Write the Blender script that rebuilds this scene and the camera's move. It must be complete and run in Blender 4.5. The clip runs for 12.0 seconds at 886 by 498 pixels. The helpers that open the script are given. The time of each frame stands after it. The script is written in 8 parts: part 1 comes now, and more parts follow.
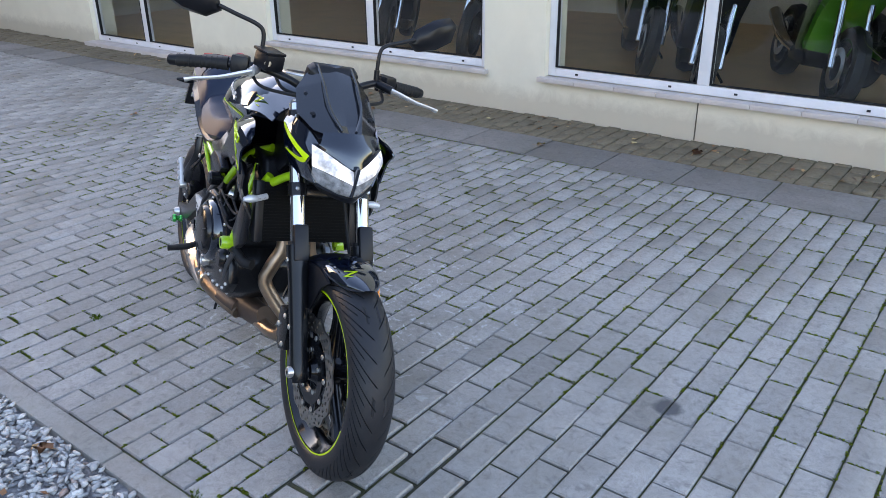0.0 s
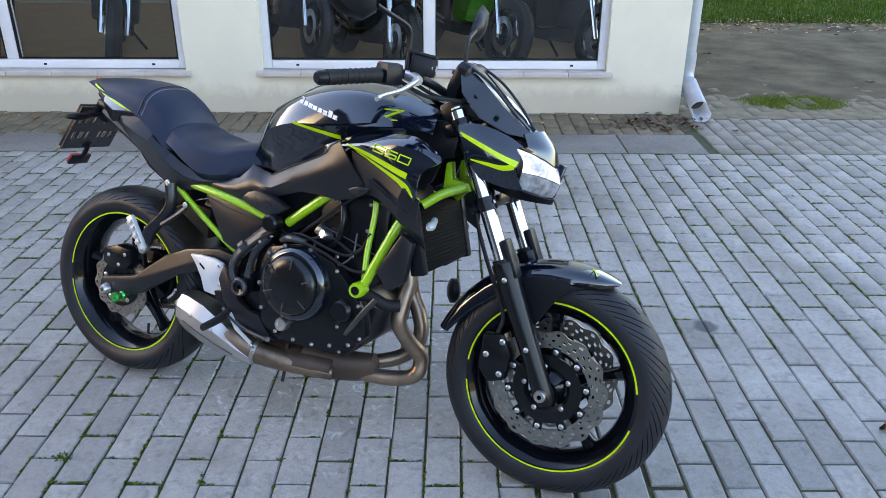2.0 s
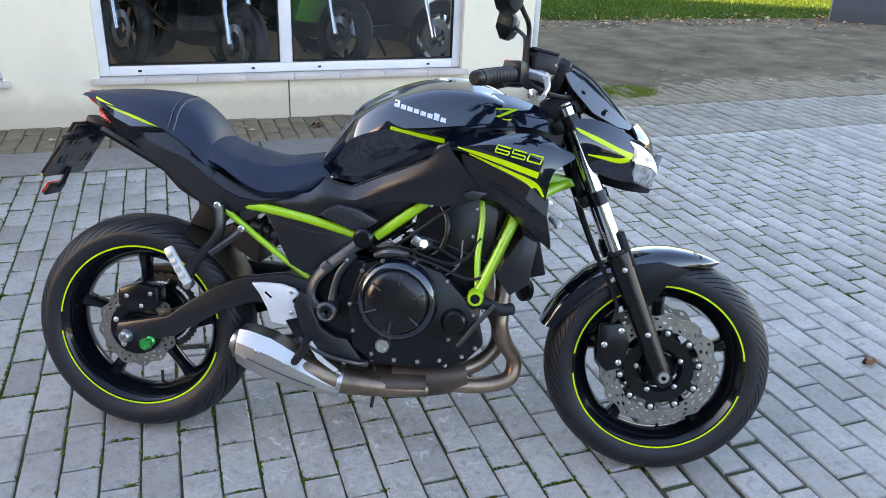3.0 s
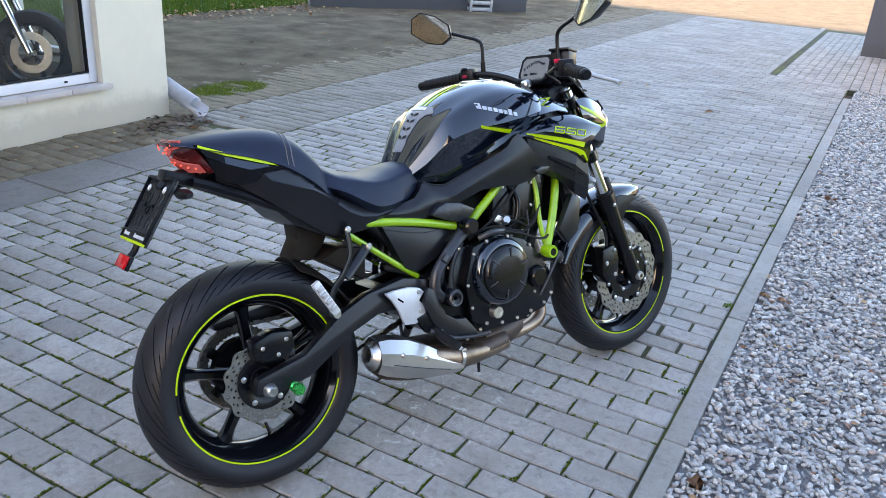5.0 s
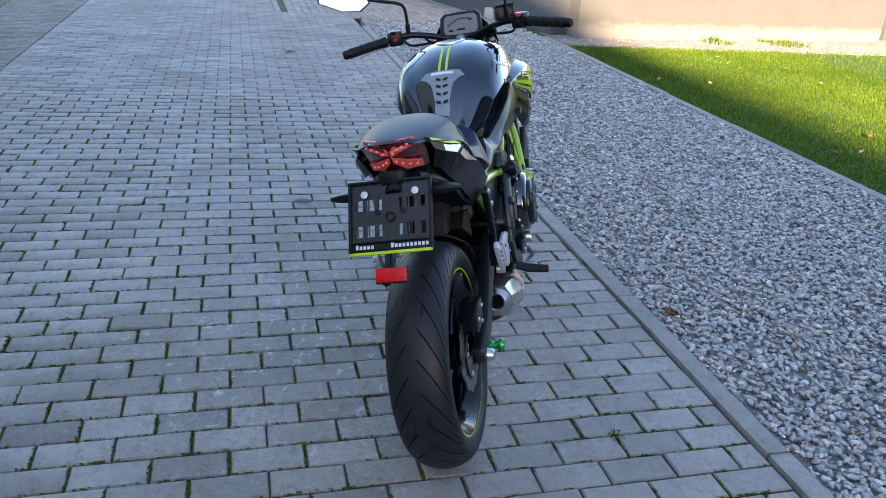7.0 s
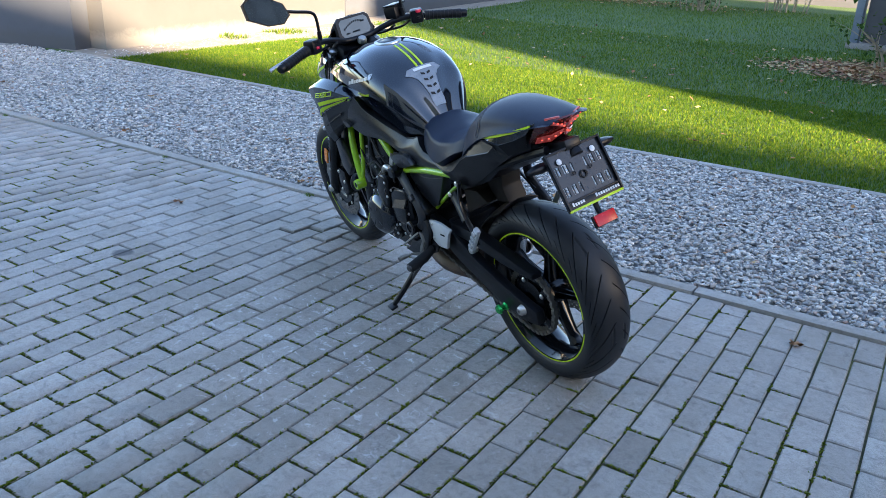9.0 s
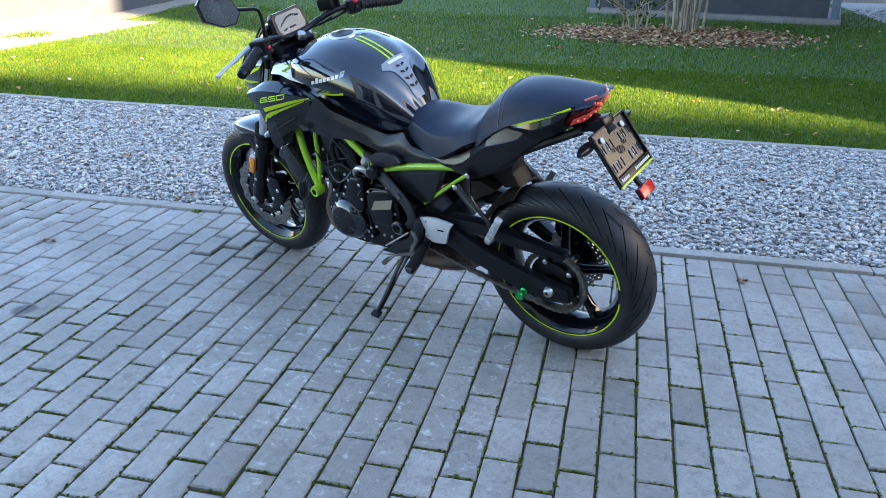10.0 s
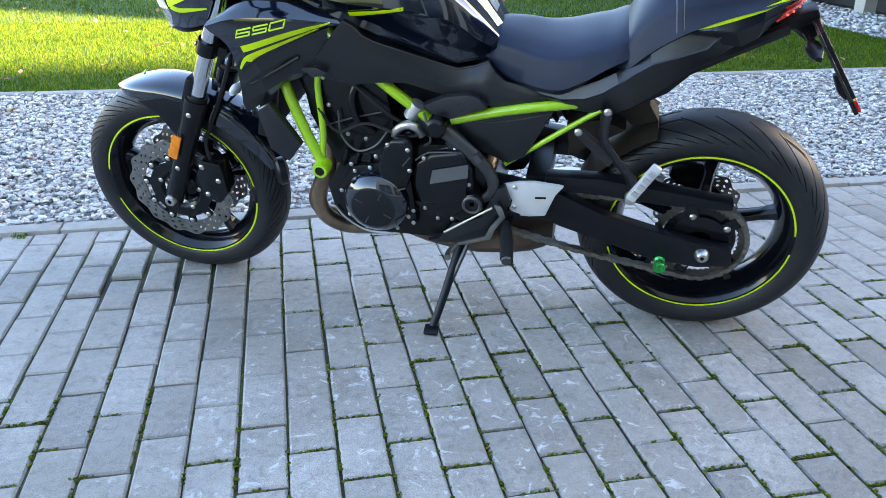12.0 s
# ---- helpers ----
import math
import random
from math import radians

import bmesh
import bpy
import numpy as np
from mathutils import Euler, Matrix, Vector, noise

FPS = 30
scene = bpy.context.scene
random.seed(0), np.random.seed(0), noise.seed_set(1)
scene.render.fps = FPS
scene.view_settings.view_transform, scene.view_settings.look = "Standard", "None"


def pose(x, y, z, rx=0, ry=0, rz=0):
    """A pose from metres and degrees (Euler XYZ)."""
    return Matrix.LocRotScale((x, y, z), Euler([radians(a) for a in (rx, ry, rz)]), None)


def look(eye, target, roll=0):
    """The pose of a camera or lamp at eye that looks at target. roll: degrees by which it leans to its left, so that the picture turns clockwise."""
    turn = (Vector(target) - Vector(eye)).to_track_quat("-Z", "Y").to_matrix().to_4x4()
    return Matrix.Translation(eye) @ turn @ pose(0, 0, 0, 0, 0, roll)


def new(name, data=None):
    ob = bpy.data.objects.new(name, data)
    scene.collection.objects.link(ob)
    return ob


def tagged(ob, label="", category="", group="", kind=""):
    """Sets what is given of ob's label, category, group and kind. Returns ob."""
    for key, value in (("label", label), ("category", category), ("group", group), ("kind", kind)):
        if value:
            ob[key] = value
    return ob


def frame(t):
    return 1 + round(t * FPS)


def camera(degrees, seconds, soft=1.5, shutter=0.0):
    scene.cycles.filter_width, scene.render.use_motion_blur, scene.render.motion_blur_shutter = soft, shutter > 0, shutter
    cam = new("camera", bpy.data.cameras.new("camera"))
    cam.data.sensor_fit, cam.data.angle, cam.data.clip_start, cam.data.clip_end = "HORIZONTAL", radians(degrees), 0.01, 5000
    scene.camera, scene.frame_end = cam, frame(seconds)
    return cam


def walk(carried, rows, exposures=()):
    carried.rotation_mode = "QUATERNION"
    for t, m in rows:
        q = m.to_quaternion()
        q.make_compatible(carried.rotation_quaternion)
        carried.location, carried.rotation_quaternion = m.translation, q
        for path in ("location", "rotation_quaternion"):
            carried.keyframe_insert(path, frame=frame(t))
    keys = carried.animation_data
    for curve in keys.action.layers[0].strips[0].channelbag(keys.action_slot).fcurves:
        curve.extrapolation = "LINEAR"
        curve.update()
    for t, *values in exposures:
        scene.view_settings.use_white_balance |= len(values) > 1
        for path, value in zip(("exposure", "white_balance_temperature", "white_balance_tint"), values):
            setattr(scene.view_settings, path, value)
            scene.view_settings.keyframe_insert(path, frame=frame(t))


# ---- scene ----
from mathutils.bvhtree import BVHTree

cam = camera(59.0, 12.0, soft=0.7)
PATH = [
    (0, (2.963, -0.876, 1.45), (1.839, 0.572, 0.651), -0.7),
    (0.5, (2.596, -1.098, 1.449), (1.73, 0.507, 0.629), -1.0),
    (1, (2.19, -1.269, 1.45), (1.641, 0.47, 0.628), 0.5),
    (1.5, (1.777, -1.36, 1.453), (1.463, 0.432, 0.622), -0.7),
    (2, (1.316, -1.319, 1.451), (1.3, 0.499, 0.617), 0.1),
    (2.5, (0.834, -1.272, 1.45), (1.185, 0.515, 0.625), 2.0),
    (3, (0.423, -1.127, 1.418), (1.038, 0.59, 0.598), 2.5),
    (3.2, (0.273, -1.064, 1.423), (0.977, 0.619, 0.604), 3.5),
    (4.8, (-0.906, -0.404, 1.417), (0.635, 0.605, 0.638), 4.5),
    (5, (-1.04, -0.303, 1.434), (0.586, 0.569, 0.662), 4.0),
    (5.5, (-1.272, 0.088, 1.405), (0.469, 0.685, 0.624), 3.8),
    (6, (-1.441, 0.53, 1.395), (0.373, 0.782, 0.591), 4.6),
    (6.5, (-1.525, 0.992, 1.402), (0.3, 0.881, 0.593), 2.6),
    (7, (-1.458, 1.472, 1.406), (0.305, 0.98, 0.6), 4.3),
    (7.2, (-1.432, 1.68, 1.395), (0.275, 1.002, 0.604), 5.3),
    (8.8, (-0.772, 3.021, 1.35), (0.287, 1.49, 0.618), 4.4),
    (9, (-0.632, 3.117, 1.327), (0.362, 1.542, 0.598), 2.5),
    (9.5, (-0.247, 3.275, 1.328), (0.515, 1.587, 0.573), 1.3),
    (10, (0.167, 3.359, 1.312), (0.583, 1.553, 0.561), 0.7),
    (10.5, (0.557, 3.283, 1.274), (0.822, 1.433, 0.562), -1.5),
    (11, (0.946, 3.169, 1.196), (1.004, 1.293, 0.505), -2.4),
    (11.5, (1.189, 2.97, 1.089), (0.973, 1.111, 0.382), -0.3),
    (12, (1.312, 2.651, 1.023), (0.939, 0.859, 0.218), 0.8),
]
EXPOSURES = [(0, 3.5, 7500, 23), (0.5, 3.42, 7200, 21), (1.0, 3.72, 7200, 20), (1.5, 3.55, 7200, 20), (2.5, 3.78, 7350, 20), (3.0, 3.85, 7500, 20), (5, 3.65, 7300, 20), (5.5, 3.5, 7000, 19), (6, 3.4, 7000, 20), (6.5, 3.12, 6550, 17), (7, 3.0, 6400, 16), (9, 3.28, 6250, 15), (10.5, 3.85, 6500, 14), (11, 3.95, 6700, 14), (11.5, 4.05, 6850, 14), (12, 4.15, 6900, 16)]
walk(cam, [(t, look(eye, target, roll)) for t, eye, target, roll in PATH], EXPOSURES)

# ---- light ----
SUN_TO = Vector((-0.88 * math.cos(radians(16)), 0.47 * math.cos(radians(16)), math.sin(radians(16))))
sun = new("sun", bpy.data.lights.new("sun", "SUN"))
sun.data.energy, sun.data.angle, sun.data.color = 5.0, radians(2.0), (1.0, 0.78, 0.5)
sun.matrix_world = look((0, 0, 20), Vector((0, 0, 20)) - SUN_TO)
world = bpy.data.worlds.new("world")
scene.world = world
world.use_nodes = True
wn = world.node_tree.nodes
sky = wn.new("ShaderNodeTexSky")
sky.sky_type, sky.sun_disc = "NISHITA", False
sky.sun_elevation, sky.sun_rotation = radians(16), radians(-61.9)
sky.air_density, sky.dust_density, sky.ozone_density = 1.0, 0.6, 1.5
world.node_tree.links.new(sky.outputs[0], wn["Background"].inputs[0])
wn["Background"].inputs[1].default_value = 0.08


# ---- materials ----
def shader(name):
    m = bpy.data.materials.new(name)
    m.use_nodes = True
    nt = m.node_tree
    return m, nt, nt.nodes["Principled BSDF"], nt.links.new


def noise_node(nt, scale, detail=4.0, rough=0.6, world_space=False, distortion=0.0):
    n = nt.nodes.new("ShaderNodeTexNoise")
    n.inputs["Scale"].default_value = scale
    n.inputs["Detail"].default_value = detail
    n.inputs["Roughness"].default_value = rough
    n.inputs["Distortion"].default_value = distortion
    if world_space:
        g = nt.nodes.new("ShaderNodeNewGeometry")
        nt.links.new(g.outputs["Position"], n.inputs["Vector"])
    else:
        c = nt.nodes.new("ShaderNodeTexCoord")
        nt.links.new(c.outputs["Object"], n.inputs["Vector"])
    return n


def ramp(nt, source, stops):
    r = nt.nodes.new("ShaderNodeValToRGB")
    el = r.color_ramp.elements
    while len(el) < len(stops):
        el.new(0.5)
    for e, (p, c) in zip(el, stops):
        e.position = p
        e.color = (*c, 1) if len(c) == 3 else c
    nt.links.new(source, r.inputs[0])
    return r


def mix(nt, fac, a, b, mode="MIX"):
    m = nt.nodes.new("ShaderNodeMix")
    m.data_type, m.blend_type = "RGBA", mode
    for sock, v in ((m.inputs[0], fac), (m.inputs[6], a), (m.inputs[7], b)):
        if hasattr(v, "is_linked"):
            nt.links.new(v, sock)
        elif isinstance(v, (int, float)):
            sock.default_value = v
        else:
            sock.default_value = (*v, 1)
    return m.outputs[2]


def bumped(nt, bsdf, height, strength, distance):
    b = nt.nodes.new("ShaderNodeBump")
    b.inputs["Strength"].default_value = strength
    b.inputs["Distance"].default_value = distance
    nt.links.new(height, b.inputs["Height"])
    nt.links.new(b.outputs[0], bsdf.inputs["Normal"])


def plain(name, base, rough=0.5, metal=0.0, var=0.25, scale=9.0, bump=0.0, bscale=120.0, coat=0.0, spec=0.5, dist=0.002, rvar=0.04):
    """A surface of one stuff with fine and coarse variation."""
    m, nt, b, link = shader(name)
    n1 = noise_node(nt, scale, 5)
    dark = tuple(c * (1 - var) for c in base)
    lite = tuple(min(1, c * (1 + var)) for c in base)
    col = ramp(nt, n1.outputs[0], [(0.3, dark), (0.7, lite)])
    link(col.outputs[0], b.inputs["Base Color"])
    n2 = noise_node(nt, bscale, 3)
    rr = ramp(nt, n2.outputs[0], [(0.3, (max(0, rough - rvar),) * 3), (0.7, (min(1, rough + rvar),) * 3)])
    link(rr.outputs[0], b.inputs["Roughness"])
    b.inputs["Metallic"].default_value = metal
    b.inputs["Coat Weight"].default_value = coat
    b.inputs["Coat Roughness"].default_value = 0.04
    b.inputs["Specular IOR Level"].default_value = spec
    if bump:
        bumped(nt, b, n2.outputs[0], bump, dist)
    return m


def paver_material(name, light, dark, stain, moss_amount, gloss=0.35):
    """Cast concrete pavers: tint from stone to stone, speckle, coarse dirt and some pale bloom."""
    m, nt, b, link = shader(name)
    oi = nt.nodes.new("ShaderNodeObjectInfo")
    ge = nt.nodes.new("ShaderNodeNewGeometry")
    add = nt.nodes.new("ShaderNodeMath")
    add.operation = "ADD"
    link(oi.outputs["Random"], add.inputs[0])
    link(ge.outputs["Random Per Island"], add.inputs[1])
    fr = nt.nodes.new("ShaderNodeMath")
    fr.operation = "FRACT"
    link(add.outputs[0], fr.inputs[0])
    base = ramp(nt, fr.outputs[0], [(0.0, tuple(c * 0.85 for c in dark)), (0.06, dark), (0.35, tuple((a + c) / 2 for a, c in zip(light, dark))), (1.0, light)])
    speck = noise_node(nt, 420, 2, 0.7, True)
    sp = ramp(nt, speck.outputs[0], [(0.34, (0.62, 0.62, 0.62)), (0.5, (1, 1, 1)), (0.7, (1.18, 1.18, 1.18))])
    c1 = mix(nt, 1.0, base.outputs[0], sp.outputs[0], "MULTIPLY")
    mott = noise_node(nt, 55, 5, 0.7, True, 0.6)
    mo = ramp(nt, mott.outputs[0], [(0.3, (0.8, 0.79, 0.77)), (0.5, (1, 1, 1)), (0.7, (1.1, 1.1, 1.1))])
    c1 = mix(nt, 1.0, c1, mo.outputs[0], "MULTIPLY")
    coarse = noise_node(nt, 1.7, 6, 0.65, True, 0.4)
    cr = ramp(nt, coarse.outputs[0], [(0.42, (0, 0, 0)), (0.68, (1, 1, 1))])
    c2 = mix(nt, cr.outputs[0], c1, stain)
    c2 = mix(nt, 0.6, c1, c2)
    spot = noise_node(nt, 23, 5, 0.75, True, 0.8)
    sr = ramp(nt, spot.outputs[0], [(0.52, (0, 0, 0)), (0.7, (0.6, 0.6, 0.6))])
    c3 = mix(nt, sr.outputs[0], c2, tuple(c * 0.45 for c in dark))
    # pale lime bloom, strongest in one corner of the yard
    bl = noise_node(nt, 24, 6, 0.72, True, 1.0)
    br = ramp(nt, bl.outputs[0], [(0.58, (0, 0, 0)), (0.64, (1, 1, 1))])
    dv = nt.nodes.new("ShaderNodeVectorMath")
    dv.operation = "DISTANCE"
    dv.inputs[1].default_value = (0.95, 1.15, 0)
    link(ge.outputs["Position"], dv.inputs[0])
    dr = ramp(nt, dv.outputs["Value"], [(0.3, (0.75, 0.75, 0.75)), (1.0, (0.05, 0.05, 0.05))])
    bloom = mix(nt, 1.0, br.outputs[0], dr.outputs[0], "MULTIPLY")
    c4 = mix(nt, bloom, c3, (0.62, 0.63, 0.65))
    # an old oil drip
    od = nt.nodes.new("ShaderNodeVectorMath")
    od.operation = "DISTANCE"
    od.inputs[1].default_value = (2.255, 1.18, 0.0)
    on = noise_node(nt, 30, 3, 0.6, True)
    om = nt.nodes.new("ShaderNodeMath")
    om.operation = "MULTIPLY_ADD"
    om.inputs[1].default_value = 0.045
    link(on.outputs[0], om.inputs[0])
    link(ge.outputs["Position"], od.inputs[0])
    link(od.outputs["Value"], om.inputs[2])
    orr = ramp(nt, om.outputs[0], [(0.055, (0.85, 0.85, 0.85)), (0.075, (0, 0, 0))])
    c5 = mix(nt, orr.outputs[0], c4, (0.06, 0.06, 0.065))
    ms = noise_node(nt, 5, 6, 0.7, True, 0.5)
    mr = ramp(nt, ms.outputs[0], [(0.55, (0, 0, 0)), (0.75, (moss_amount,) * 3)])
    c6 = mix(nt, mr.outputs[0], c5, (0.07, 0.085, 0.03))
    link(c6, b.inputs["Base Color"])
    b.inputs["Roughness"].default_value = 0.72
    b.inputs["Specular IOR Level"].default_value = gloss
    fine = noise_node(nt, 260, 4, 0.7, True)
    bumped(nt, b, fine.outputs[0], 0.5, 0.003)
    return m


def moss_joint_material():
    m, nt, b, link = shader("mossy joint sand")
    n = noise_node(nt, 1.3, 5, 0.7, True, 0.6)
    r = ramp(nt, n.outputs[0], [(0.38, (0.055, 0.05, 0.042)), (0.5, (0.07, 0.078, 0.03)), (0.7, (0.11, 0.13, 0.032))])
    f = noise_node(nt, 160, 4, 0.7, True)
    fr = ramp(nt, f.outputs[0], [(0.3, (0.4, 0.4, 0.4)), (0.7, (1.25, 1.25, 1.25))])
    link(mix(nt, 1.0, r.outputs[0], fr.outputs[0], "MULTIPLY"), b.inputs["Base Color"])
    b.inputs["Roughness"].default_value = 0.95
    bumped(nt, b, f.outputs[0], 0.8, 0.004)
    return m


def stone_material():
    m, nt, b, link = shader("crushed granite")
    ge = nt.nodes.new("ShaderNodeNewGeometry")
    r = ramp(nt, ge.outputs["Random Per Island"], [(0.0, (0.25, 0.245, 0.245)), (0.25, (0.4, 0.388, 0.38)), (0.55, (0.5, 0.482, 0.462)), (0.75, (0.55, 0.5, 0.455)), (0.92, (0.7, 0.68, 0.655)), (1.0, (0.36, 0.24, 0.19))])
    n = noise_node(nt, 90, 4, 0.7, True)
    nr = ramp(nt, n.outputs[0], [(0.3, (0.65, 0.7, 0.7)), (0.7, (1.2, 1.2, 1.2))])
    link(mix(nt, 1.0, r.outputs[0], nr.outputs[0], "MULTIPLY"), b.inputs["Base Color"])
    b.inputs["Roughness"].default_value = 0.75
    return m


def grass_material(name, a, c, d, through_light=0.55):
    m, nt, b, link = shader(name)
    ge = nt.nodes.new("ShaderNodeNewGeometry")
    r = ramp(nt, ge.outputs["Random Per Island"], [(0.0, a), (0.6, c), (1.0, d)])
    n = noise_node(nt, 0.8, 5, 0.6, True)
    nr = ramp(nt, n.outputs[0], [(0.3, (0.7, 0.75, 0.65)), (0.7, (1.2, 1.15, 1.1))])
    col = mix(nt, 1.0, r.outputs[0], nr.outputs[0], "MULTIPLY")
    link(col, b.inputs["Base Color"])
    b.inputs["Roughness"].default_value = 0.8
    b.inputs["Specular IOR Level"].default_value = 0.06
    t = nt.nodes.new("ShaderNodeBsdfTranslucent")
    link(col, t.inputs["Color"])
    ms = nt.nodes.new("ShaderNodeMixShader")
    ms.inputs[0].default_value = through_light
    link(b.outputs[0], ms.inputs[1])
    link(t.outputs[0], ms.inputs[2])
    link(ms.outputs[0], nt.nodes["Material Output"].inputs[0])
    return m


def leaf_material():
    m, nt, b, link = shader("fallen leaf")
    ge = nt.nodes.new("ShaderNodeNewGeometry")
    oi = nt.nodes.new("ShaderNodeObjectInfo")
    ad = nt.nodes.new("ShaderNodeMath")
    ad.operation = "ADD"
    link(ge.outputs["Random Per Island"], ad.inputs[0])
    link(oi.outputs["Random"], ad.inputs[1])
    fr = nt.nodes.new("ShaderNodeMath")
    fr.operation = "FRACT"
    link(ad.outputs[0], fr.inputs[0])
    r = ramp(nt, fr.outputs[0], [(0.0, (0.16, 0.065, 0.03)), (0.4, (0.3, 0.14, 0.06)), (0.7, (0.42, 0.24, 0.1)), (1.0, (0.5, 0.4, 0.2))])
    link(r.outputs[0], b.inputs["Base Color"])
    b.inputs["Roughness"].default_value = 0.7
    return m


def render_material(name, base, stain, low_dirt):
    """Painted plaster with rain streaks and a dirty foot."""
    m, nt, b, link = shader(name)
    n = noise_node(nt, 2.2, 6, 0.65, True, 0.3)
    r = ramp(nt, n.outputs[0], [(0.3, tuple(c * 0.9 for c in base)), (0.7, base)])
    ge = nt.nodes.new("ShaderNodeNewGeometry")
    sp = nt.nodes.new("ShaderNodeSeparateXYZ")
    link(ge.outputs["Position"], sp.inputs[0])
    st = noise_node(nt, 6, 6, 0.75, True, 0.9)
    ma = nt.nodes.new("ShaderNodeMath")
    ma.operation = "MULTIPLY_ADD"
    ma.inputs[1].default_value = -0.22
    link(st.outputs[0], ma.inputs[0])
    link(sp.outputs[2], ma.inputs[2])
    dr = ramp(nt, ma.outputs[0], [(0.0, (low_dirt,) * 3), (0.1, (0, 0, 0))])
    c = mix(nt, dr.outputs[0], r.outputs[0], stain)
    link(c, b.inputs["Base Color"])
    b.inputs["Roughness"].default_value = 0.85
    f = noise_node(nt, 240, 4, 0.7, True)
    bumped(nt, b, f.outputs[0], 0.3, 0.003)
    return m


def glass_material(name, tint, rough=0.0):
    m, nt, b, link = shader(name)
    b.inputs["Base Color"].default_value = (*tint, 1)
    b.inputs["Transmission Weight"].default_value = 1.0
    b.inputs["Roughness"].default_value = rough
    b.inputs["IOR"].default_value = 1.45
    return m


def glow(name, color, strength, base=(0.8, 0.8, 0.8)):
    m, nt, b, link = shader(name)
    b.inputs["Base Color"].default_value = (*base, 1)
    b.inputs["Emission Color"].default_value = (*color, 1)
    b.inputs["Emission Strength"].default_value = strength
    b.inputs["Roughness"].default_value = 0.15
    return m


M_PAVER = paver_material("grey concrete paver", (0.385, 0.365, 0.34), (0.29, 0.273, 0.252), (0.19, 0.17, 0.14), 0.14)
M_PAVER_OLD = paver_material("mossy old paver", (0.21, 0.17, 0.115), (0.17, 0.137, 0.092), (0.13, 0.105, 0.07), 0.3, 0.15)
M_SLAB = paver_material("worn concrete slab", (0.25, 0.225, 0.205), (0.18, 0.165, 0.15), (0.13, 0.115, 0.095), 0.12)
M_PAVER_EDGE = paver_material("grimy grey paver", (0.26, 0.235, 0.2), (0.2, 0.18, 0.15), (0.13, 0.11, 0.08), 0.2)
M_CURB = paver_material("cast concrete edging", (0.34, 0.325, 0.3), (0.3, 0.285, 0.26), (0.22, 0.2, 0.17), 0.12)
M_JOINT = moss_joint_material()
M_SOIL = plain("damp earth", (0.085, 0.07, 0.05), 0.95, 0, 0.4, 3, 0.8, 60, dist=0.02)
M_STONE = stone_material()
M_GRIT = plain("grey stone grit", (0.24, 0.235, 0.235), 0.9, 0, 0.45, 40, 0.9, 120, dist=0.01)
M_GRASS = grass_material("lawn grass", (0.046, 0.1, 0.01), (0.09, 0.168, 0.016), (0.21, 0.245, 0.026), 0.5)
# verge grass is the lawn green darkened: its shade is in the blade colour
M_VERGE = grass_material("shaded rough grass", (0.035, 0.07, 0.01), (0.065, 0.115, 0.016), (0.12, 0.15, 0.03))
M_DRIVESOIL = plain("brown earth film", (0.125, 0.1, 0.066), 0.95, 0, 0.45, 2.2, 0.7, 70, dist=0.012, spec=0.06)
M_TURF = plain("turf", (0.048, 0.095, 0.016), 0.9, 0, 0.4, 14, 0.8, 90, dist=0.02)
M_LEAF = leaf_material()
M_WETLEAF = plain("sodden brown leaf", (0.085, 0.048, 0.03), 0.45, 0, 0.6, 25)
M_PLASTER = render_material("cream plaster", (0.74, 0.68, 0.54), (0.36, 0.3, 0.22), 0.5)
M_WALLGREY = render_material("pale grey plaster", (0.078, 0.076, 0.074), (0.2, 0.19, 0.17), 0.6)
M_WALLDARK = render_material("blue-grey plaster", (0.07, 0.076, 0.09), (0.06, 0.058, 0.055), 0.5)
M_SAND = plain("pale sandy grit", (0.24, 0.205, 0.165), 0.95, 0, 0.3, 8, 0.6, 90, dist=0.008)
M_PVC = plain("white window frame", (0.68, 0.67, 0.68), 0.35, 0, 0.06, 4)
M_OUTLET = plain("weathered pale pipe", (0.6, 0.61, 0.64), 0.45, 0, 0.18, 9)
M_SILL = plain("pinkish sill tile", (0.5, 0.44, 0.4), 0.6, 0, 0.15, 5, 0.2)
M_GLASS = glass_material("window glass", (0.92, 0.96, 0.95))
M_ZINC = plain("galvanised pipe", (0.36, 0.4, 0.44), 0.45, 0.6, 0.12, 8)
M_TILEFLOOR = plain("tan floor tile", (0.74, 0.47, 0.22), 0.35, 0, 0.12, 3)
M_ROOMWALL = plain("showroom wall", (0.62, 0.58, 0.52), 0.8, 0, 0.08, 2)
M_CLAD = plain("charcoal cladding", (0.035, 0.036, 0.042), 0.55, 0, 0.2, 4, 0.15)
M_PLINTH = plain("pale stone plinth", (0.4, 0.375, 0.33), 0.8, 0, 0.18, 3, 0.3)
M_COPING = plain("brown coping brick", (0.28, 0.15, 0.12), 0.8, 0, 0.3, 9, 0.3)
M_PICKET = plain("cream painted fence", (0.66, 0.58, 0.44), 0.6, 0, 0.12, 6)
M_BARK = plain("shrub bark", (0.27, 0.22, 0.15), 0.85, 0, 0.35, 12, 0.6, 80)
M_ROOF = plain("dark roof sheet", (0.07, 0.06, 0.058), 0.6, 0, 0.2, 3)
M_WOOD = plain("weathered deck wood", (0.16, 0.12, 0.09), 0.75, 0, 0.3, 7, 0.3)
M_BLUEPOST = plain("blue-grey painted steel", (0.13, 0.16, 0.2), 0.45, 0.2, 0.15, 7)
M_HEDGE = grass_material("shrub leaf", (0.02, 0.05, 0.012), (0.045, 0.09, 0.02), (0.08, 0.13, 0.03))
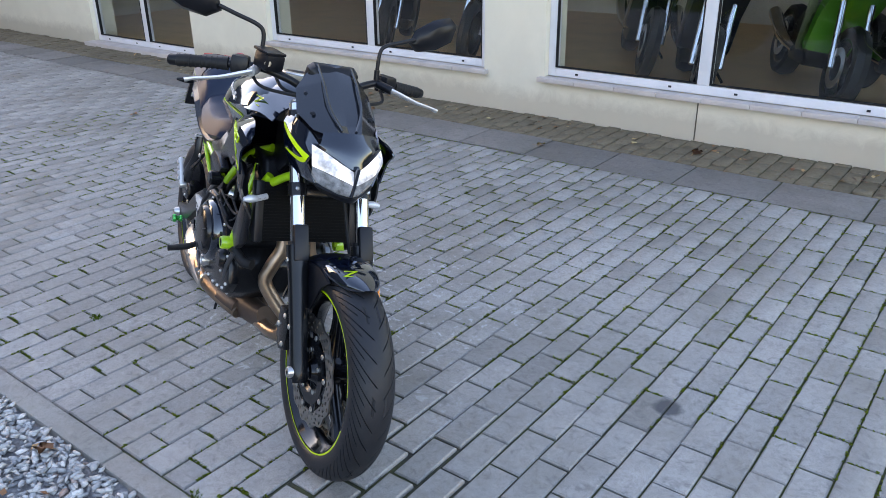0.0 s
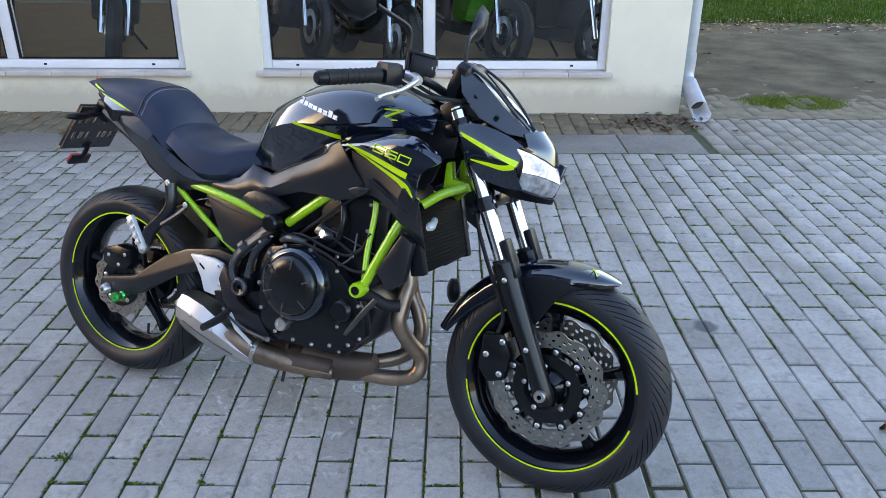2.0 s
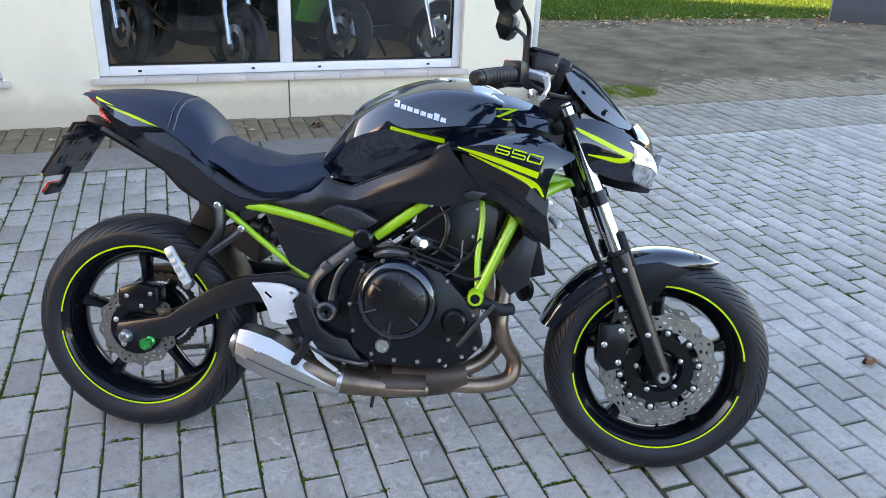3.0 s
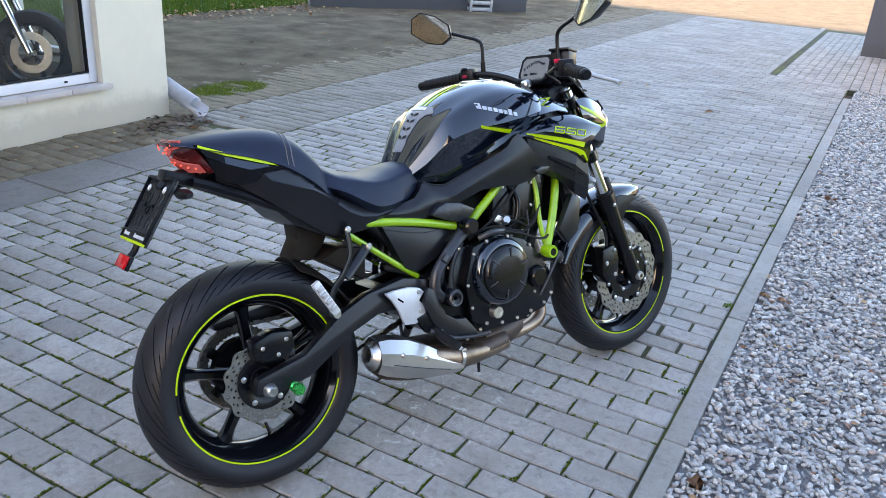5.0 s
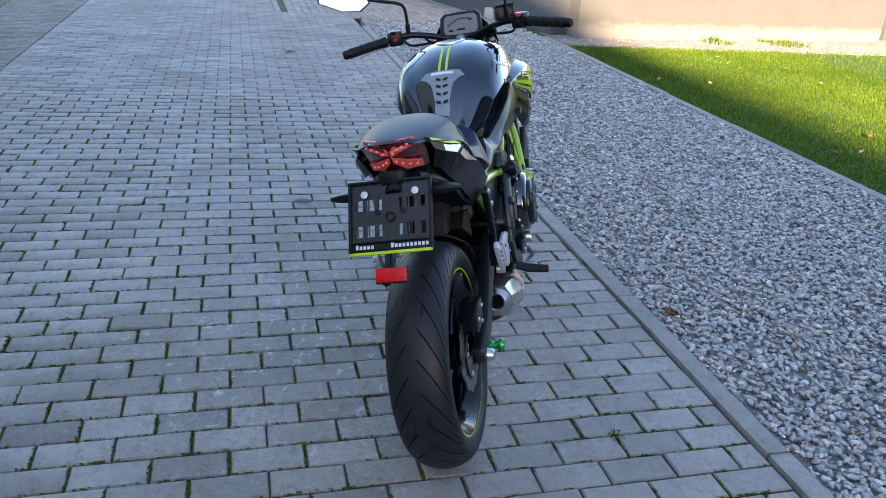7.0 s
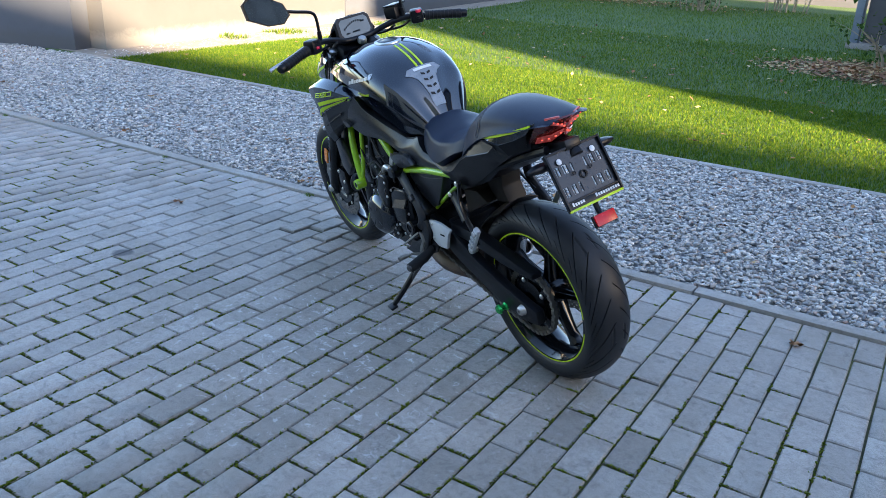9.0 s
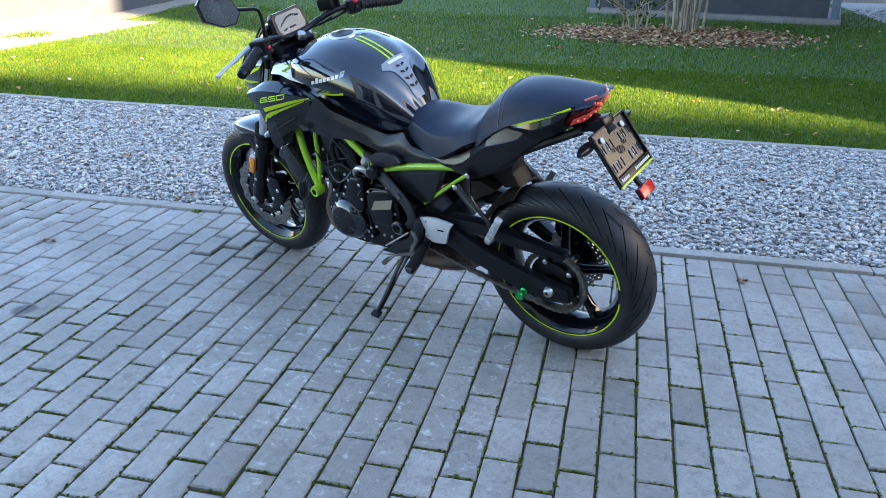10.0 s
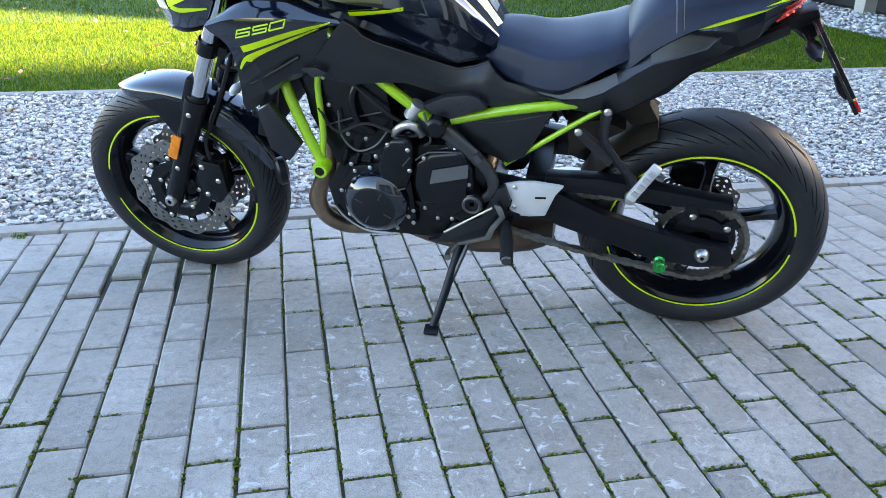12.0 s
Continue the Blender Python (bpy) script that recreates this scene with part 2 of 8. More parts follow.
M_YLEAF = grass_material("yellow autumn leaf", (0.35, 0.28, 0.03), (0.5, 0.4, 0.05), (0.3, 0.32, 0.04))


# ---- mesh helpers ----
def finish(name, bm, material, sharp=38.0):
    bm.normal_update()
    for f in bm.faces:
        f.smooth = True
    lim = radians(sharp)
    for e in bm.edges:
        e.smooth = len(e.link_faces) == 2 and e.calc_face_angle(9) < lim
    me = bpy.data.meshes.new(name)
    bm.to_mesh(me)
    bm.free()
    if material:
        me.materials.append(material)
    return me


def part(name, bm, material, parent, label="", sharp=38.0):
    """One mesh object under a thing or under a part; of a list, one for each."""
    if isinstance(bm, list):
        return [part(name, b, material, parent, label, sharp) for b in bm]
    ob = new(name, finish(name, bm, material, sharp))
    ob.parent = parent
    return tagged(ob, label) if label else ob


def thing(name, label, category, group="", kind="", m=None):
    ob = new(name)
    ob.empty_display_size = 0.1
    if m is not None:
        ob.matrix_world = m
    return tagged(ob, label, category, group, kind)


def solid(name, bm, material, label, category="", group="", kind="", m=None, sharp=38.0):
    """A thing of one mesh."""
    ob = new(name, finish(name, bm, material, sharp))
    if m is not None:
        ob.matrix_world = m
    return tagged(ob, label, category, group, kind)


def bevel_new(bm, verts, width, segments=2, angle=25):
    if width <= 0:
        return
    vs = set(verts)
    edges = [e for e in bm.edges if e.verts[0] in vs and e.verts[1] in vs and len(e.link_faces) == 2 and e.calc_face_angle(0) > radians(angle)]
    bmesh.ops.bevel(bm, geom=edges, offset=width, segments=segments, profile=0.6, affect="EDGES", clamp_overlap=True)


def box(bm, c, s, m=None, bevel=0.0, segments=2):
    """A box round c with sizes s, turned by m (3x3) about c."""
    t = Matrix.Translation(c) @ (m.to_4x4() if m is not None else Matrix.Identity(4)) @ Matrix.Diagonal((*s, 1))
    made = bmesh.ops.create_cube(bm, size=1.0, matrix=t)
    bevel_new(bm, made["verts"], bevel, segments)
    return bm


def slab(x0, x1, y0, y1, z0, z1, bevel=0.0, bm=None):
    return box(bm or bmesh.new(), ((x0 + x1) / 2, (y0 + y1) / 2, (z0 + z1) / 2), (x1 - x0, y1 - y0, z1 - z0), None, bevel)


def spline(pts, n):
    """Catmull-Rom through the points, n steps a span."""
    p = [Vector(a) for a in pts]
    if n <= 1 or len(p) < 3:
        return p
    q = [2 * p[0] - p[1]] + p + [2 * p[-1] - p[-2]]
    out = []
    for i in range(1, len(q) - 2):
        for k in range(n):
            t = k / n
            a, b, c, d = q[i - 1], q[i], q[i + 1], q[i + 2]
            out.append(0.5 * ((2 * b) + (c - a) * t + (2 * a - 5 * b + 4 * c - d) * t * t + (3 * b - a - 3 * c + d) * t ** 3))
    return out + [p[-1]]


def tube(bm, pts, r, n=10, steps=4, caps=True, flat=1.0):
    """A round bar along a smooth line. r: one radius or one for each given point."""
    line = spline(pts, steps)
    rs = [r] * len(line) if isinstance(r, (int, float)) else [v.x for v in spline([(a, 0, 0) for a in r], steps)]
    rings, side = [], None
    for i, p in enumerate(line):
        d = (line[min(i + 1, len(line) - 1)] - line[max(i - 1, 0)]).normalized()
        if side is None:
            side = d.orthogonal().normalized()
        side = (side - d * side.dot(d)).normalized()
        up = d.cross(side)
        rings.append([bm.verts.new(p + rs[i] * (math.cos(a) * side + flat * math.sin(a) * up)) for a in (2 * math.pi * k / n for k in range(n))])
    for a, b in zip(rings, rings[1:]):
        for k in range(n):
            bm.faces.new((a[k], a[(k + 1) % n], b[(k + 1) % n], b[k]))
    if caps:
        bm.faces.new(rings[0][::-1])
        bm.faces.new(rings[-1])
    return bm


def lathe(bm, profile, c=(0, 0, 0), axis=(0, 1, 0), n=32, arc=None):
    """Turns a profile of (radius, along) about an axis through c."""
    ax = Vector(axis).normalized()
    u = Vector((1, 0, 0)) if abs(ax.x) < 0.9 else Vector((0, 0, 1))
    u = (u - ax * u.dot(ax)).normalized()
    w = ax.cross(u)
    a0, a1 = arc or (0, 2 * math.pi)
    full = arc is None
    count = n if full else n + 1
    rings = []
    for r, h in profile:
        if r < 1e-6:
            rings.append([bm.verts.new(Vector(c) + ax * h)] * count)
        else:
            rings.append([bm.verts.new(Vector(c) + ax * h + r * (math.cos(t) * u + math.sin(t) * w)) for t in (a0 + (a1 - a0) * k / n for k in range(count))])
    for a, b in zip(rings, rings[1:]):
        for k in range(n):
            j = (k + 1) % count
            q = []
            for v in (a[k], a[j], b[j], b[k]):
                if v not in q:
                    q.append(v)
            if len(q) > 2:
                bm.faces.new(q)
    return bm


def prism(bm, poly, y0, y1, bevel=0.003, segments=2):
    """A plate with a side outline (x, z), from y0 to y1."""
    a = [bm.verts.new((x, y0, z)) for x, z in poly]
    b = [bm.verts.new((x, y1, z)) for x, z in poly]
    n = len(poly)
    faces = [bm.faces.new(a), bm.faces.new(b[::-1])]
    for k in range(n):
        faces.append(bm.faces.new((a[k], b[k], b[(k + 1) % n], a[(k + 1) % n])))
    bmesh.ops.recalc_face_normals(bm, faces=faces)
    bevel_new(bm, a + b, bevel, segments)
    return bm


def skin(bm, rows, thick=0.004, nu=3, nv=3):
    """A curved sheet through rows of points, with thickness."""
    lines = [spline(r, nu) for r in rows]
    cols = [spline([ln[k] for ln in lines], nv) for k in range(len(lines[0]))]
    grid = [[bm.verts.new(p) for p in col] for col in cols]
    faces = []
    for a, b in zip(grid, grid[1:]):
        for k in range(len(a) - 1):
            faces.append(bm.faces.new((a[k], a[k + 1], b[k + 1], b[k])))
    if thick:
        bmesh.ops.recalc_face_normals(bm, faces=faces)
        bmesh.ops.solidify(bm, geom=faces, thickness=thick)
    return bm


def loft(bm, rings, nu=3, nv=3, cap=True):
    """A closed body through rings of points (each ring closed)."""
    dense = []
    for r in rings:
        k = [Vector(p) for p in r]
        s = spline([k[-1]] + k + [k[0], k[1]], nv)
        dense.append(s[nv:-nv - 1])
    cols = [spline([d[k] for d in dense], nu) for k in range(len(dense[0]))]
    grid = [[bm.verts.new(p) for p in c] for c in cols]
    n = len(grid)
    for i in range(n):
        a, b = grid[i], grid[(i + 1) % n]
        for k in range(len(a) - 1):
            bm.faces.new((a[k], a[k + 1], b[k + 1], b[k]))
    if cap:
        bm.faces.new([c[0] for c in grid])
        bm.faces.new([c[-1] for c in grid][::-1])
    bmesh.ops.recalc_face_normals(bm, faces=bm.faces)
    return bm


def mirrored(bm):
    """The same, on the other side of the middle plane."""
    if isinstance(bm, list):
        return [mirrored(b) for b in bm]
    for v in bm.verts:
        v.co.y = -v.co.y
    bmesh.ops.reverse_faces(bm, faces=bm.faces)
    return bm


def soup(name, verts, faces, material):
    """A mesh from arrays of vertices and triangles."""
    me = bpy.data.meshes.new(name)
    me.vertices.add(len(verts))
    me.vertices.foreach_set("co", np.ascontiguousarray(verts, dtype=np.float32).ravel())
    me.loops.add(faces.size)
    me.loops.foreach_set("vertex_index", np.ascontiguousarray(faces, dtype=np.int32).ravel())
    me.polygons.add(len(faces))
    k = faces.shape[1]
    me.polygons.foreach_set("loop_start", np.arange(0, faces.size, k, dtype=np.int32))
    me.polygons.foreach_set("loop_total", np.full(len(faces), k, dtype=np.int32))
    me.update(calc_edges=True)
    me.materials.append(material)
    return me


def scatter(protos, places, sizes, spins, tilts=None):
    """Copies of small prototypes (verts, faces) joined into arrays. sizes: (n, 3); spins: turns about z; tilts: about x."""
    rng = np.random.default_rng(len(places))
    pick = rng.integers(0, len(protos), len(places))
    vs, fs, base = [], [], 0
    for k, (pv, pf) in enumerate(protos):
        sel = np.nonzero(pick == k)[0]
        if not len(sel):
            continue
        p = pv[None] * sizes[sel][:, None]
        if tilts is not None:
            ct, s_t = np.cos(tilts[sel])[:, None], np.sin(tilts[sel])[:, None]
            p = np.stack([p[..., 0], ct * p[..., 1] - s_t * p[..., 2], s_t * p[..., 1] + ct * p[..., 2]], -1)
        c, s = np.cos(spins[sel])[:, None], np.sin(spins[sel])[:, None]
        p = np.stack([c * p[..., 0] - s * p[..., 1], s * p[..., 0] + c * p[..., 1], p[..., 2]], -1) + places[sel][:, None]
        vs.append(p.reshape(-1, 3))
        fs.append((pf[None] + (np.arange(len(sel)) * len(pv))[:, None, None]).reshape(-1, pf.shape[1]) + base)
        base += len(sel) * len(pv)
    return np.concatenate(vs), np.concatenate(fs)


def text_mesh(words, size, extrude=0.0008):
    cu = bpy.data.curves.new("letters", "FONT")
    cu.body, cu.size, cu.extrude, cu.align_x, cu.align_y = words, size, extrude, "CENTER", "CENTER"
    ob = bpy.data.objects.new("letters", cu)
    scene.collection.objects.link(ob)
    me = bpy.data.meshes.new_from_object(ob.evaluated_get(bpy.context.evaluated_depsgraph_get()))
    bpy.data.objects.remove(ob)
    bpy.data.curves.remove(cu)
    return me


# ---- ground ----
solid("ground", slab(-400, 400, -400, 400, -0.3, -0.06), M_SOIL, "bare damp earth under the whole yard", "ground", kind="structure")
solid("joint_bed", slab(-14, 16, 0.02, 3.245, -0.055, -0.0085), M_JOINT, "mossy sand bed between the pavers", "pavement", kind="structure")
M_DIRT = plain("trodden brown dirt", (0.16, 0.125, 0.078), 0.95, 0, 0.35, 6, 0.4, 90, dist=0.004)
solid("joint_bed", slab(2.9, 16, 3.2455, 4.059, -0.055, -0.011), M_JOINT, "mossy sand bed beside the old drive", "pavement", kind="structure")
solid("joint_bed", slab(2.9, 16, 4.06, 8.2, -0.055, -0.0012), M_DIRT, "mossy sand bed of the old drive", "pavement", kind="structure")
solid("joint_bed", slab(-14, 2.8995, 3.2455, 4.19, -0.055, -0.01), M_JOINT, "sandy bed along the facade", "pavement", kind="structure")
solid("joint_bed", slab(8.76, 16, -3.2, 0.018, -0.055, -0.008), M_JOINT, "sand bed by the boundary wall", "pavement", kind="structure")
solid("gravel_bed", slab(-14, 8.7, -2.13, -0.055, -0.055, -0.012), M_GRIT, "grey stone grit under the gravel strip", "ground", kind="structure")
solid("turf_bed", slab(-3.9, 12, -24, -2.2, -0.055, -0.004), M_TURF, "green turf under the lawn", "lawn", kind="structure")
solid("turf_bed", slab(3, 40, 8.2, 30, -0.055, 0.0), M_TURF, "grass verge behind the drive", "lawn", kind="structure")
solid("margin_bed", slab(-5.2, -3.9, -16, -2.2, -0.055, -0.02), M_GRIT, "earth under the stone margin of the house", "ground", kind="structure")

# two unseen walls, added to keep bright horizon sky out of the paint's reflections
solid("wall_13", slab(-14.3, -14, -1.44, 4.18, -0.1, 3.8), M_WALLDARK, "unseen dark wall added to darken reflections, closing the yard", "wall", kind="structure")
solid("wall_14", slab(-5.5, 16, -26.3, -26, -0.1, 4.0), M_WALLDARK, "unseen dark wall added to darken reflections beyond the garden", "wall", kind="structure")

solid("margin_bed", slab(7.12, 8.6, -7.6, -2.25, -0.055, 0.003), M_SAND, "pale sandy margin at the foot of the garden wall", "ground", kind="structure")
solid("margin_bed", slab(-0.1, 13.4, -0.8, 0.0, -0.055, 0.004), M_SAND, "pale gravelly margin along the grey garden wall", "ground", kind="structure", m=pose(8.6, -7.7, 0, 0, 0, -80.6))

# concrete edging stones, one metre each
edging_bm = bmesh.new()
box(edging_bm, (0, 0, -0.037), (0.994, 0.074, 0.09), None, 0.006)
EDGE = finish("edging_stone", edging_bm, M_CURB)


def edging(label, start, heading, count):
    root = thing("edging", label, "kerb", kind="structure", m=pose(*start, 0, 0, heading))
    for i in range(count):
        e = new("edging_stone", EDGE)
        e.parent = root
        e.location = (0.5 + i, 0.0, random.uniform(-0.003, 0.004))
        e.rotation_euler = (random.uniform(-0.01, 0.01), 0, random.uniform(-0.003, 0.003))


edging("pale concrete edging between pavers and gravel", (-6.92, -0.018, 0.0), 0, 15)
edging("concrete edging between gravel and lawn", (-6.3, -2.165, 0.005), 0, 14)
edging("concrete edging that ends the gravel", (8.73, -2.16, -0.002), 90, 2)
edging("flush concrete edging across the drive", (9.06, 0.943, -0.004), 0, 7)

# ---- the shop building ----
FY, CX, HH = 4.19, 2.95, 4.3
front = bmesh.new()
for x0, x1, z0, z1 in ((-16, -6.2, -0.1, 2.45), (-4.26, -3.05, -0.1, 2.45), (-3.05, -0.54, -0.1, 0.26), (-0.54, 0.0, -0.1, 2.45), (0.0, 2.41, -0.1, 0.26), (2.41, CX, -0.1, 2.45), (-16, CX, 2.45, HH)):
    slab(x0, x1, FY, FY + 0.3, z0, z1, 0, front)
solid("wall_1", front, M_PLASTER, "cream plastered shop front with a dirty foot", "wall", kind="structure")
side = bmesh.new()
for y0, y1, z0, z1 in ((FY + 0.3, 4.85, -0.1, HH), (6.3, 13.0, -0.1, HH), (4.85, 6.3, -0.1, 0.3), (4.85, 6.3, 2.4, HH)):
    slab(CX - 0.3, CX, y0, y1, z0, z1, 0, side)
solid("wall_2", side, M_PLASTER, "cream plastered side wall of the shop", "wall", kind="structure")
solid("wall_3", slab(-16, CX, 13.0, 13.3, -0.1, HH), M_PLASTER, "cream plastered back wall of the shop", "wall", kind="structure")
solid("wall_4", slab(-16.3, -16, FY, 13.3, -0.1, HH), M_PLASTER, "cream plastered far gable of the shop", "wall", kind="structure")
solid("roof", slab(-16.4, CX + 0.1, FY - 0.05, 13.4, HH, HH + 0.12), M_ROOF, "dark flat sheet roof of the shop", "roof", kind="structure")
solid("floor", slab(-8, CX - 0.3, FY + 0.3, 9.6, -0.1, 0.06), M_TILEFLOOR, "tan tiled showroom floor", "floor", kind="structure")
solid("wall_5", slab(-8, CX - 0.3, 9.6, 9.75, 0.06, 2.9), M_ROOMWALL, "grey inner wall of the showroom", "wall", kind="structure")
solid("wall_6", slab(-8.15, -8, FY + 0.3, 9.75, 0.06, 2.9), M_ROOMWALL, "grey inner side wall of the showroom", "wall", kind="structure")
solid("ceiling", slab(-8.15, CX - 0.3, FY + 0.3, 9.75, 2.9, 3.0), M_ROOMWALL, "plain showroom ceiling", "ceiling", kind="structure")
joint = bmesh.new()
slab(1.168, 1.176, FY - 0.0025, FY + 0.01, 0.0, 0.255, 0, joint)
solid("trim", joint, M_SOIL, "dark crack in the plaster under a window", "joint", kind="structure")


def glazing(name, x0, x1, z0, z1, mullions, sill, label):
    """A fixed window with frame bars, panes and a tiled sill."""
    root = thing(name, label, "window", kind="structure")
    ya, yb = FY + 0.05, FY + 0.12
    bars = [(x0, x0 + 0.06, z0, z1), (x1 - 0.06, x1, z0, z1), (x0 + 0.06, x1 - 0.06, z0, z0 + 0.062), (x0 + 0.06, x1 - 0.06, z1 - 0.06, z1)]
    bars += [(x - 0.042, x + 0.042, z0 + 0.062, z1 - 0.06) for x in mullions]
    for a, b, c, d in bars:
        part("frame_bar", slab(a, b, ya, yb, c, d, 0.006), M_PVC, root)
    edges = [x0 + 0.06] + [v for x in mullions for v in (x - 0.042, x + 0.042)] + [x1 - 0.06]
    for a, b in zip(edges[::2], edges[1::2]):
        p = part("pane", slab(a + 0.002, b - 0.002, ya + 0.032, ya + 0.038, z0 + 0.064, z1 - 0.062), M_GLASS, root)
        p.visible_shadow = False
        for x in (a + 0.05, b - 0.05):
            part("gasket", slab(a + 0.002 if x < (a + b) / 2 else b - 0.008, a + 0.008 if x < (a + b) / 2 else b - 0.002, ya - 0.002, ya + 0.03, z0 + 0.066, z1 - 0.064), M_RUBBER, root)
        part("gasket", slab(a + 0.009, b - 0.009, ya - 0.002, ya + 0.03, z0 + 0.066, z0 + 0.073), M_RUBBER, root)
        for x in (a + 0.18, b - 0.18):
            part("drain_cap", slab(x - 0.011, x + 0.011, ya - 0.006, ya - 0.0005, z0 + 0.022, z0 + 0.036, 0.002), M_RUBBER, root, "small black drain cap")
    if sill:
        n = 8
        w = (x1 - x0 + 0.08) / n
        for i in range(n):
            a = x0 - 0.04 + i * w
            part("sill_tile", slab(a + 0.0015, a + w - 0.0015, FY - 0.05, FY + 0.05, z0 - 0.036, z0 - 0.003, 0.004), M_SILL, root)
    return root


M_RUBBER = plain("black rubber", (0.01, 0.01, 0.011), 0.6, 0, 0.2, 30, 0.08, 200, spec=0.28)
glazing("window_1", 0.0, 2.41, 0.298, 2.45, (1.17,), True, "wide shop window with pale frame and tiled sill")
glazing("window_2", -3.05, -0.54, 0.298, 2.45, (-1.77,), True, "wide shop window with pale frame beside the door")
glazing("door_1", -6.2, -4.26, 0.04, 2.45, (-5.18,), False, "closed double glass shop door in a pale frame")
part("handle", tube(bmesh.new(), [(-6.1, FY + 0.03, 0.95), (-6.1, FY - 0.02, 0.97), (-6.1, FY - 0.02, 1.1), (-6.1, FY + 0.03, 1.12)], 0.012), M_ZINC, bpy.data.objects["door_1"], "steel pull handle")
solid("doorstep", slab(-6.25, -4.2, FY - 0.12, FY + 0.3, -0.05, 0.038, 0.006), M_SILL, "low tiled doorstep of the shop door", "doorstep", kind="structure")
wside = thing("window_3", "side window of the showroom in a pale frame", "window", kind="structure")
for y0, y1, z0, z1 in ((4.85, 4.92, 0.3, 2.4), (6.23, 6.3, 0.3, 2.4), (4.92, 6.23, 0.3, 0.37), (4.92, 6.23, 2.33, 2.4), (5.55, 5.6, 0.37, 2.33)):
    part("frame_bar", slab(CX - 0.2, CX - 0.13, y0, y1, z0, z1, 0.005), M_PVC, wside)
for y0, y1 in ((4.92, 5.55), (5.6, 6.23)):
    p = part("pane", slab(CX - 0.17, CX - 0.164, y0, y1, 0.37, 2.33), M_GLASS, wside)
    p.visible_shadow = False

# downpipe at the corner with its open outlet
dp = thing("downpipe", "grey zinc downpipe with an open outlet at the corner", "downpipe", m=pose(3.02, 4.35, 0))
part("pipe", tube(bmesh.new(), [(0, 0, 4.05), (0, 0, 2.0), (0, 0, 0.3)], 0.046, 16, 1), M_ZINC, dp)
part("collar", tube(bmesh.new(), [(0, 0, 0.4), (0, 0, 0.3)], 0.053, 16, 1), M_ZINC, dp)
part("elbow", tube(bmesh.new(), [(0, 0, 0.32), (0, -0.006, 0.25), (0.002, -0.03, 0.2), (0.006, -0.08, 0.17)], 0.05, 16, 4), M_ZINC, dp)
outlet = bmesh.new()
tube(outlet, [(0.004, -0.05, 0.19), (0.012, -0.17, 0.137), (0.018, -0.33, 0.078)], 0.06, 24, 1, False)
bmesh.ops.solidify(outlet, geom=outlet.faces[:], thickness=0.003)
spout = part("outlet", outlet, M_OUTLET, dp, "pale pipe outlet cut open into a gutter at its end")
A, B = Vector((0.0175, -0.315, 0.083)), Vector((0.021, -0.405, 0.053))
ax = (B - A).normalized()
sx = ax.cross(Vector((0, 0, 1))).normalized()
up = sx.cross(ax)
gutter = skin(bmesh.new(), [[o + sx * (0.063 * math.cos(k)) + up * (0.063 * math.sin(k)) for k in [math.pi * (0.95 + 1.1 * i / 10) for i in range(11)]] for o in (A, A.lerp(B, 0.5), B)], 0.003, 2, 2)
part("gutter_lip", gutter, M_OUTLET, spout, "open half-round end of the outlet")
# dark disc across the bore: the shade inside the pipe as a colour
part("outlet_dark", lathe(bmesh.new(), [(0.0, 0.0), (0.03, 0.004), (0.056, 0.0)], A - ax * 0.07, tuple(ax), 20), M_SOIL, spout, "dark disc for the shade inside the outlet")
part("bracket", lathe(bmesh.new(), [(0.05, -0.012), (0.056, -0.012), (0.056, 0.012), (0.05, 0.012)], (0, 0, 1.1), (0, 0, 1), 20), M_ZINC, dp)


# ---- boundary walls ----
def wall_run(name, a, b, h, thick, material, label, cap=None):
    a, b = Vector((*a, 0)), Vector((*b, 0))
    d = b - a
    root = thing(name, label, "wall", kind="structure", m=pose(a.x, a.y, 0, 0, 0, math.degrees(math.atan2(d.y, d.x))))
    part("wall_body", slab(0, d.length, -thick, 0, -0.1, h), material, root)
    if cap:
        n = max(1, round(d.length / 0.5))
        w = d.length / n
        for i in range(n):
            part("coping_stone", slab(i * w + 0.002, (i + 1) * w - 0.002, -thick - 0.03, 0.03, h, h + 0.05, 0.006), cap, root)
    return root


# walls 7 and 8 continue wall_9; their shade is put into the blue-grey plaster
wall_run("wall_7", (7.95, -2.55), (12.5, -1.4), 0.9, -0.25, M_WALLDARK, "low boundary wall with brown coping, plaster coloured as in shade", M_COPING)
wall_run("wall_8", (12.5, -1.4), (12.45, 0.1), 0.95, -0.25, M_WALLDARK, "short end of the boundary wall, plaster coloured as in shade", M_COPING)
wall_run("wall_9", (7.95, -2.55), (8.5, -7.5), 1.15, 0.25, M_WALLGREY, "pale plastered garden wall in the sun", M_PLINTH)
wall_run("wall_10", (8.6, -7.7), (10.8, -21.0), 0.95, 0.2, M_WALLDARK, "grey plastered garden wall with pale coping", M_PLINTH)


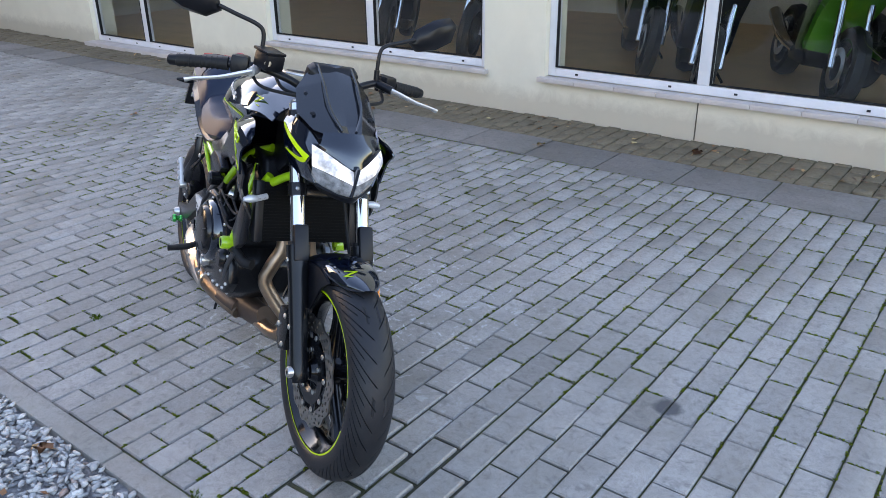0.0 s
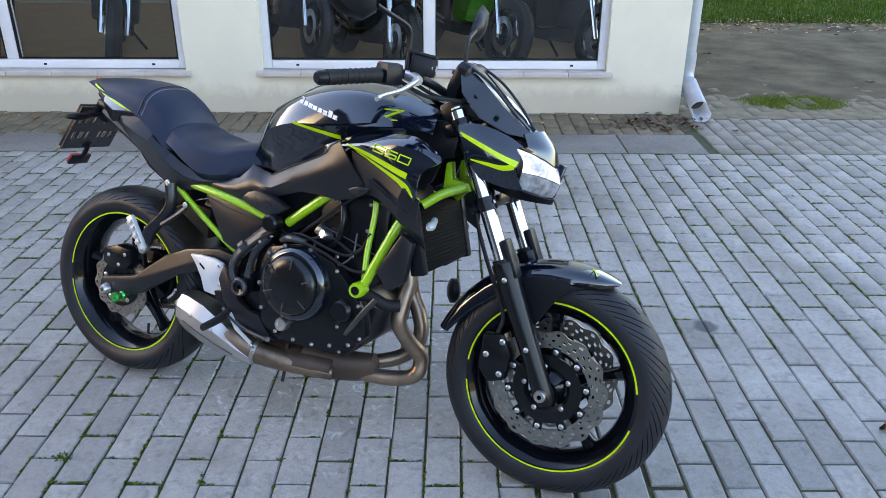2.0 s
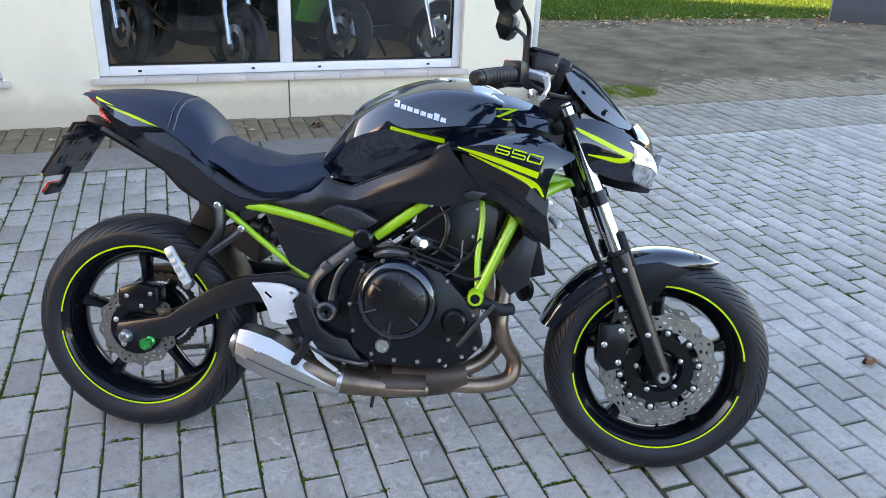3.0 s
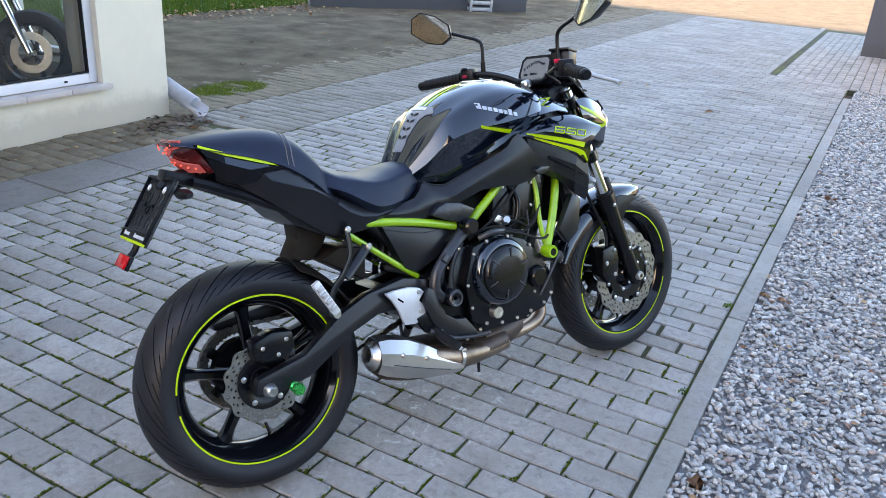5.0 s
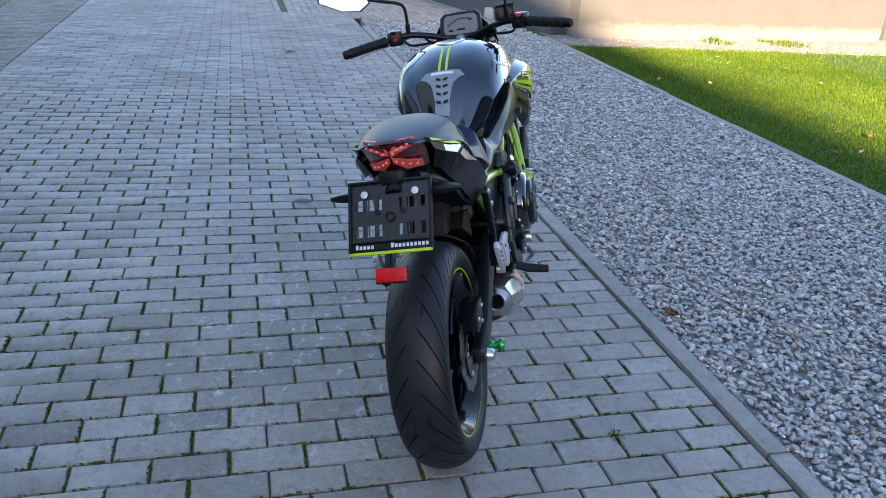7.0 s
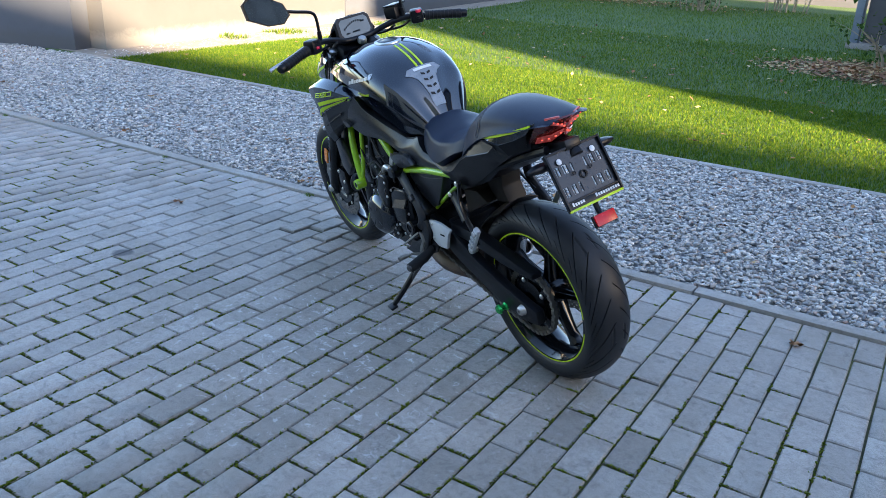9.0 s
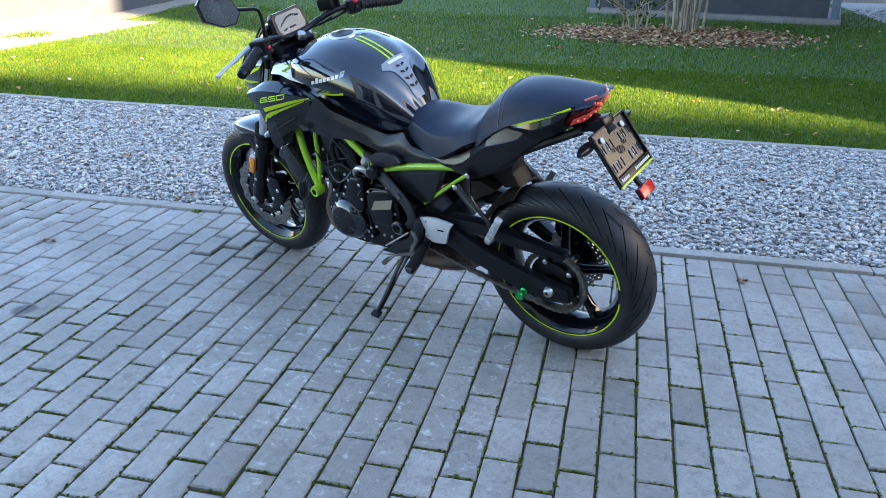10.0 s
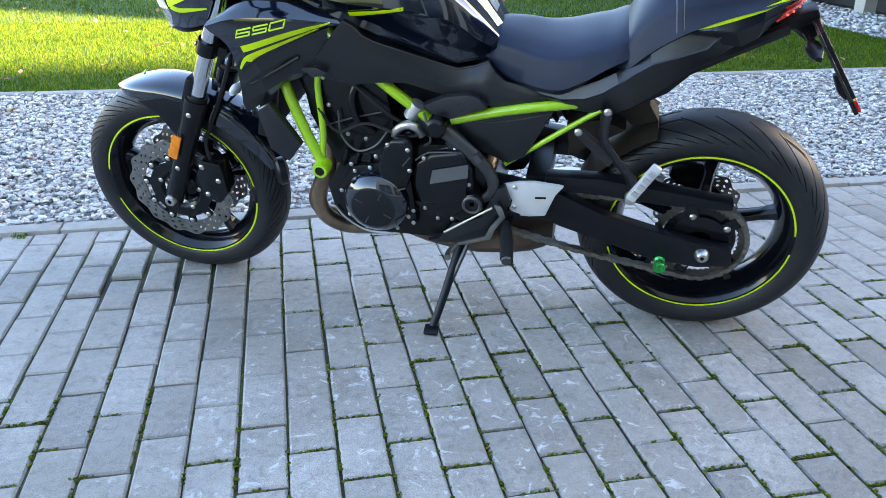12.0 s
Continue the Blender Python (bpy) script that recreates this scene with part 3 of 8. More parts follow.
def picket_fence(a, b, z):
    a, b = Vector((*a, z)), Vector((*b, z))
    d = b - a
    root = thing("picket_fence", "cream painted picket fence on the boundary wall", "fence", m=pose(a.x, a.y, z, 0, 0, math.degrees(math.atan2(d.y, d.x))))
    for z0 in (0.12, 0.62):
        part("rail", slab(0, d.length, -0.02, 0.015, z0, z0 + 0.07, 0.004), M_PICKET, root)
    n = int(d.length / 0.115)
    for i in range(n):
        x = (i + 0.5) * d.length / n
        part("slat", slab(x - 0.036, x + 0.036, 0.0155, 0.036, 0.04, 0.86 + 0.03 * (i % 2), 0.004), M_PICKET, root)
    for k in range(3):
        x = 0.05 + k * (d.length - 0.1) / 2
        part("post", slab(x - 0.045, x + 0.045, -0.11, -0.021, 0.0, 0.95, 0.006), M_WOOD, root)


picket_fence((8.1, -2.38), (12.4, -1.3), 0.95)
for x, y, h, mt, lb in ((8.46, -7.56, 2.2, M_PVC, "white steel gate post in front of the wall"), (8.32, -7.0, 2.2, M_BLUEPOST, "dark steel post against the sunlit wall")):
    pb = slab(-0.04, 0.04, -0.04, 0.04, -0.05, h, 0.006)
    slab(-0.046, 0.046, -0.046, 0.046, h, h + 0.015, 0.003, pb)
    solid("gate_post", pb, mt, lb, "post", m=pose(x, y, 0))
cb = bmesh.new()
box(cb, (0, 0, 0.07), (0.2, 0.2, 0.14), None, 0.012)
solid("concrete_block", cb, M_PLINTH, "pale concrete block by the boundary wall", "block", m=pose(9.2, -1.98, 0, 0, 0, 20))

# ---- the dark house across the lawn ----
house = thing("house", "charcoal clad house on a pale stone plinth", "house")
part("wall", slab(-14, -4.8, -13.4, -1.45, 0.42, 6.0), M_CLAD, house, "charcoal cladding")
part("plinth", slab(-13.9, -4.92, -13.3, -7.4, -0.1, 0.42), M_PLINTH, house, "pale stone plinth")
# added dark block: shade of the open space behind the piers
part("plinth", slab(-13.9, -5.6, -7.4, -1.5, -0.1, 0.42), M_CLAD, house, "dark block for the shaded space under the floor")
part("ledge", slab(-14.05, -4.72, -13.45, -1.4, 0.36, 0.44, 0.01), M_CLAD, house, "projecting black ledge")
for y in (-6.9, -5.2, -3.5, -1.8):
    part("pier", slab(-5.1, -4.95, y - 0.08, y + 0.08, -0.1, 0.358), M_PLINTH, house)
part("roof", slab(-14.3, -4.5, -13.8, -1.4, 6.0, 6.2), M_ROOF, house, "dark flat roof")
letters = new("sign_letters", text_mesh("MO", 0.42, 0.012))
letters.data.materials.append(M_PVC)
letters.parent = house
letters.matrix_basis = pose(-4.775, -5.72, 0.66, 90, 0, 90)
tagged(letters, "large white letters on the dark cladding")
for k in range(40):
    y = -13.2 + k * 0.305
    if y < -1.8:
        part("board", slab(-4.8, -4.784, y, y + 0.296, 0.445, 5.98, 0.004), M_CLAD, house)

# garden pavilion at the end of the lawn
pav = thing("garden_pavilion", "blue-grey steel garden pavilion on a concrete slab", "pavilion", m=pose(0.45, -13.9, 0, 0, 0, 168))
part("slab", slab(0, 4.1, -2.6, 0, -0.05, 0.09, 0.01), M_SLAB, pav, "grey concrete slab")
for x, y in ((0.1, -0.1), (4.0, -0.1), (0.1, -2.5), (4.0, -2.5)):
    part("post", slab(x - 0.06, x + 0.06, y - 0.06, y + 0.06, 0.09, 2.3, 0.005), M_BLUEPOST, pav)
part("roof", slab(-0.15, 4.25, -2.75, 0.15, 2.3, 2.42, 0.01), M_ROOF, pav)
# the screen's near-black colour carries the dimness inside the open pavilion
part("back_screen", slab(0.2, 3.9, -2.48, -2.44, 0.1, 2.2), M_CLAD, pav, "wooden screen coloured dark for the dim interior")
part("bench", slab(0.5, 2.4, -1.6, -1.2, 0.4, 0.46, 0.01), M_WOOD, pav)
for x in (0.6, 2.3):
    part("bench_leg", slab(x - 0.04, x + 0.04, -1.55, -1.25, 0.09, 0.4), M_WOOD, pav)
solid("wall_11", slab(-20, 20, -24.3, -24, -0.1, 2.2), M_WALLDARK, "dark grey wall at the end of the garden", "wall", kind="structure")
low = wall_run("wall_12", (9.6, 8.25), (12.6, 5.75), 0.42, 0.2, M_WALLDARK, "low dark wall beside the old drive")
crate = thing("plastic_crate", "pale blue plastic crate against the low wall", "crate", m=pose(11.75, 6.2, 0, 0, 0, -40))
for z0 in (0.02, 0.13, 0.24):
    part("slat", slab(-0.2, 0.2, -0.15, 0.15, z0, z0 + 0.06, 0.006), M_ZINC, crate)
for x in (-0.19, 0.19):
    for y in (-0.14, 0.14):
        part("corner", slab(x - 0.02, x + 0.02, y - 0.02, y + 0.02, -0.01, 0.32, 0.004), M_ZINC, crate)


# ---- shrubs ----
def leaf_proto(w, l):
    v = np.array([(0, 0, 0), (w, l * 0.45, 0.12 * l), (0, l, 0.02 * l), (-w, l * 0.45, 0.12 * l), (0, l * 0.5, 0)], float)
    f = np.array([(0, 1, 4), (1, 2, 4), (2, 3, 4), (3, 0, 4)])
    return v, f


def shrub(label, x, y, stems, height, spread, leaf_mat, leaves, base_r=0.22, bark=None):
    rng = np.random.default_rng(int(abs(x * 17 + y * 31)) + stems)
    root = thing("shrub", label, "shrub", m=pose(x, y, 0))
    tips = []
    for i in range(stems):
        a = rng.uniform(0, 2 * math.pi)
        r0, lean = base_r * math.sqrt(rng.uniform()), rng.uniform(0.15, 1.0) * spread
        h = height * rng.uniform(0.7, 1.0)
        p = [(r0 * math.cos(a) + t * t * lean * math.cos(a + 0.3 * t) + rng.normal(0, 0.02), r0 * math.sin(a) + t * t * lean * math.sin(a + 0.3 * t) + rng.normal(0, 0.02), h * t - 0.03) for t in (0, 0.25, 0.5, 0.75, 1.0)]
        r = rng.uniform(0.012, 0.026)
        sb = tube(bmesh.new(), p, [r, r * 0.85, r * 0.65, r * 0.45, r * 0.2], 6, 2)
        for k in (2, 3):
            q = Vector(p[k])
            e = q + Vector((rng.normal(0, 0.2), rng.normal(0, 0.2), rng.uniform(0.15, 0.4)))
            tube(sb, [q, (q + e) / 2 + Vector((0.02, 0.02, 0.03)), e], [r * 0.45, r * 0.3, r * 0.12], 5, 2)
            tips.append(e)
        part("stem", sb, bark or M_BARK, root)
        tips += [Vector(p[2]), Vector(p[3]), Vector(p[4])]
    if leaves:
        c = np.array([tuple(tips[k]) for k in rng.integers(0, len(tips), leaves)])
        pl = c + rng.normal(0, 0.14, (leaves, 3))
        pl[:, 2] = np.abs(pl[:, 2]) + 0.05
        sz = rng.uniform(0.7, 1.4, (leaves, 1)) * np.ones((1, 3))
        v, f = scatter([leaf_proto(0.022, 0.07), leaf_proto(0.03, 0.08)], pl, sz, rng.uniform(0, 6.28, leaves), rng.uniform(-1.2, 1.2, leaves))
        ob = new("foliage", soup("foliage", v, f, leaf_mat))
        ob.parent = root
        tagged(ob, kind="stuff")
    return root


shrub("bare many-stemmed shrub on a leafy mulch bed", -0.55, -8.9, 16, 2.6, 0.9, M_HEDGE, 0, 0.28)
shrub("small low leafy shrub beside the bare one", 0.1, -8.7, 7, 0.55, 0.25, M_HEDGE, 160, 0.2)
shrub("yellow autumn shrub by the garden wall", 8.6, -19.0, 16, 1.5, 1.1, M_YLEAF, 2600, 0.5)
shrub("low green shrub at the end of the lawn", 5.1, -17.4, 16, 1.0, 0.6, M_HEDGE, 1800, 0.5)
shrub("dark green shrub by the pavilion", 3.4, -19.5, 16, 1.6, 0.9, M_HEDGE, 2400, 0.6)
shrub("dark green shrub at the foot of the house", -5.1, -14.6, 12, 1.2, 0.6, M_HEDGE, 1500, 0.4)


# ---- motorcycle ----
M_GLOSS = plain("gloss black paint", (0.0035, 0.0055, 0.012), 0.1, 0, 0.12, 5, coat=1.0, spec=0.5, rvar=0.02)
M_GLOSS.node_tree.nodes["Principled BSDF"].inputs["Coat IOR"].default_value = 1.55
M_GLOSS.node_tree.nodes["Principled BSDF"].inputs["Coat Tint"].default_value = (0.85, 0.93, 1.0, 1)
M_MATTE = plain("matte black plastic", (0.0055, 0.006, 0.0085), 0.36, 0, 0.2, 14, 0.02, 500, dist=0.0002, spec=0.26)
M_ENGINE = plain("black engine casting", (0.005, 0.0055, 0.007), 0.24, 0, 0.2, 20, spec=0.32, rvar=0.03)
M_SATIN = plain("satin dark grey metal", (0.075, 0.075, 0.08), 0.42, 0.6, 0.2, 14)
M_SEAT = plain("black grained seat vinyl", (0.014, 0.021, 0.041), 0.42, 0, 0.15, 12, 0.2, 700, dist=0.0004, spec=0.22)
M_HEEL = plain("silver-painted footrest plate", (0.66, 0.67, 0.69), 0.4, 0.35, 0.08, 14, rvar=0.05)
M_DOME = plain("satin black cover enamel", (0.005, 0.005, 0.006), 0.24, 0, 0.2, 16, spec=0.45)
M_PLATE = plain("smooth black plastic", (0.013, 0.014, 0.018), 0.3, 0, 0.15, 10, spec=0.6)
M_PANEL = plain("fine-grained black panel plastic", (0.009, 0.0095, 0.0122), 0.3, 0, 0.2, 14, 0.03, 600, dist=0.0002, spec=0.5)
M_FORGE = plain("satin black forging", (0.026, 0.028, 0.033), 0.36, 0.1, 0.15, 12, 0.02, 300, dist=0.0004, spec=0.6)
M_STITCH = plain("grey seat stitching", (0.12, 0.12, 0.13), 0.7, 0, 0.1, 40)
M_LIME = plain("lime green frame paint", (0.27, 0.5, 0.008), 0.3, 0, 0.08, 9, coat=0.6)
M_STRIPE = plain("fluorescent yellow-green stripe", (0.5, 0.7, 0.0), 0.35, 0, 0.05, 9)
M_TYRE = plain("tyre rubber", (0.0125, 0.013, 0.0155), 0.5, 0, 0.25, 10, 0.08, 220, dist=0.0008, spec=0.36)
M_RIM = plain("gloss black wheel", (0.003, 0.0035, 0.0055), 0.13, 0, 0.15, 8, coat=0.2, spec=0.3, rvar=0.02)
M_STEEL = plain("brushed steel", (0.55, 0.54, 0.52), 0.33, 1.0, 0.12, 30)
M_DISC = plain("worn disc steel", (0.3, 0.29, 0.27), 0.36, 1.0, 0.2, 25)
M_CHROME = plain("chrome", (0.72, 0.73, 0.75), 0.1, 1.0, 0.05, 20)
M_ALU = plain("cast aluminium", (0.55, 0.55, 0.56), 0.42, 0.75, 0.1, 15, 0.1, 300, dist=0.0005)
M_EXHAUST = plain("satin exhaust steel", (0.6, 0.57, 0.53), 0.34, 1.0, 0.08, 7)
M_BRONZE = plain("heat-stained exhaust pipe", (0.27, 0.195, 0.14), 0.36, 0.85, 0.45, 9)
M_RUST = plain("burnt brown muffler steel", (0.07, 0.045, 0.033), 0.5, 0.2, 0.4, 9, 0.1, 120)
M_CHAIN = plain("greasy chain", (0.17, 0.155, 0.135), 0.42, 0.7, 0.35, 60)
M_GREENALU = plain("green anodised bobbin", (0.03, 0.45, 0.1), 0.28, 0.8, 0.1, 20)
M_ORANGE = plain("orange reflector", (0.75, 0.2, 0.0), 0.25, 0, 0.1, 60, coat=0.5)
M_TAILRED = glow("red tail lens, lit", (1.0, 0.06, 0.04), 0.012, (0.4, 0.12, 0.11))
M_RED = plain("red reflector", (0.62, 0.004, 0.008), 0.25, 0, 0.1, 60, coat=0.15, spec=0.3)
M_TAIL = glow("red tail light", (1.0, 0.16, 0.1), 0.1, (0.6, 0.02, 0.02))
M_TAILCLEAR = plain("smoked red tail lens", (0.1, 0.012, 0.012), 0.12, 0, 0.2, 30, coat=0.8)
M_LAMP, lamp_nt, lamp_bsdf, lamp_link = shader("lit headlight")
lamp_noise = noise_node(lamp_nt, 26, 3, 0.6)
lamp_link(ramp(lamp_nt, lamp_noise.outputs[0], [(0.35, (0.35, 0.36, 0.38)), (0.6, (0.85, 0.87, 0.9))]).outputs[0], lamp_bsdf.inputs["Base Color"])
lamp_link(ramp(lamp_nt, lamp_noise.outputs[0], [(0.38, (0.2, 0.21, 0.22)), (0.62, (0.95, 0.97, 1.0))]).outputs[0], lamp_bsdf.inputs["Emission Color"])
lamp_bsdf.inputs["Emission Strength"].default_value = 0.06
lamp_bsdf.inputs["Roughness"].default_value = 0.12
M_REFLECTOR = plain("headlight bowl", (0.42, 0.43, 0.45), 0.1, 0.6, 0.6, 45)
M_SCREEN = plain("smoked wind screen", (0.01, 0.012, 0.017), 0.1, 0, 0.1, 10, coat=0.6)
M_LCD = glow("grey-blue lit display", (0.34, 0.42, 0.5), 0.03, (0.1, 0.12, 0.14))
M_LCDINK = plain("dark display digits", (0.03, 0.04, 0.05), 0.3)
M_MIRROR = plain("mirror glass", (0.85, 0.87, 0.88), 0.02, 1.0, 0.0)
M_WHITE = plain("white print", (0.75, 0.76, 0.78), 0.4, 0, 0.05, 20)
M_SILVERPRINT = plain("silver print", (0.55, 0.57, 0.6), 0.3, 0.4, 0.05, 20)
M_REDSWITCH = plain("red switch", (0.6, 0.01, 0.05), 0.35)
M_PAD = plain("smoke-grey tank pad", (0.24, 0.27, 0.31), 0.3, 0, 0.15, 20, 0.2, 160, coat=0.3, dist=0.0006)
# black plastic; the brown light it reflects is mixed into the base colour
M_BROWNLIT = plain("black plastic with brown reflected light in its colour", (0.022, 0.017, 0.013), 0.5, 0, 0.35, 7, 0.05, 200, spec=0.2)
M_RADIATOR = plain("black radiator core", (0.003, 0.003, 0.0033), 0.6, 0, 0.3, 30, spec=0.08)

bike = thing("motorcycle", "gloss black naked motorcycle with lime green frame on its side stand", "motorcycle", m=pose(0.273, 0.899, 0.0, -13.4, 0, -23.9))
RZ, FX, FZ = 0.302, 1.409, 0.298


def both(name, make, material, parent, label="", sharp=38.0):
    """The same part on both sides; make() gives the right-hand one."""
    a = part(name, make(), material, parent, label, sharp)
    b = part(name, mirrored(make()), material, parent, label, sharp)
    return a, b


# ---- wheels ----
def tyre_mesh(R, half, bead, pitches):
    """Tyre with a round crown and slanting sipes; the mesh leans with them."""
    bm = bmesh.new()
    n = pitches * 24
    rc = R - 0.05
    prof = []
    for k in range(-22, 23):
        a = k / 22 * radians(90)
        prof.append((half * math.sin(a), rc + (R - rc) * math.cos(a), a))
    for k in range(1, 5):
        t = k / 4
        y, r = half + (bead[1] + 0.003 - half) * t * t, rc + (0.2275 - rc) * t
        prof = [(-y, r, -9)] + prof + [(y, r, 9)]
    prof = [(-bead[1] + 0.004, 0.221, -9)] + prof + [(bead[1] - 0.004, 0.221, 9)]
    rings = []
    for i in range(n):
        ring = []
        for y, r, a in prof:
            d, s = 0.0, min(abs(a) / radians(90), 1.0)
            j = (i + (0 if a > 0 else 12)) % 24
            if j == 0 and 0.12 < s < 0.86:
                d = 0.0058
            elif j == 13 and (0.44 if pitches > 30 else 0.66) < s < 0.84:
                d = 0.0048
            elif 0.16 < s < 0.2 and (i // 24) % 4 == 0 and 2 < i % 24 < 22:
                d = 0.003
            r2 = r - d * math.cos(min(abs(a), 1.4)) if abs(a) < 2 else r
            y2 = y - d * math.sin(a) if abs(a) < 2 else y
            th = 2 * math.pi * (i / n + (1.7 * s + 0.9 * s * s) / pitches)
            ring.append(bm.verts.new((r2 * math.cos(th), y2, r2 * math.sin(th))))
        rings.append(ring)
    for i in range(n):
        a, b = rings[i], rings[(i + 1) % n]
        for k in range(len(a) - 1):
            bm.faces.new((a[k], a[k + 1], b[k + 1], b[k]))
    bmesh.ops.recalc_face_normals(bm, faces=bm.faces)
    return bm


def disc_mesh(r0, r1, waves, y, thick=0.0045):
    """A petal brake disc with rows of drilled holes."""
    bm = bmesh.new()
    na, nr = waves * 12, 7
    grid = []
    for i in range(na):
        t = 2 * math.pi * i / na
        w = 0.0045 * math.cos(waves * t)
        grid.append([bm.verts.new(((r0 + (r1 + w - r0) * k / nr) * math.cos(t + 0.02 * k), y, (r0 + (r1 + w - r0) * k / nr) * math.sin(t + 0.02 * k))) for k in range(nr + 1)])
    faces = []
    for i in range(na):
        a, b = grid[i], grid[(i + 1) % na]
        for k in range(nr):
            if (k == 1 and i % 6 in (0, 1)) or (k == 3 and i % 6 in (3, 4)) or (k == 5 and i % 6 in (0, 1)):
                continue
            faces.append(bm.faces.new((a[k], a[k + 1], b[k + 1], b[k])))
    bmesh.ops.recalc_face_normals(bm, faces=faces)
    bmesh.ops.solidify(bm, geom=faces, thickness=thick)
    return bm


def wheel(name, c, R, half, bead_y, spokes, grooves, label):
    rim = bmesh.new()
    p = [(0.217, -bead_y), (0.226, -bead_y), (0.226, -bead_y + 0.008), (0.214, -bead_y + 0.012), (0.205, -bead_y + 0.022), (0.196, -0.02), (0.196, 0.02), (0.205, bead_y - 0.022), (0.214, bead_y - 0.012), (0.226, bead_y - 0.008), (0.226, bead_y), (0.217, bead_y), (0.206, bead_y - 0.012), (0.188, 0.022), (0.184, 0.0), (0.188, -0.022), (0.206, -bead_y + 0.012), (0.217, -bead_y)]
    lathe(rim, p, (0, 0, 0), (0, 1, 0), 72)
    w = part(name, rim, M_RIM, bike, label)
    w.location = c
    part("tyre", tyre_mesh(R, half, (0.222, bead_y), grooves), M_TYRE, w, "black road tyre with slanting grooves", 28)
    hub = bmesh.new()
    lathe(hub, [(0.0, -0.07), (0.024, -0.07), (0.03, -0.06), (0.045, -0.05), (0.05, -0.02), (0.05, 0.02), (0.045, 0.05), (0.03, 0.06), (0.024, 0.07), (0.0, 0.07)], (0, 0, 0), (0, 1, 0), 28)
    part("hub", hub, M_RIM, w)
    for i in range(spokes):
        a = 2 * math.pi * (i + 0.25) / spokes
        sp = bmesh.new()
        u, v = Vector((math.cos(a), 0, math.sin(a))), Vector((-math.sin(a), 0, math.cos(a)))
        rings = []
        for r, ww, hh, off in ((0.035, 0.022, 0.03, 0.0), (0.09, 0.016, 0.022, 0.004), (0.15, 0.014, 0.018, 0.008), (0.195, 0.02, 0.024, 0.012)):
            rings.append([r * u + v * (off + sx * ww) + Vector((0, sy * hh, 0)) for sx, sy in ((-1, -0.5), (-0.5, -1), (0.5, -1), (1, -0.5), (1, 0.5), (0.5, 1), (-0.5, 1), (-1, 0.5))])
        loft(sp, rings, 2, 1)
        part("spoke", sp, M_RIM, w)
    for s in (-1, 1):
        for a0, a1 in ((radians(15), radians(172)), (radians(186), radians(350))):
            st = bmesh.new()
            lathe(st, [(0.2208, s * (bead_y + 0.0012)), (0.2252, s * (bead_y + 0.0012)), (0.2265, s * (bead_y - 0.002)), (0.2208, s * (bead_y + 0.0012))], (0, 0, 0), (0, 1, 0), 60, (a0, a1))
            bmesh.ops.recalc_face_normals(st, faces=st.faces)
            part("rim_stripe", st, M_STRIPE, w, "thin yellow-green rim stripe")
    part("valve", tube(bmesh.new(), [(0.03, 0.012, -0.186), (0.025, 0.02, -0.155)], 0.0045, 8, 1), M_RUBBER, w)
    return w


fw = wheel("front_wheel", (FX, 0, FZ), 0.2985, 0.06, 0.052, 5, 32, "gloss black cast front wheel")
rw = wheel("rear_wheel", (0, 0, RZ), 0.304, 0.078, 0.066, 5, 25, "gloss black cast rear wheel")


def bolts(bm, points, r, depth, axis=(0, 1, 0)):
    """Bolt heads, each a mesh of its own."""
    bm.free()
    return [lathe(bmesh.new(), [(0, -depth), (r * 0.6, -depth), (r, -depth * 0.5), (r, 0.0), (0, 0.0)], p, axis, 8) for p in points]


def ring_points(r, n, y, a0=0.0):
    return [(r * math.cos(a0 + 2 * math.pi * k / n), y, r * math.sin(a0 + 2 * math.pi * k / n)) for k in range(n)]


for s in (-1, 1):
    part("brake_disc", disc_mesh(0.108, 0.151, 14, s * 0.064), M_DISC, fw, "drilled petal brake disc")
    car = bmesh.new()
    lathe(car, [(0.05, s * 0.058), (0.072, s * 0.058), (0.09, s * 0.061), (0.09, s * 0.066), (0.06, s * 0.066), (0.05, s * 0.058)], (0, 0, 0), (0, 1, 0), 40)
    part("disc_carrier", car, M_ENGINE, fw)
    part("carrier_lug", [box(bmesh.new(), p, (0.024, 0.006, 0.024), Euler((0, -math.atan2(p[2], p[0]), 0)).to_matrix(), 0.002) for p in ring_points(0.1, 10, s * 0.0625, 0.2)], M_ENGINE, fw)
    part("disc_bolt", bolts(bmesh.new(), ring_points(0.102, 10, s * 0.067, 0.2), 0.0075, -s * 0.004), M_STEEL, fw)
    part("disc_bolt", bolts(bmesh.new(), ring_points(0.06, 5, s * 0.067, 0.5), 0.007, -s * 0.004), M_STEEL, fw)
part("brake_disc", disc_mesh(0.07, 0.107, 12, -0.078), M_DISC, rw, "drilled petal brake disc")
rc = bmesh.new()
lathe(rc, [(0.03, -0.07), (0.055, -0.072), (0.074, -0.077), (0.074, -0.083), (0.05, -0.083), (0.03, -0.07)], (0, 0, 0), (0, 1, 0), 36)
part("disc_carrier", rc, M_ENGINE, rw)
part("disc_bolt", bolts(bmesh.new(), ring_points(0.06, 5, -0.084, 0.3), 0.008, 0.004), M_STEEL, rw)
spr = bmesh.new()
teeth = 46
ringA = [((0.112 + (0.003 if k % 2 else -0.002)) * math.cos(math.pi * k / teeth), (0.112 + (0.003 if k % 2 else -0.002)) * math.sin(math.pi * k / teeth)) for k in range(2 * teeth)]
outer = [spr.verts.new((x, 0.082, z)) for x, z in ringA]
inner = [spr.verts.new((x * 0.82, 0.082, z * 0.82)) for x, z in ringA]
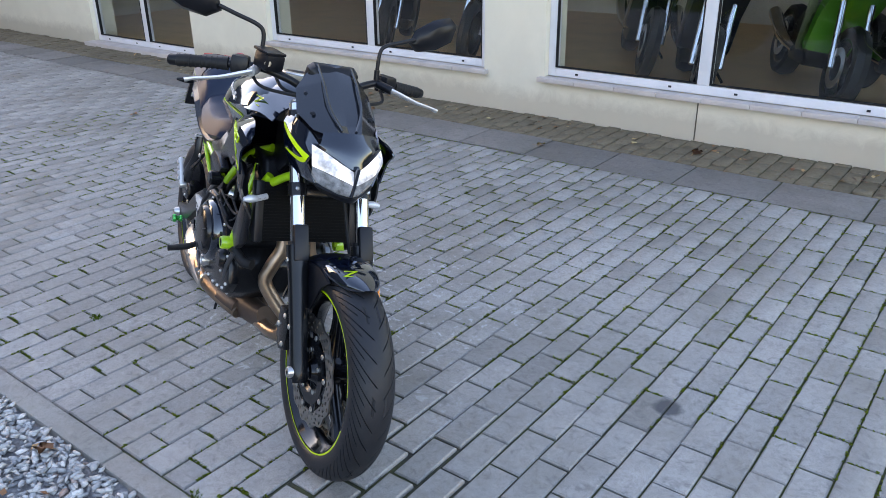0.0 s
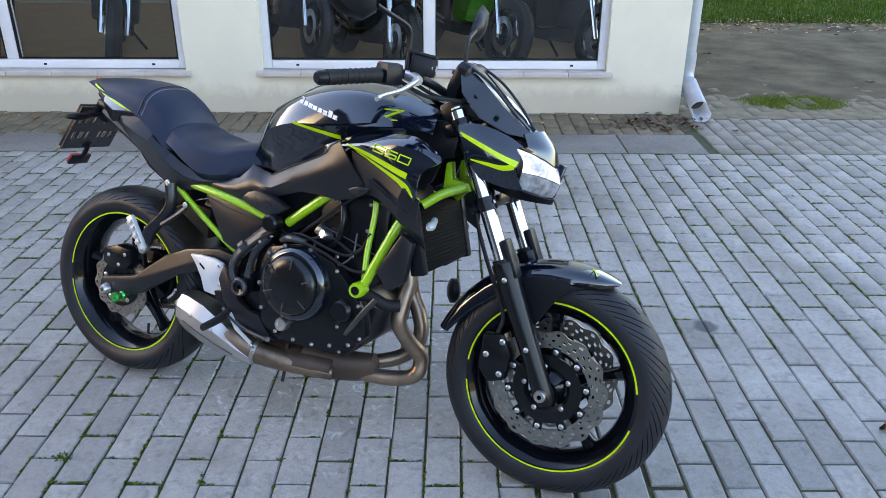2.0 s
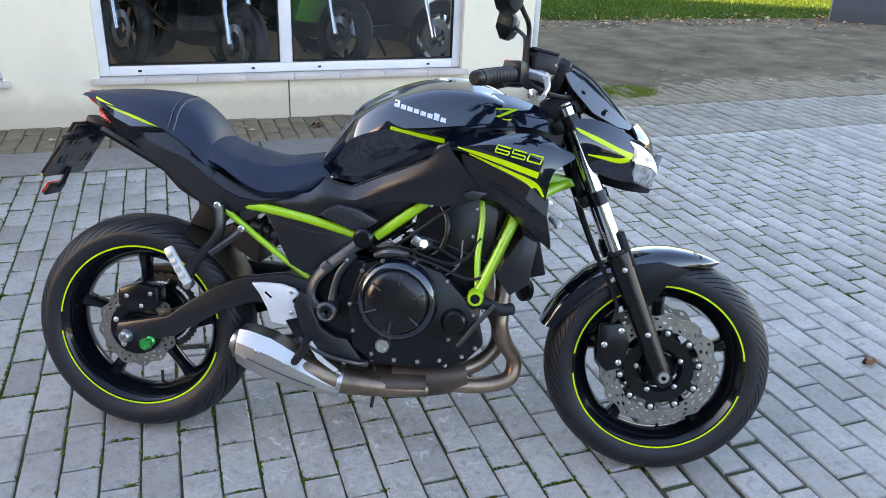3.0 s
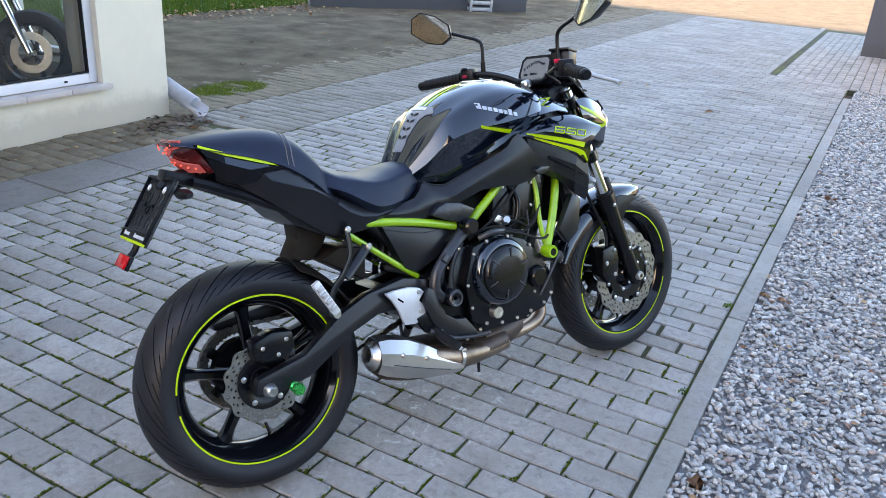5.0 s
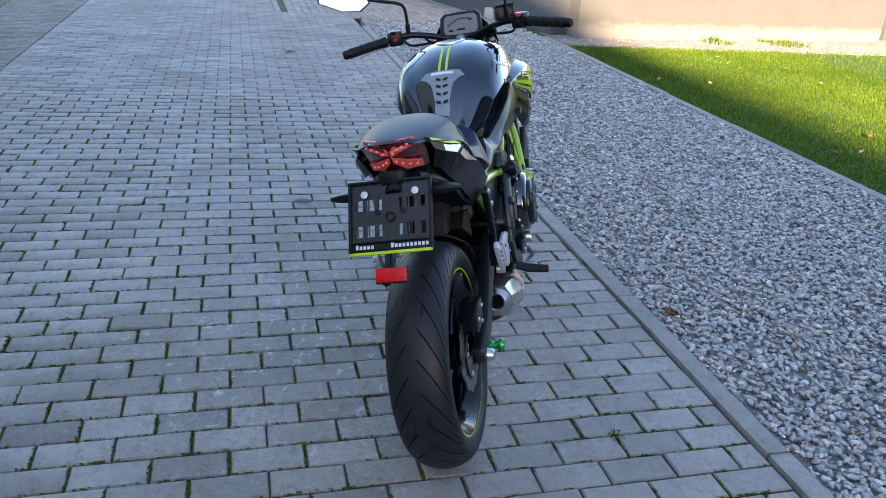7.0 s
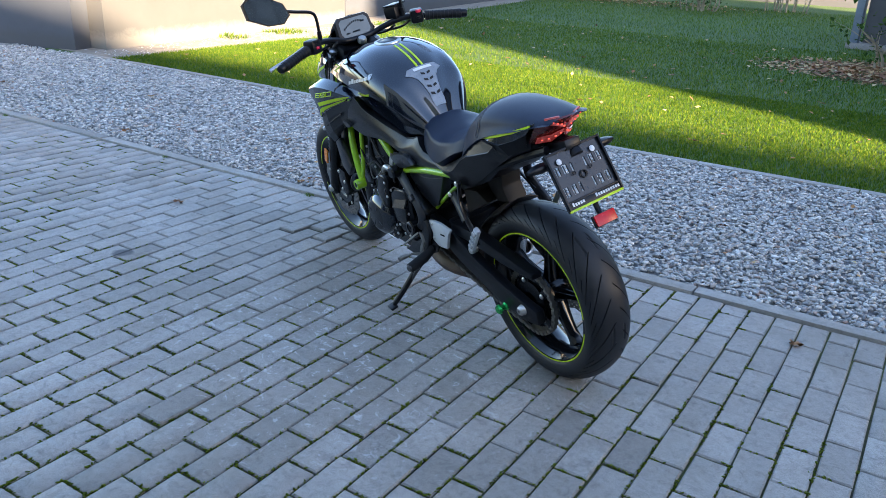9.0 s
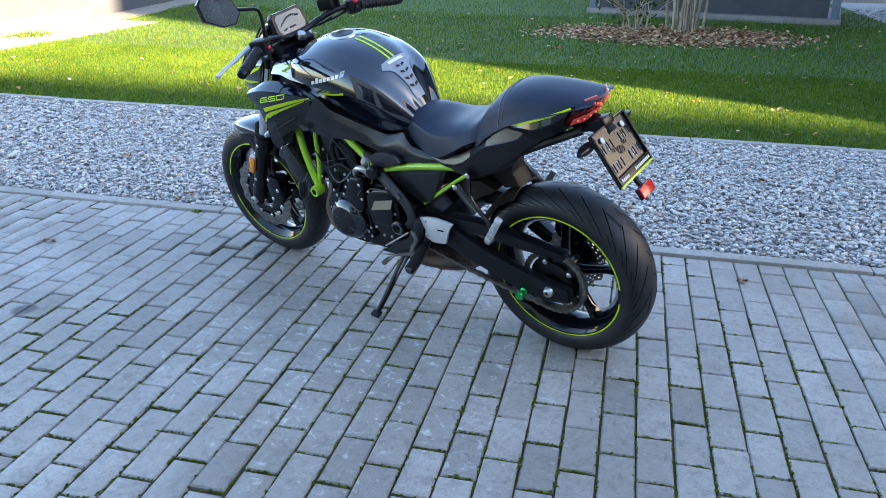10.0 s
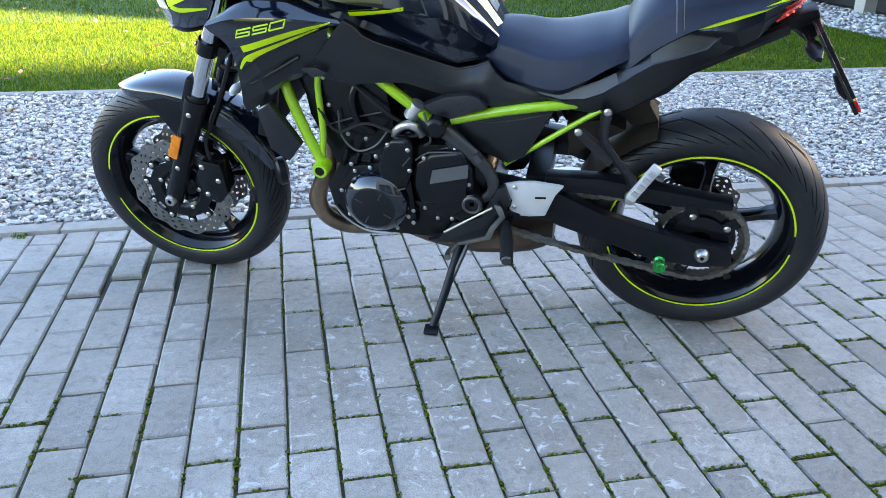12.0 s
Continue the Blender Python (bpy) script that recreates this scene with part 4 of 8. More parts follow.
fs = [spr.faces.new((outer[k], outer[(k + 1) % (2 * teeth)], inner[(k + 1) % (2 * teeth)], inner[k])) for k in range(2 * teeth)]
bmesh.ops.solidify(spr, geom=fs, thickness=0.007)
part("sprocket", spr, M_CHAIN, rw, "dark steel rear sprocket")
sc = bmesh.new()
lathe(sc, [(0.03, 0.045), (0.085, 0.05), (0.088, 0.076), (0.07, 0.078), (0.07, 0.088), (0.04, 0.09), (0.03, 0.09)], (0, 0, 0), (0, 1, 0), 36)
for k in range(5):
    a = 2 * math.pi * k / 5
    box(sc, (0.08 * math.cos(a), 0.084, 0.08 * math.sin(a)), (0.05, 0.008, 0.03), Euler((0, -a, 0)).to_matrix(), 0.004)
part("sprocket_carrier", sc, M_ENGINE, rw)
part("sprocket_bolt", bolts(bmesh.new(), ring_points(0.075, 5, 0.09, 0.0), 0.009, -0.006), M_STEEL, rw)

# ---- fork and front end ----
RAKE = radians(24.6)
FD = Vector((-math.sin(RAKE), 0, math.cos(RAKE)))
AX = Vector((FX, 0, FZ))


def fk(y, d, off=0.0):
    """A point on the fork line, d along it above the axle, off ahead of it."""
    return AX + FD * d + Vector((math.cos(RAKE), 0, math.sin(RAKE))) * off + Vector((0, y, 0))


for s in (-1, 1):
    y = s * 0.096
    leg = bmesh.new()
    tube(leg, [fk(y, -0.03), fk(y, 0.0), fk(y, 0.1), fk(y, 0.26), fk(y, 0.315), fk(y, 0.34)], [0.02, 0.026, 0.026, 0.0285, 0.0315, 0.0315], 18, 3)
    lathe(leg, [(0.0, -0.012), (0.022, -0.012), (0.026, 0.0), (0.022, 0.02), (0.0, 0.02)], fk(y - s * 0.0, -0.002), (0, 1, 0), 18)
    fl = part("fork_leg", leg, M_ENGINE, bike, "satin black fork lower")
    part("fork_tube", tube(bmesh.new(), [fk(y, 0.335), fk(y, 0.5), fk(y, 0.73)], 0.0205, 18, 1), M_CHROME, fl, "chrome fork tube")
    part("dust_seal", tube(bmesh.new(), [fk(y, 0.338), fk(y, 0.35)], 0.027, 18, 1), M_RUBBER, fl)
    guard = bmesh.new()
    box(guard, fk(y, 0.345, 0.02), (0.024, 0.042, 0.1), Euler((0, -RAKE, 0)).to_matrix(), 0.008)
    part("fork_guard", guard, M_MATTE, fl, "black plastic fork guard")
    axle = bmesh.new()
    lathe(axle, [(0.006, s * 0.035), (0.013, s * 0.035), (0.016, s * 0.03), (0.016, s * 0.0)], fk(y, 0.0), (0, 1, 0), 16)
    part("axle_nut", axle, M_STEEL, fl)
    cal = bmesh.new()
    cc = AX + Vector((-0.135, s * 0.084, 0.062))
    prism(cal, [(cc.x - 0.035, cc.z + 0.06), (cc.x + 0.02, cc.z + 0.07), (cc.x + 0.045, cc.z + 0.02), (cc.x + 0.035, cc.z - 0.05), (cc.x - 0.01, cc.z - 0.065), (cc.x - 0.04, cc.z - 0.03)], cc.y - 0.028, cc.y + 0.028, 0.009)
    cb2 = part("brake_caliper", cal, M_ENGINE, bike, "black front brake caliper")
    part("caliper_bolt", bolts(bmesh.new(), [(cc.x + 0.02, cc.y + s * 0.028, cc.z + 0.05), (cc.x + 0.02, cc.y + s * 0.028, cc.z - 0.035), (cc.x - 0.02, cc.y + s * 0.028, cc.z + 0.01)], 0.008, -s * 0.005), M_STEEL, cb2)
    part("brake_hose", tube(bmesh.new(), [cc + Vector((0.0, s * 0.01, 0.065)), fk(s * 0.085, 0.22, -0.045), fk(s * 0.075, 0.36, -0.05), fk(s * 0.06, 0.5, -0.045), fk(s * 0.03, 0.62, -0.01)], 0.0055, 8, 5), M_RUBBER, bike)
    part("fork_bolt", bolts(bmesh.new(), [fk(y + s * 0.027, 0.12), fk(y + s * 0.03, 0.3)], 0.007, -s * 0.004), M_STEEL, fl)
oref = bmesh.new()
box(oref, fk(0.132, 0.19, 0.016), (0.026, 0.008, 0.072), Euler((0, -RAKE, 0)).to_matrix(), 0.004)
part("side_reflector", oref, M_ORANGE, bike, "orange side reflector")
for d, hgt, wide in ((0.492, 0.032, 0.2), (0.69, 0.035, 0.22)):
    cl = bmesh.new()
    box(cl, fk(0, d, -0.02), (0.06, wide, hgt), Euler((0, -RAKE, 0)).to_matrix(), 0.012)
    for s in (-1, 1):
        tube(cl, [fk(s * 0.096, d - hgt * 0.55), fk(s * 0.096, d + hgt * 0.55)], 0.0265, 16, 1)
    tc = part("triple_clamp", cl, M_ENGINE, bike)
    part("clamp_bolt", [bolts(bmesh.new(), [fk(s * 0.105, d, 0.0255)], 0.006, -0.004, (math.cos(RAKE), 0, math.sin(RAKE))) for s in (-1, 1)], M_STEEL, tc)
part("steering_stem", tube(bmesh.new(), [fk(0, 0.5, -0.03), fk(0, 0.72, -0.03)], 0.024, 16, 1), M_ENGINE, bike, "black steering stem")
both("head_gusset", lambda: prism(bmesh.new(), [(1.072, 0.828), (1.088, 0.833), (1.094, 0.79), (1.14, 0.784), (1.15, 0.765), (1.1, 0.752), (1.07, 0.76)], -0.062, -0.034, 0.006), M_LIME, bike, "lime green steering head gusset")
both("head_lug", lambda: prism(bmesh.new(), [(1.05, 0.914), (1.084, 0.916), (1.1, 0.876), (1.085, 0.868), (1.065, 0.882)], -0.07, -0.036, 0.006), M_LIME, bike, "lime green upper steering head")
part("fork_cap", bolts(bmesh.new(), [fk(-0.096, 0.735), fk(0.096, 0.735)], 0.017, -0.008, tuple(FD)), M_STEEL, bike)

# front mudguard
fen = bmesh.new()
rows = []
for a, wv, deep in ((65, 0.014, 0.1), (70, 0.04, 0.45), (78, 0.055, 0.6), (90, 0.062, 0.8), (103, 0.062, 1.0), (117, 0.062, 1.0), (131, 0.059, 1.0), (148, 0.056, 0.9), (163, 0.054, 0.6)):
    t, rr = radians(a), 0.321 if a < 120 else 0.321 + 0.0003 * (a - 120)
    rows.append([(FX + (rr - dz * deep) * math.cos(t), yy * wv / 0.06, FZ + (rr - dz * deep) * math.sin(t)) for yy, dz in ((-0.066, 0.056), (-0.063, 0.026), (-0.045, 0.006), (0, 0.0), (0.045, 0.006), (0.063, 0.026), (0.066, 0.056))])
skin(fen, rows, 0.004, 2, 2)
fender = part("front_mudguard", fen, M_GLOSS, bike, "gloss black front mudguard")
for s in (-1, 1):
    st = bmesh.new()
    prism(st, [(FX - 0.03, FZ + 0.29), (FX + 0.05, FZ + 0.275), (FX + 0.0, FZ + 0.24), (FX - 0.05, FZ + 0.16), (FX - 0.1, FZ + 0.17), (FX - 0.13, FZ + 0.27)], s * 0.066, s * 0.074, 0.003)
    part("mudguard_stay", st, M_MATTE, fender)


def zmark(c, u, v, w, material, parent):
    """A slanting zig-zag mark on a surface: u across, v up."""
    u, v = Vector(u).normalized(), Vector(v).normalized()
    nrm = u.cross(v)
    bm = bmesh.new()
    pts = [(-0.6, 0.45), (0.65, 0.45), (0.62, 0.34), (-0.3, -0.32), (0.55, -0.32), (0.5, -0.42), (-0.7, -0.42), (-0.66, -0.32), (0.25, 0.34), (-0.62, 0.34)]
    vs = [bm.verts.new(Vector(c) + (u * (a + 0.25 * b) + v * b * 0.8) * w) for a, b in pts]
    f = bm.faces.new(vs)
    bmesh.ops.solidify(bm, geom=[f], thickness=0.0008)
    return part("emblem", bm, material, parent, "zig-zag emblem")


zmark((FX + 0.075, -0.03, FZ + 0.312), (0.0, 1, 0), (-0.9, 0, 0.4), 0.03, M_STRIPE, fender)

# ---- headlight and cowl ----
cowl = bmesh.new()
skin(cowl, [
    [(1.275, -0.075, 0.925), (1.29, -0.04, 0.93), (1.3, 0, 0.932), (1.29, 0.04, 0.93), (1.275, 0.075, 0.925)],
    [(1.29, -0.085, 0.895), (1.32, -0.045, 0.895), (1.335, 0, 0.89), (1.32, 0.045, 0.895), (1.29, 0.085, 0.895)],
    [(1.275, -0.1, 0.893), (1.325, -0.05, 0.868), (1.35, 0, 0.845), (1.325, 0.05, 0.868), (1.275, 0.1, 0.893)]], 0.006)
part("headlight_cowl", cowl, M_GLOSS, bike, "gloss black headlight cowl")


def cheek():
    bm = bmesh.new()
    skin(bm, [
        [(1.122, -0.118, 0.934), (1.175, -0.116, 0.937), (1.24, -0.1, 0.918), (1.28, -0.086, 0.895)],
        [(1.126, -0.132, 0.918), (1.185, -0.132, 0.892), (1.24, -0.121, 0.865), (1.279, -0.107, 0.852)],
        [(1.157, -0.131, 0.85), (1.2, -0.127, 0.845), (1.241, -0.117, 0.838), (1.274, -0.106, 0.834)],
        [(1.185, -0.118, 0.81), (1.22, -0.108, 0.798), (1.257, -0.096, 0.79), (1.29, -0.085, 0.79)]], 0.005, 3, 2)
    return bm


cheeks = both("side_cowl", cheek, M_GLOSS, bike, "gloss black cowl side", 30)


def skin_tree(ob):
    bm = bmesh.new()
    bm.from_mesh(ob.data)
    tree = BVHTree.FromBMesh(bm)
    bm.free()
    return tree


def decal(tree, pts, widths, s, lift=0.0016, step=4):
    """A stripe laid on a flank: (x, z) points and widths, cast onto the skin from the side s."""
    line = spline([(x, 0, z) for x, z in pts], step)
    ws = [v.x for v in spline([(w, 0, 0) for w in widths], step)]
    bm = bmesh.new()
    rows = []
    for i, p in enumerate(line):
        d = (line[min(i + 1, len(line) - 1)] - line[max(i - 1, 0)]).normalized()
        nrm = Vector((-d.z, 0, d.x))
        row = []
        for k in (-0.5, 0.0, 0.5):
            q = p + nrm * ws[i] * k
            hit, hn, _, _ = tree.ray_cast(Vector((q.x, s * 0.5, q.z)), Vector((0, -s, 0)))
            row.append(hit + Vector((0, s * lift, 0)) if hit else None)
        rows.append(row)
    last = None
    for row in rows:
        known = [v for v in row if v]
        row[:] = [v or (known[0] if known else last) for v in row]
        last = row[1]
    start = next(r[1] for r in rows if r[1])
    grid = [[bm.verts.new(v or start) for v in row] for row in rows]
    f = [bm.faces.new((a[k], a[k + 1], b[k + 1], b[k])) for a, b in zip(grid, grid[1:]) for k in range(2)]
    bmesh.ops.recalc_face_normals(bm, faces=f)
    bmesh.ops.solidify(bm, geom=f, thickness=0.001)
    return bm


def ribbon(pts, widths, up, lift=0.002):
    """A flat stripe along points, widened along up."""
    bm = bmesh.new()
    up = Vector(up)
    a = [bm.verts.new(Vector(p) + up * w / 2) for p, w in zip(pts, widths)]
    b = [bm.verts.new(Vector(p) - up * w / 2) for p, w in zip(pts, widths)]
    f = [bm.faces.new((a[k], a[k + 1], b[k + 1], b[k])) for k in range(len(pts) - 1)]
    bmesh.ops.recalc_face_normals(bm, faces=f)
    bmesh.ops.solidify(bm, geom=f, thickness=lift)
    return bm


for s, o in ((-1, cheeks[0]), (1, cheeks[1])):
    tree = skin_tree(o)
    part("cowl_stripe", decal(tree, [(1.131, 0.912), (1.185, 0.89), (1.24, 0.866), (1.276, 0.852)], [0.008, 0.011, 0.012, 0.015], s), M_STRIPE, o, "yellow-green cowl stripe")
    part("cowl_stripe", decal(tree, [(1.275, 0.849), (1.245, 0.8405), (1.205, 0.846), (1.165, 0.852)], [0.015, 0.012, 0.008, 0.003], s), M_STRIPE, o, "yellow-green cowl stripe")


def lens():
    bm = bmesh.new()
    skin(bm, [
        [(1.27, -0.1, 0.89), (1.305, -0.07, 0.876), (1.332, -0.038, 0.858), (1.35, -0.006, 0.842)],
        [(1.29, -0.103, 0.862), (1.325, -0.07, 0.85), (1.346, -0.038, 0.836), (1.358, -0.006, 0.822)],
        [(1.288, -0.098, 0.835), (1.322, -0.068, 0.828), (1.346, -0.036, 0.818), (1.36, -0.006, 0.808)]], 0.004)
    return bm


def lens_low():
    bm = bmesh.new()
    skin(bm, [
        [(1.287, -0.097, 0.833), (1.32, -0.068, 0.826), (1.345, -0.036, 0.816), (1.359, -0.006, 0.806)],
        [(1.28, -0.09, 0.8), (1.312, -0.064, 0.795), (1.338, -0.034, 0.79), (1.352, -0.006, 0.784)],
        [(1.285, -0.07, 0.778), (1.31, -0.05, 0.776), (1.33, -0.03, 0.774), (1.345, -0.006, 0.772)]], 0.004)
    return bm


both("headlight", lens, M_LAMP, bike, "lit white headlight")
both("headlight_lower", lens_low, M_REFLECTOR, bike, "clear lower headlight lens")
part("headlight_divider", box(bmesh.new(), (1.35, 0, 0.815), (0.02, 0.01, 0.085), Euler((0, 0.25, 0)).to_matrix(), 0.003), M_GLOSS, bike)
chin = bmesh.new()
skin(chin, [[(1.2, -0.075, 0.805), (1.285, -0.085, 0.788), (1.335, -0.03, 0.77), (1.35, 0, 0.768), (1.335, 0.03, 0.77), (1.285, 0.085, 0.788), (1.2, 0.075, 0.805)],
            [(1.2, -0.06, 0.78), (1.27, -0.06, 0.764), (1.33, -0.022, 0.756), (1.345, 0, 0.755), (1.33, 0.022, 0.756), (1.27, 0.06, 0.764), (1.2, 0.06, 0.78)]], 0.006)
part("chin_spoiler", chin, M_MATTE, bike, "matte black chin under the headlight")
lampback = bmesh.new()
loft(lampback, [[(1.15, -0.09, 0.83), (1.15, 0.09, 0.83), (1.15, 0.09, 0.93), (1.15, -0.09, 0.93)], [(1.27, -0.085, 0.785), (1.27, 0.085, 0.785), (1.27, 0.085, 0.905), (1.27, -0.085, 0.905)]], 1, 1)
part("headlight_housing", lampback, M_MATTE, bike)

# wind screen
ws = bmesh.new()
skin(ws, [
    [(1.085, -0.06, 1.07), (1.092, -0.034, 1.08), (1.096, 0, 1.082), (1.092, 0.034, 1.08), (1.085, 0.06, 1.07)],
    [(1.115, -0.108, 1.008), (1.148, -0.052, 1.036), (1.152, 0, 1.036), (1.148, 0.052, 1.036), (1.115, 0.108, 1.008)],
    [(1.17, -0.117, 0.952), (1.208, -0.055, 0.982), (1.208, 0, 0.98), (1.208, 0.055, 0.982), (1.17, 0.117, 0.952)],
    [(1.236, -0.088, 0.921), (1.252, -0.042, 0.945), (1.248, 0, 0.94), (1.252, 0.042, 0.945), (1.236, 0.088, 0.921)],
    [(1.27, -0.055, 0.915), (1.285, -0.03, 0.922), (1.268, 0, 0.926), (1.285, 0.03, 0.922), (1.27, 0.055, 0.915)]], 0.004, 1, 1)
wsp = part("wind_screen", ws, M_SCREEN, bike, "small smoked wind screen", 7)
part("screen_bolt", bolts(bmesh.new(), [(1.145, -0.088, 1.0), (1.205, -0.085, 0.958), (1.145, 0.088, 1.0), (1.205, 0.085, 0.958)], 0.007, 0.004, (-0.5, 0, -0.8)), M_MATTE, wsp)
ridge = []
for s in (-1, 1):
    ridge.append(bmesh.new())
    tube(ridge[-1], [(1.1, s * 0.05, 1.075), (1.165, s * 0.05, 1.035), (1.225, s * 0.045, 0.978), (1.27, s * 0.02, 0.932)], 0.004, 6, 4)
part("screen_ridge", ridge, M_SCREEN, wsp)

# ---- cockpit ----
hb = bmesh.new()
tube(hb, [(0.9, -0.375, 1.013), (0.945, -0.29, 1.024), (0.995, -0.19, 1.036), (1.03, -0.11, 1.02), (1.05, -0.05, 1.0), (1.05, 0.05, 1.0), (1.03, 0.11, 1.02), (0.995, 0.19, 1.036), (0.945, 0.29, 1.024), (0.9, 0.375, 1.013)], 0.011, 12, 5)
part("handlebar", hb, M_MATTE, bike, "black tubular handlebar")
for s in (-1, 1):
    gp = bmesh.new()
    tube(gp, [(0.898, s * 0.378, 1.0128), (0.92, s * 0.335, 1.019), (0.95, s * 0.28, 1.026), (0.962, s * 0.255, 1.0285)], [0.0175, 0.0165, 0.0165, 0.019], 16, 3)
    grip = part("grip", gp, M_RUBBER, bike, "black ribbed rubber grip")
    rib = []
    for k in range(9):
        t = k / 8
        c = Vector((0.9, s * 0.372, 1.0135)).lerp(Vector((0.955, s * 0.268, 1.0272)), t)
        rib.append(bmesh.new())
        lathe(rib[-1], [(0.0168, -0.002), (0.0182, -0.001), (0.0182, 0.001), (0.0168, 0.002)], c, (-0.45, s * 0.88, -0.12), 14)
    part("grip_rib", rib, M_RUBBER, grip)
    part("bar_end", lathe(bmesh.new(), [(0, 0.02), (0.012, 0.02), (0.016, 0.014), (0.016, -0.004), (0, -0.004)], (0.896, s * 0.382, 1.0122), (-0.45, s * 0.88, -0.1), 14), M_MATTE, grip)
    pod = bmesh.new()
    box(pod, (0.975, s * 0.225, 1.034), (0.05, 0.05, 0.052), Euler((0, 0, s * 0.45)).to_matrix(), 0.011)
    pd = part("switch_pod", pod, M_MATTE, bike, "black switch housing")
    part("switch", box(bmesh.new(), (0.952, s * 0.222, 1.055), (0.012, 0.02, 0.012), None, 0.003), M_REDSWITCH if s < 0 else M_MATTE, pd, "red engine switch" if s < 0 else "")
    part("switch", box(bmesh.new(), (0.948, s * 0.218, 1.032), (0.012, 0.014, 0.01), None, 0.003), M_REDSWITCH if s > 0 else M_MATTE, pd)
    perch = bmesh.new()
    tube(perch, [(1.0, s * 0.185, 1.035), (1.03, s * 0.2, 1.03), (1.045, s * 0.215, 1.025)], 0.013, 10, 3)
    part("lever_perch", perch, M_ALU if s < 0 else M_MATTE, bike)
    lv = bmesh.new()
    tube(lv, [(1.04, s * 0.205, 1.028), (1.046, s * 0.24, 1.018), (1.046, s * 0.3, 1.0), (1.038, s * 0.36, 0.988), (1.034, s * 0.385, 0.98)], [0.009, 0.0085, 0.007, 0.006, 0.008], 10, 4, True, 0.7)
    part("brake_lever" if s < 0 else "clutch_lever", lv, M_ALU, bike, "silver hand lever")
    ms = bmesh.new()
    tube(ms, [(1.0, s * 0.18, 1.035), (0.999, s * 0.178, 1.075)], 0.0085, 10, 1)
    tube(ms, [(0.999, s * 0.178, 1.07), (0.999, s * 0.178, 1.125), (0.995, s * 0.195, 1.148), (0.982, s * 0.25, 1.165), (0.97, s * 0.3, 1.18)], 0.006, 10, 4)
    mir = part("mirror_arm", ms, M_MATTE, bike, "black mirror arm")
    hd = bmesh.new()
    mc = Vector((0.94, s * 0.375, 1.2))
    ey = Vector((-0.25, s * 0.93, 0.26)).normalized()
    ez = Vector((0.3, -s * 0.3, 0.94))
    ez = (ez - ey * ez.dot(ey)).normalized()
    en = ey.cross(ez) * s
    if en.x > 0:
        en = -en
    shape = [(-0.095, -0.01), (-0.07, 0.028), (0.0, 0.048), (0.07, 0.048), (0.1, 0.02), (0.085, -0.03), (0.0, -0.05), (-0.065, -0.042)]
    rings = [[mc + (ey * a + ez * b) * k + en * d for a, b in shape] for k, d in ((0.3, -0.032), (0.75, -0.024), (0.97, -0.006), (1.0, 0.004))]
    loft(hd, rings, 1, 1)
    head = part("mirror_head", hd, M_MATTE, mir, "angular black mirror housing")
    gl = bmesh.new()
    gf = gl.faces.new([gl.verts.new(mc + (ey * a + ez * b) * 0.93 + en * 0.0055) for a, b in shape])
    bmesh.ops.solidify(gl, geom=[gf], thickness=0.001)
    part("mirror_glass", gl, M_MIRROR, mir, "mirror glass")
res = bmesh.new()
box(res, (1.035, -0.165, 1.06), (0.06, 0.062, 0.045), Euler((0.0, 0.15, 0.35)).to_matrix(), 0.008)
rsv = part("brake_reservoir", res, M_MATTE, bike, "black brake fluid reservoir")
part("reservoir_sight", lathe(bmesh.new(), [(0, 0.004), (0.008, 0.004), (0.01, 0), (0.0, 0)], (1.066, -0.178, 1.056), (0.93, -0.32, -0.1), 14), M_STEEL, rsv)
lid = bmesh.new()
box(lid, (1.033, -0.165, 1.086), (0.064, 0.066, 0.008), Euler((0.0, 0.15, 0.35)).to_matrix(), 0.003)
part("reservoir_lid", lid, M_MATTE, rsv)
dash = bmesh.new()
DM = Euler((0, radians(-21), 0)).to_matrix()
prof = [(-0.075, -0.02), (-0.06, -0.047), (0.06, -0.047), (0.075, -0.02), (0.072, 0.034), (0.058, 0.047), (-0.058, 0.047), (-0.072, 0.034)]
dc = Vector((1.075, 0, 1.035))
dn, du = Vector((-0.93, 0, 0.36)), Vector((0.36, 0, 0.93))
loft(dash, [[dc + Vector((0, a, 0)) * k + du * b * k + dn * d for a, b in prof] for k, d in ((0.7, -0.04), (1.0, -0.022), (1.04, 0.0), (0.99, 0.007))], 1, 1)
db = part("instrument", dash, M_MATTE, bike, "instrument in a black angular housing")
lcd = bmesh.new()
lf = lcd.faces.new([lcd.verts.new(dc + Vector((0, a * 0.84, 0)) + du * b * 0.8 + dn * 0.0085) for a, b in prof])
bmesh.ops.solidify(lcd, geom=[lf], thickness=0.001)
part("display", lcd, M_LCD, db, "lit grey display")
ink = []
for k in range(9):
    a = k / 8
    ink.append(bmesh.new())
    box(ink[-1], dc + Vector((0, 0.045 - 0.075 * a, 0)) + du * (0.0 + 0.022 * math.sin(a * 2.2)) + dn * 0.0099, (0.0012, 0.005, 0.012), DM, 0)
for a, b, w in ((0.0, -0.016, 0.03), (-0.036, 0.016, 0.016), (0.036, -0.018, 0.016)):
    ink.append(bmesh.new())
    box(ink[-1], dc + Vector((0, a, 0)) + du * b + dn * 0.0099, (0.0012, w, 0.008), DM, 0)
part("display_mark", ink, M_LCDINK, db)
cables = []
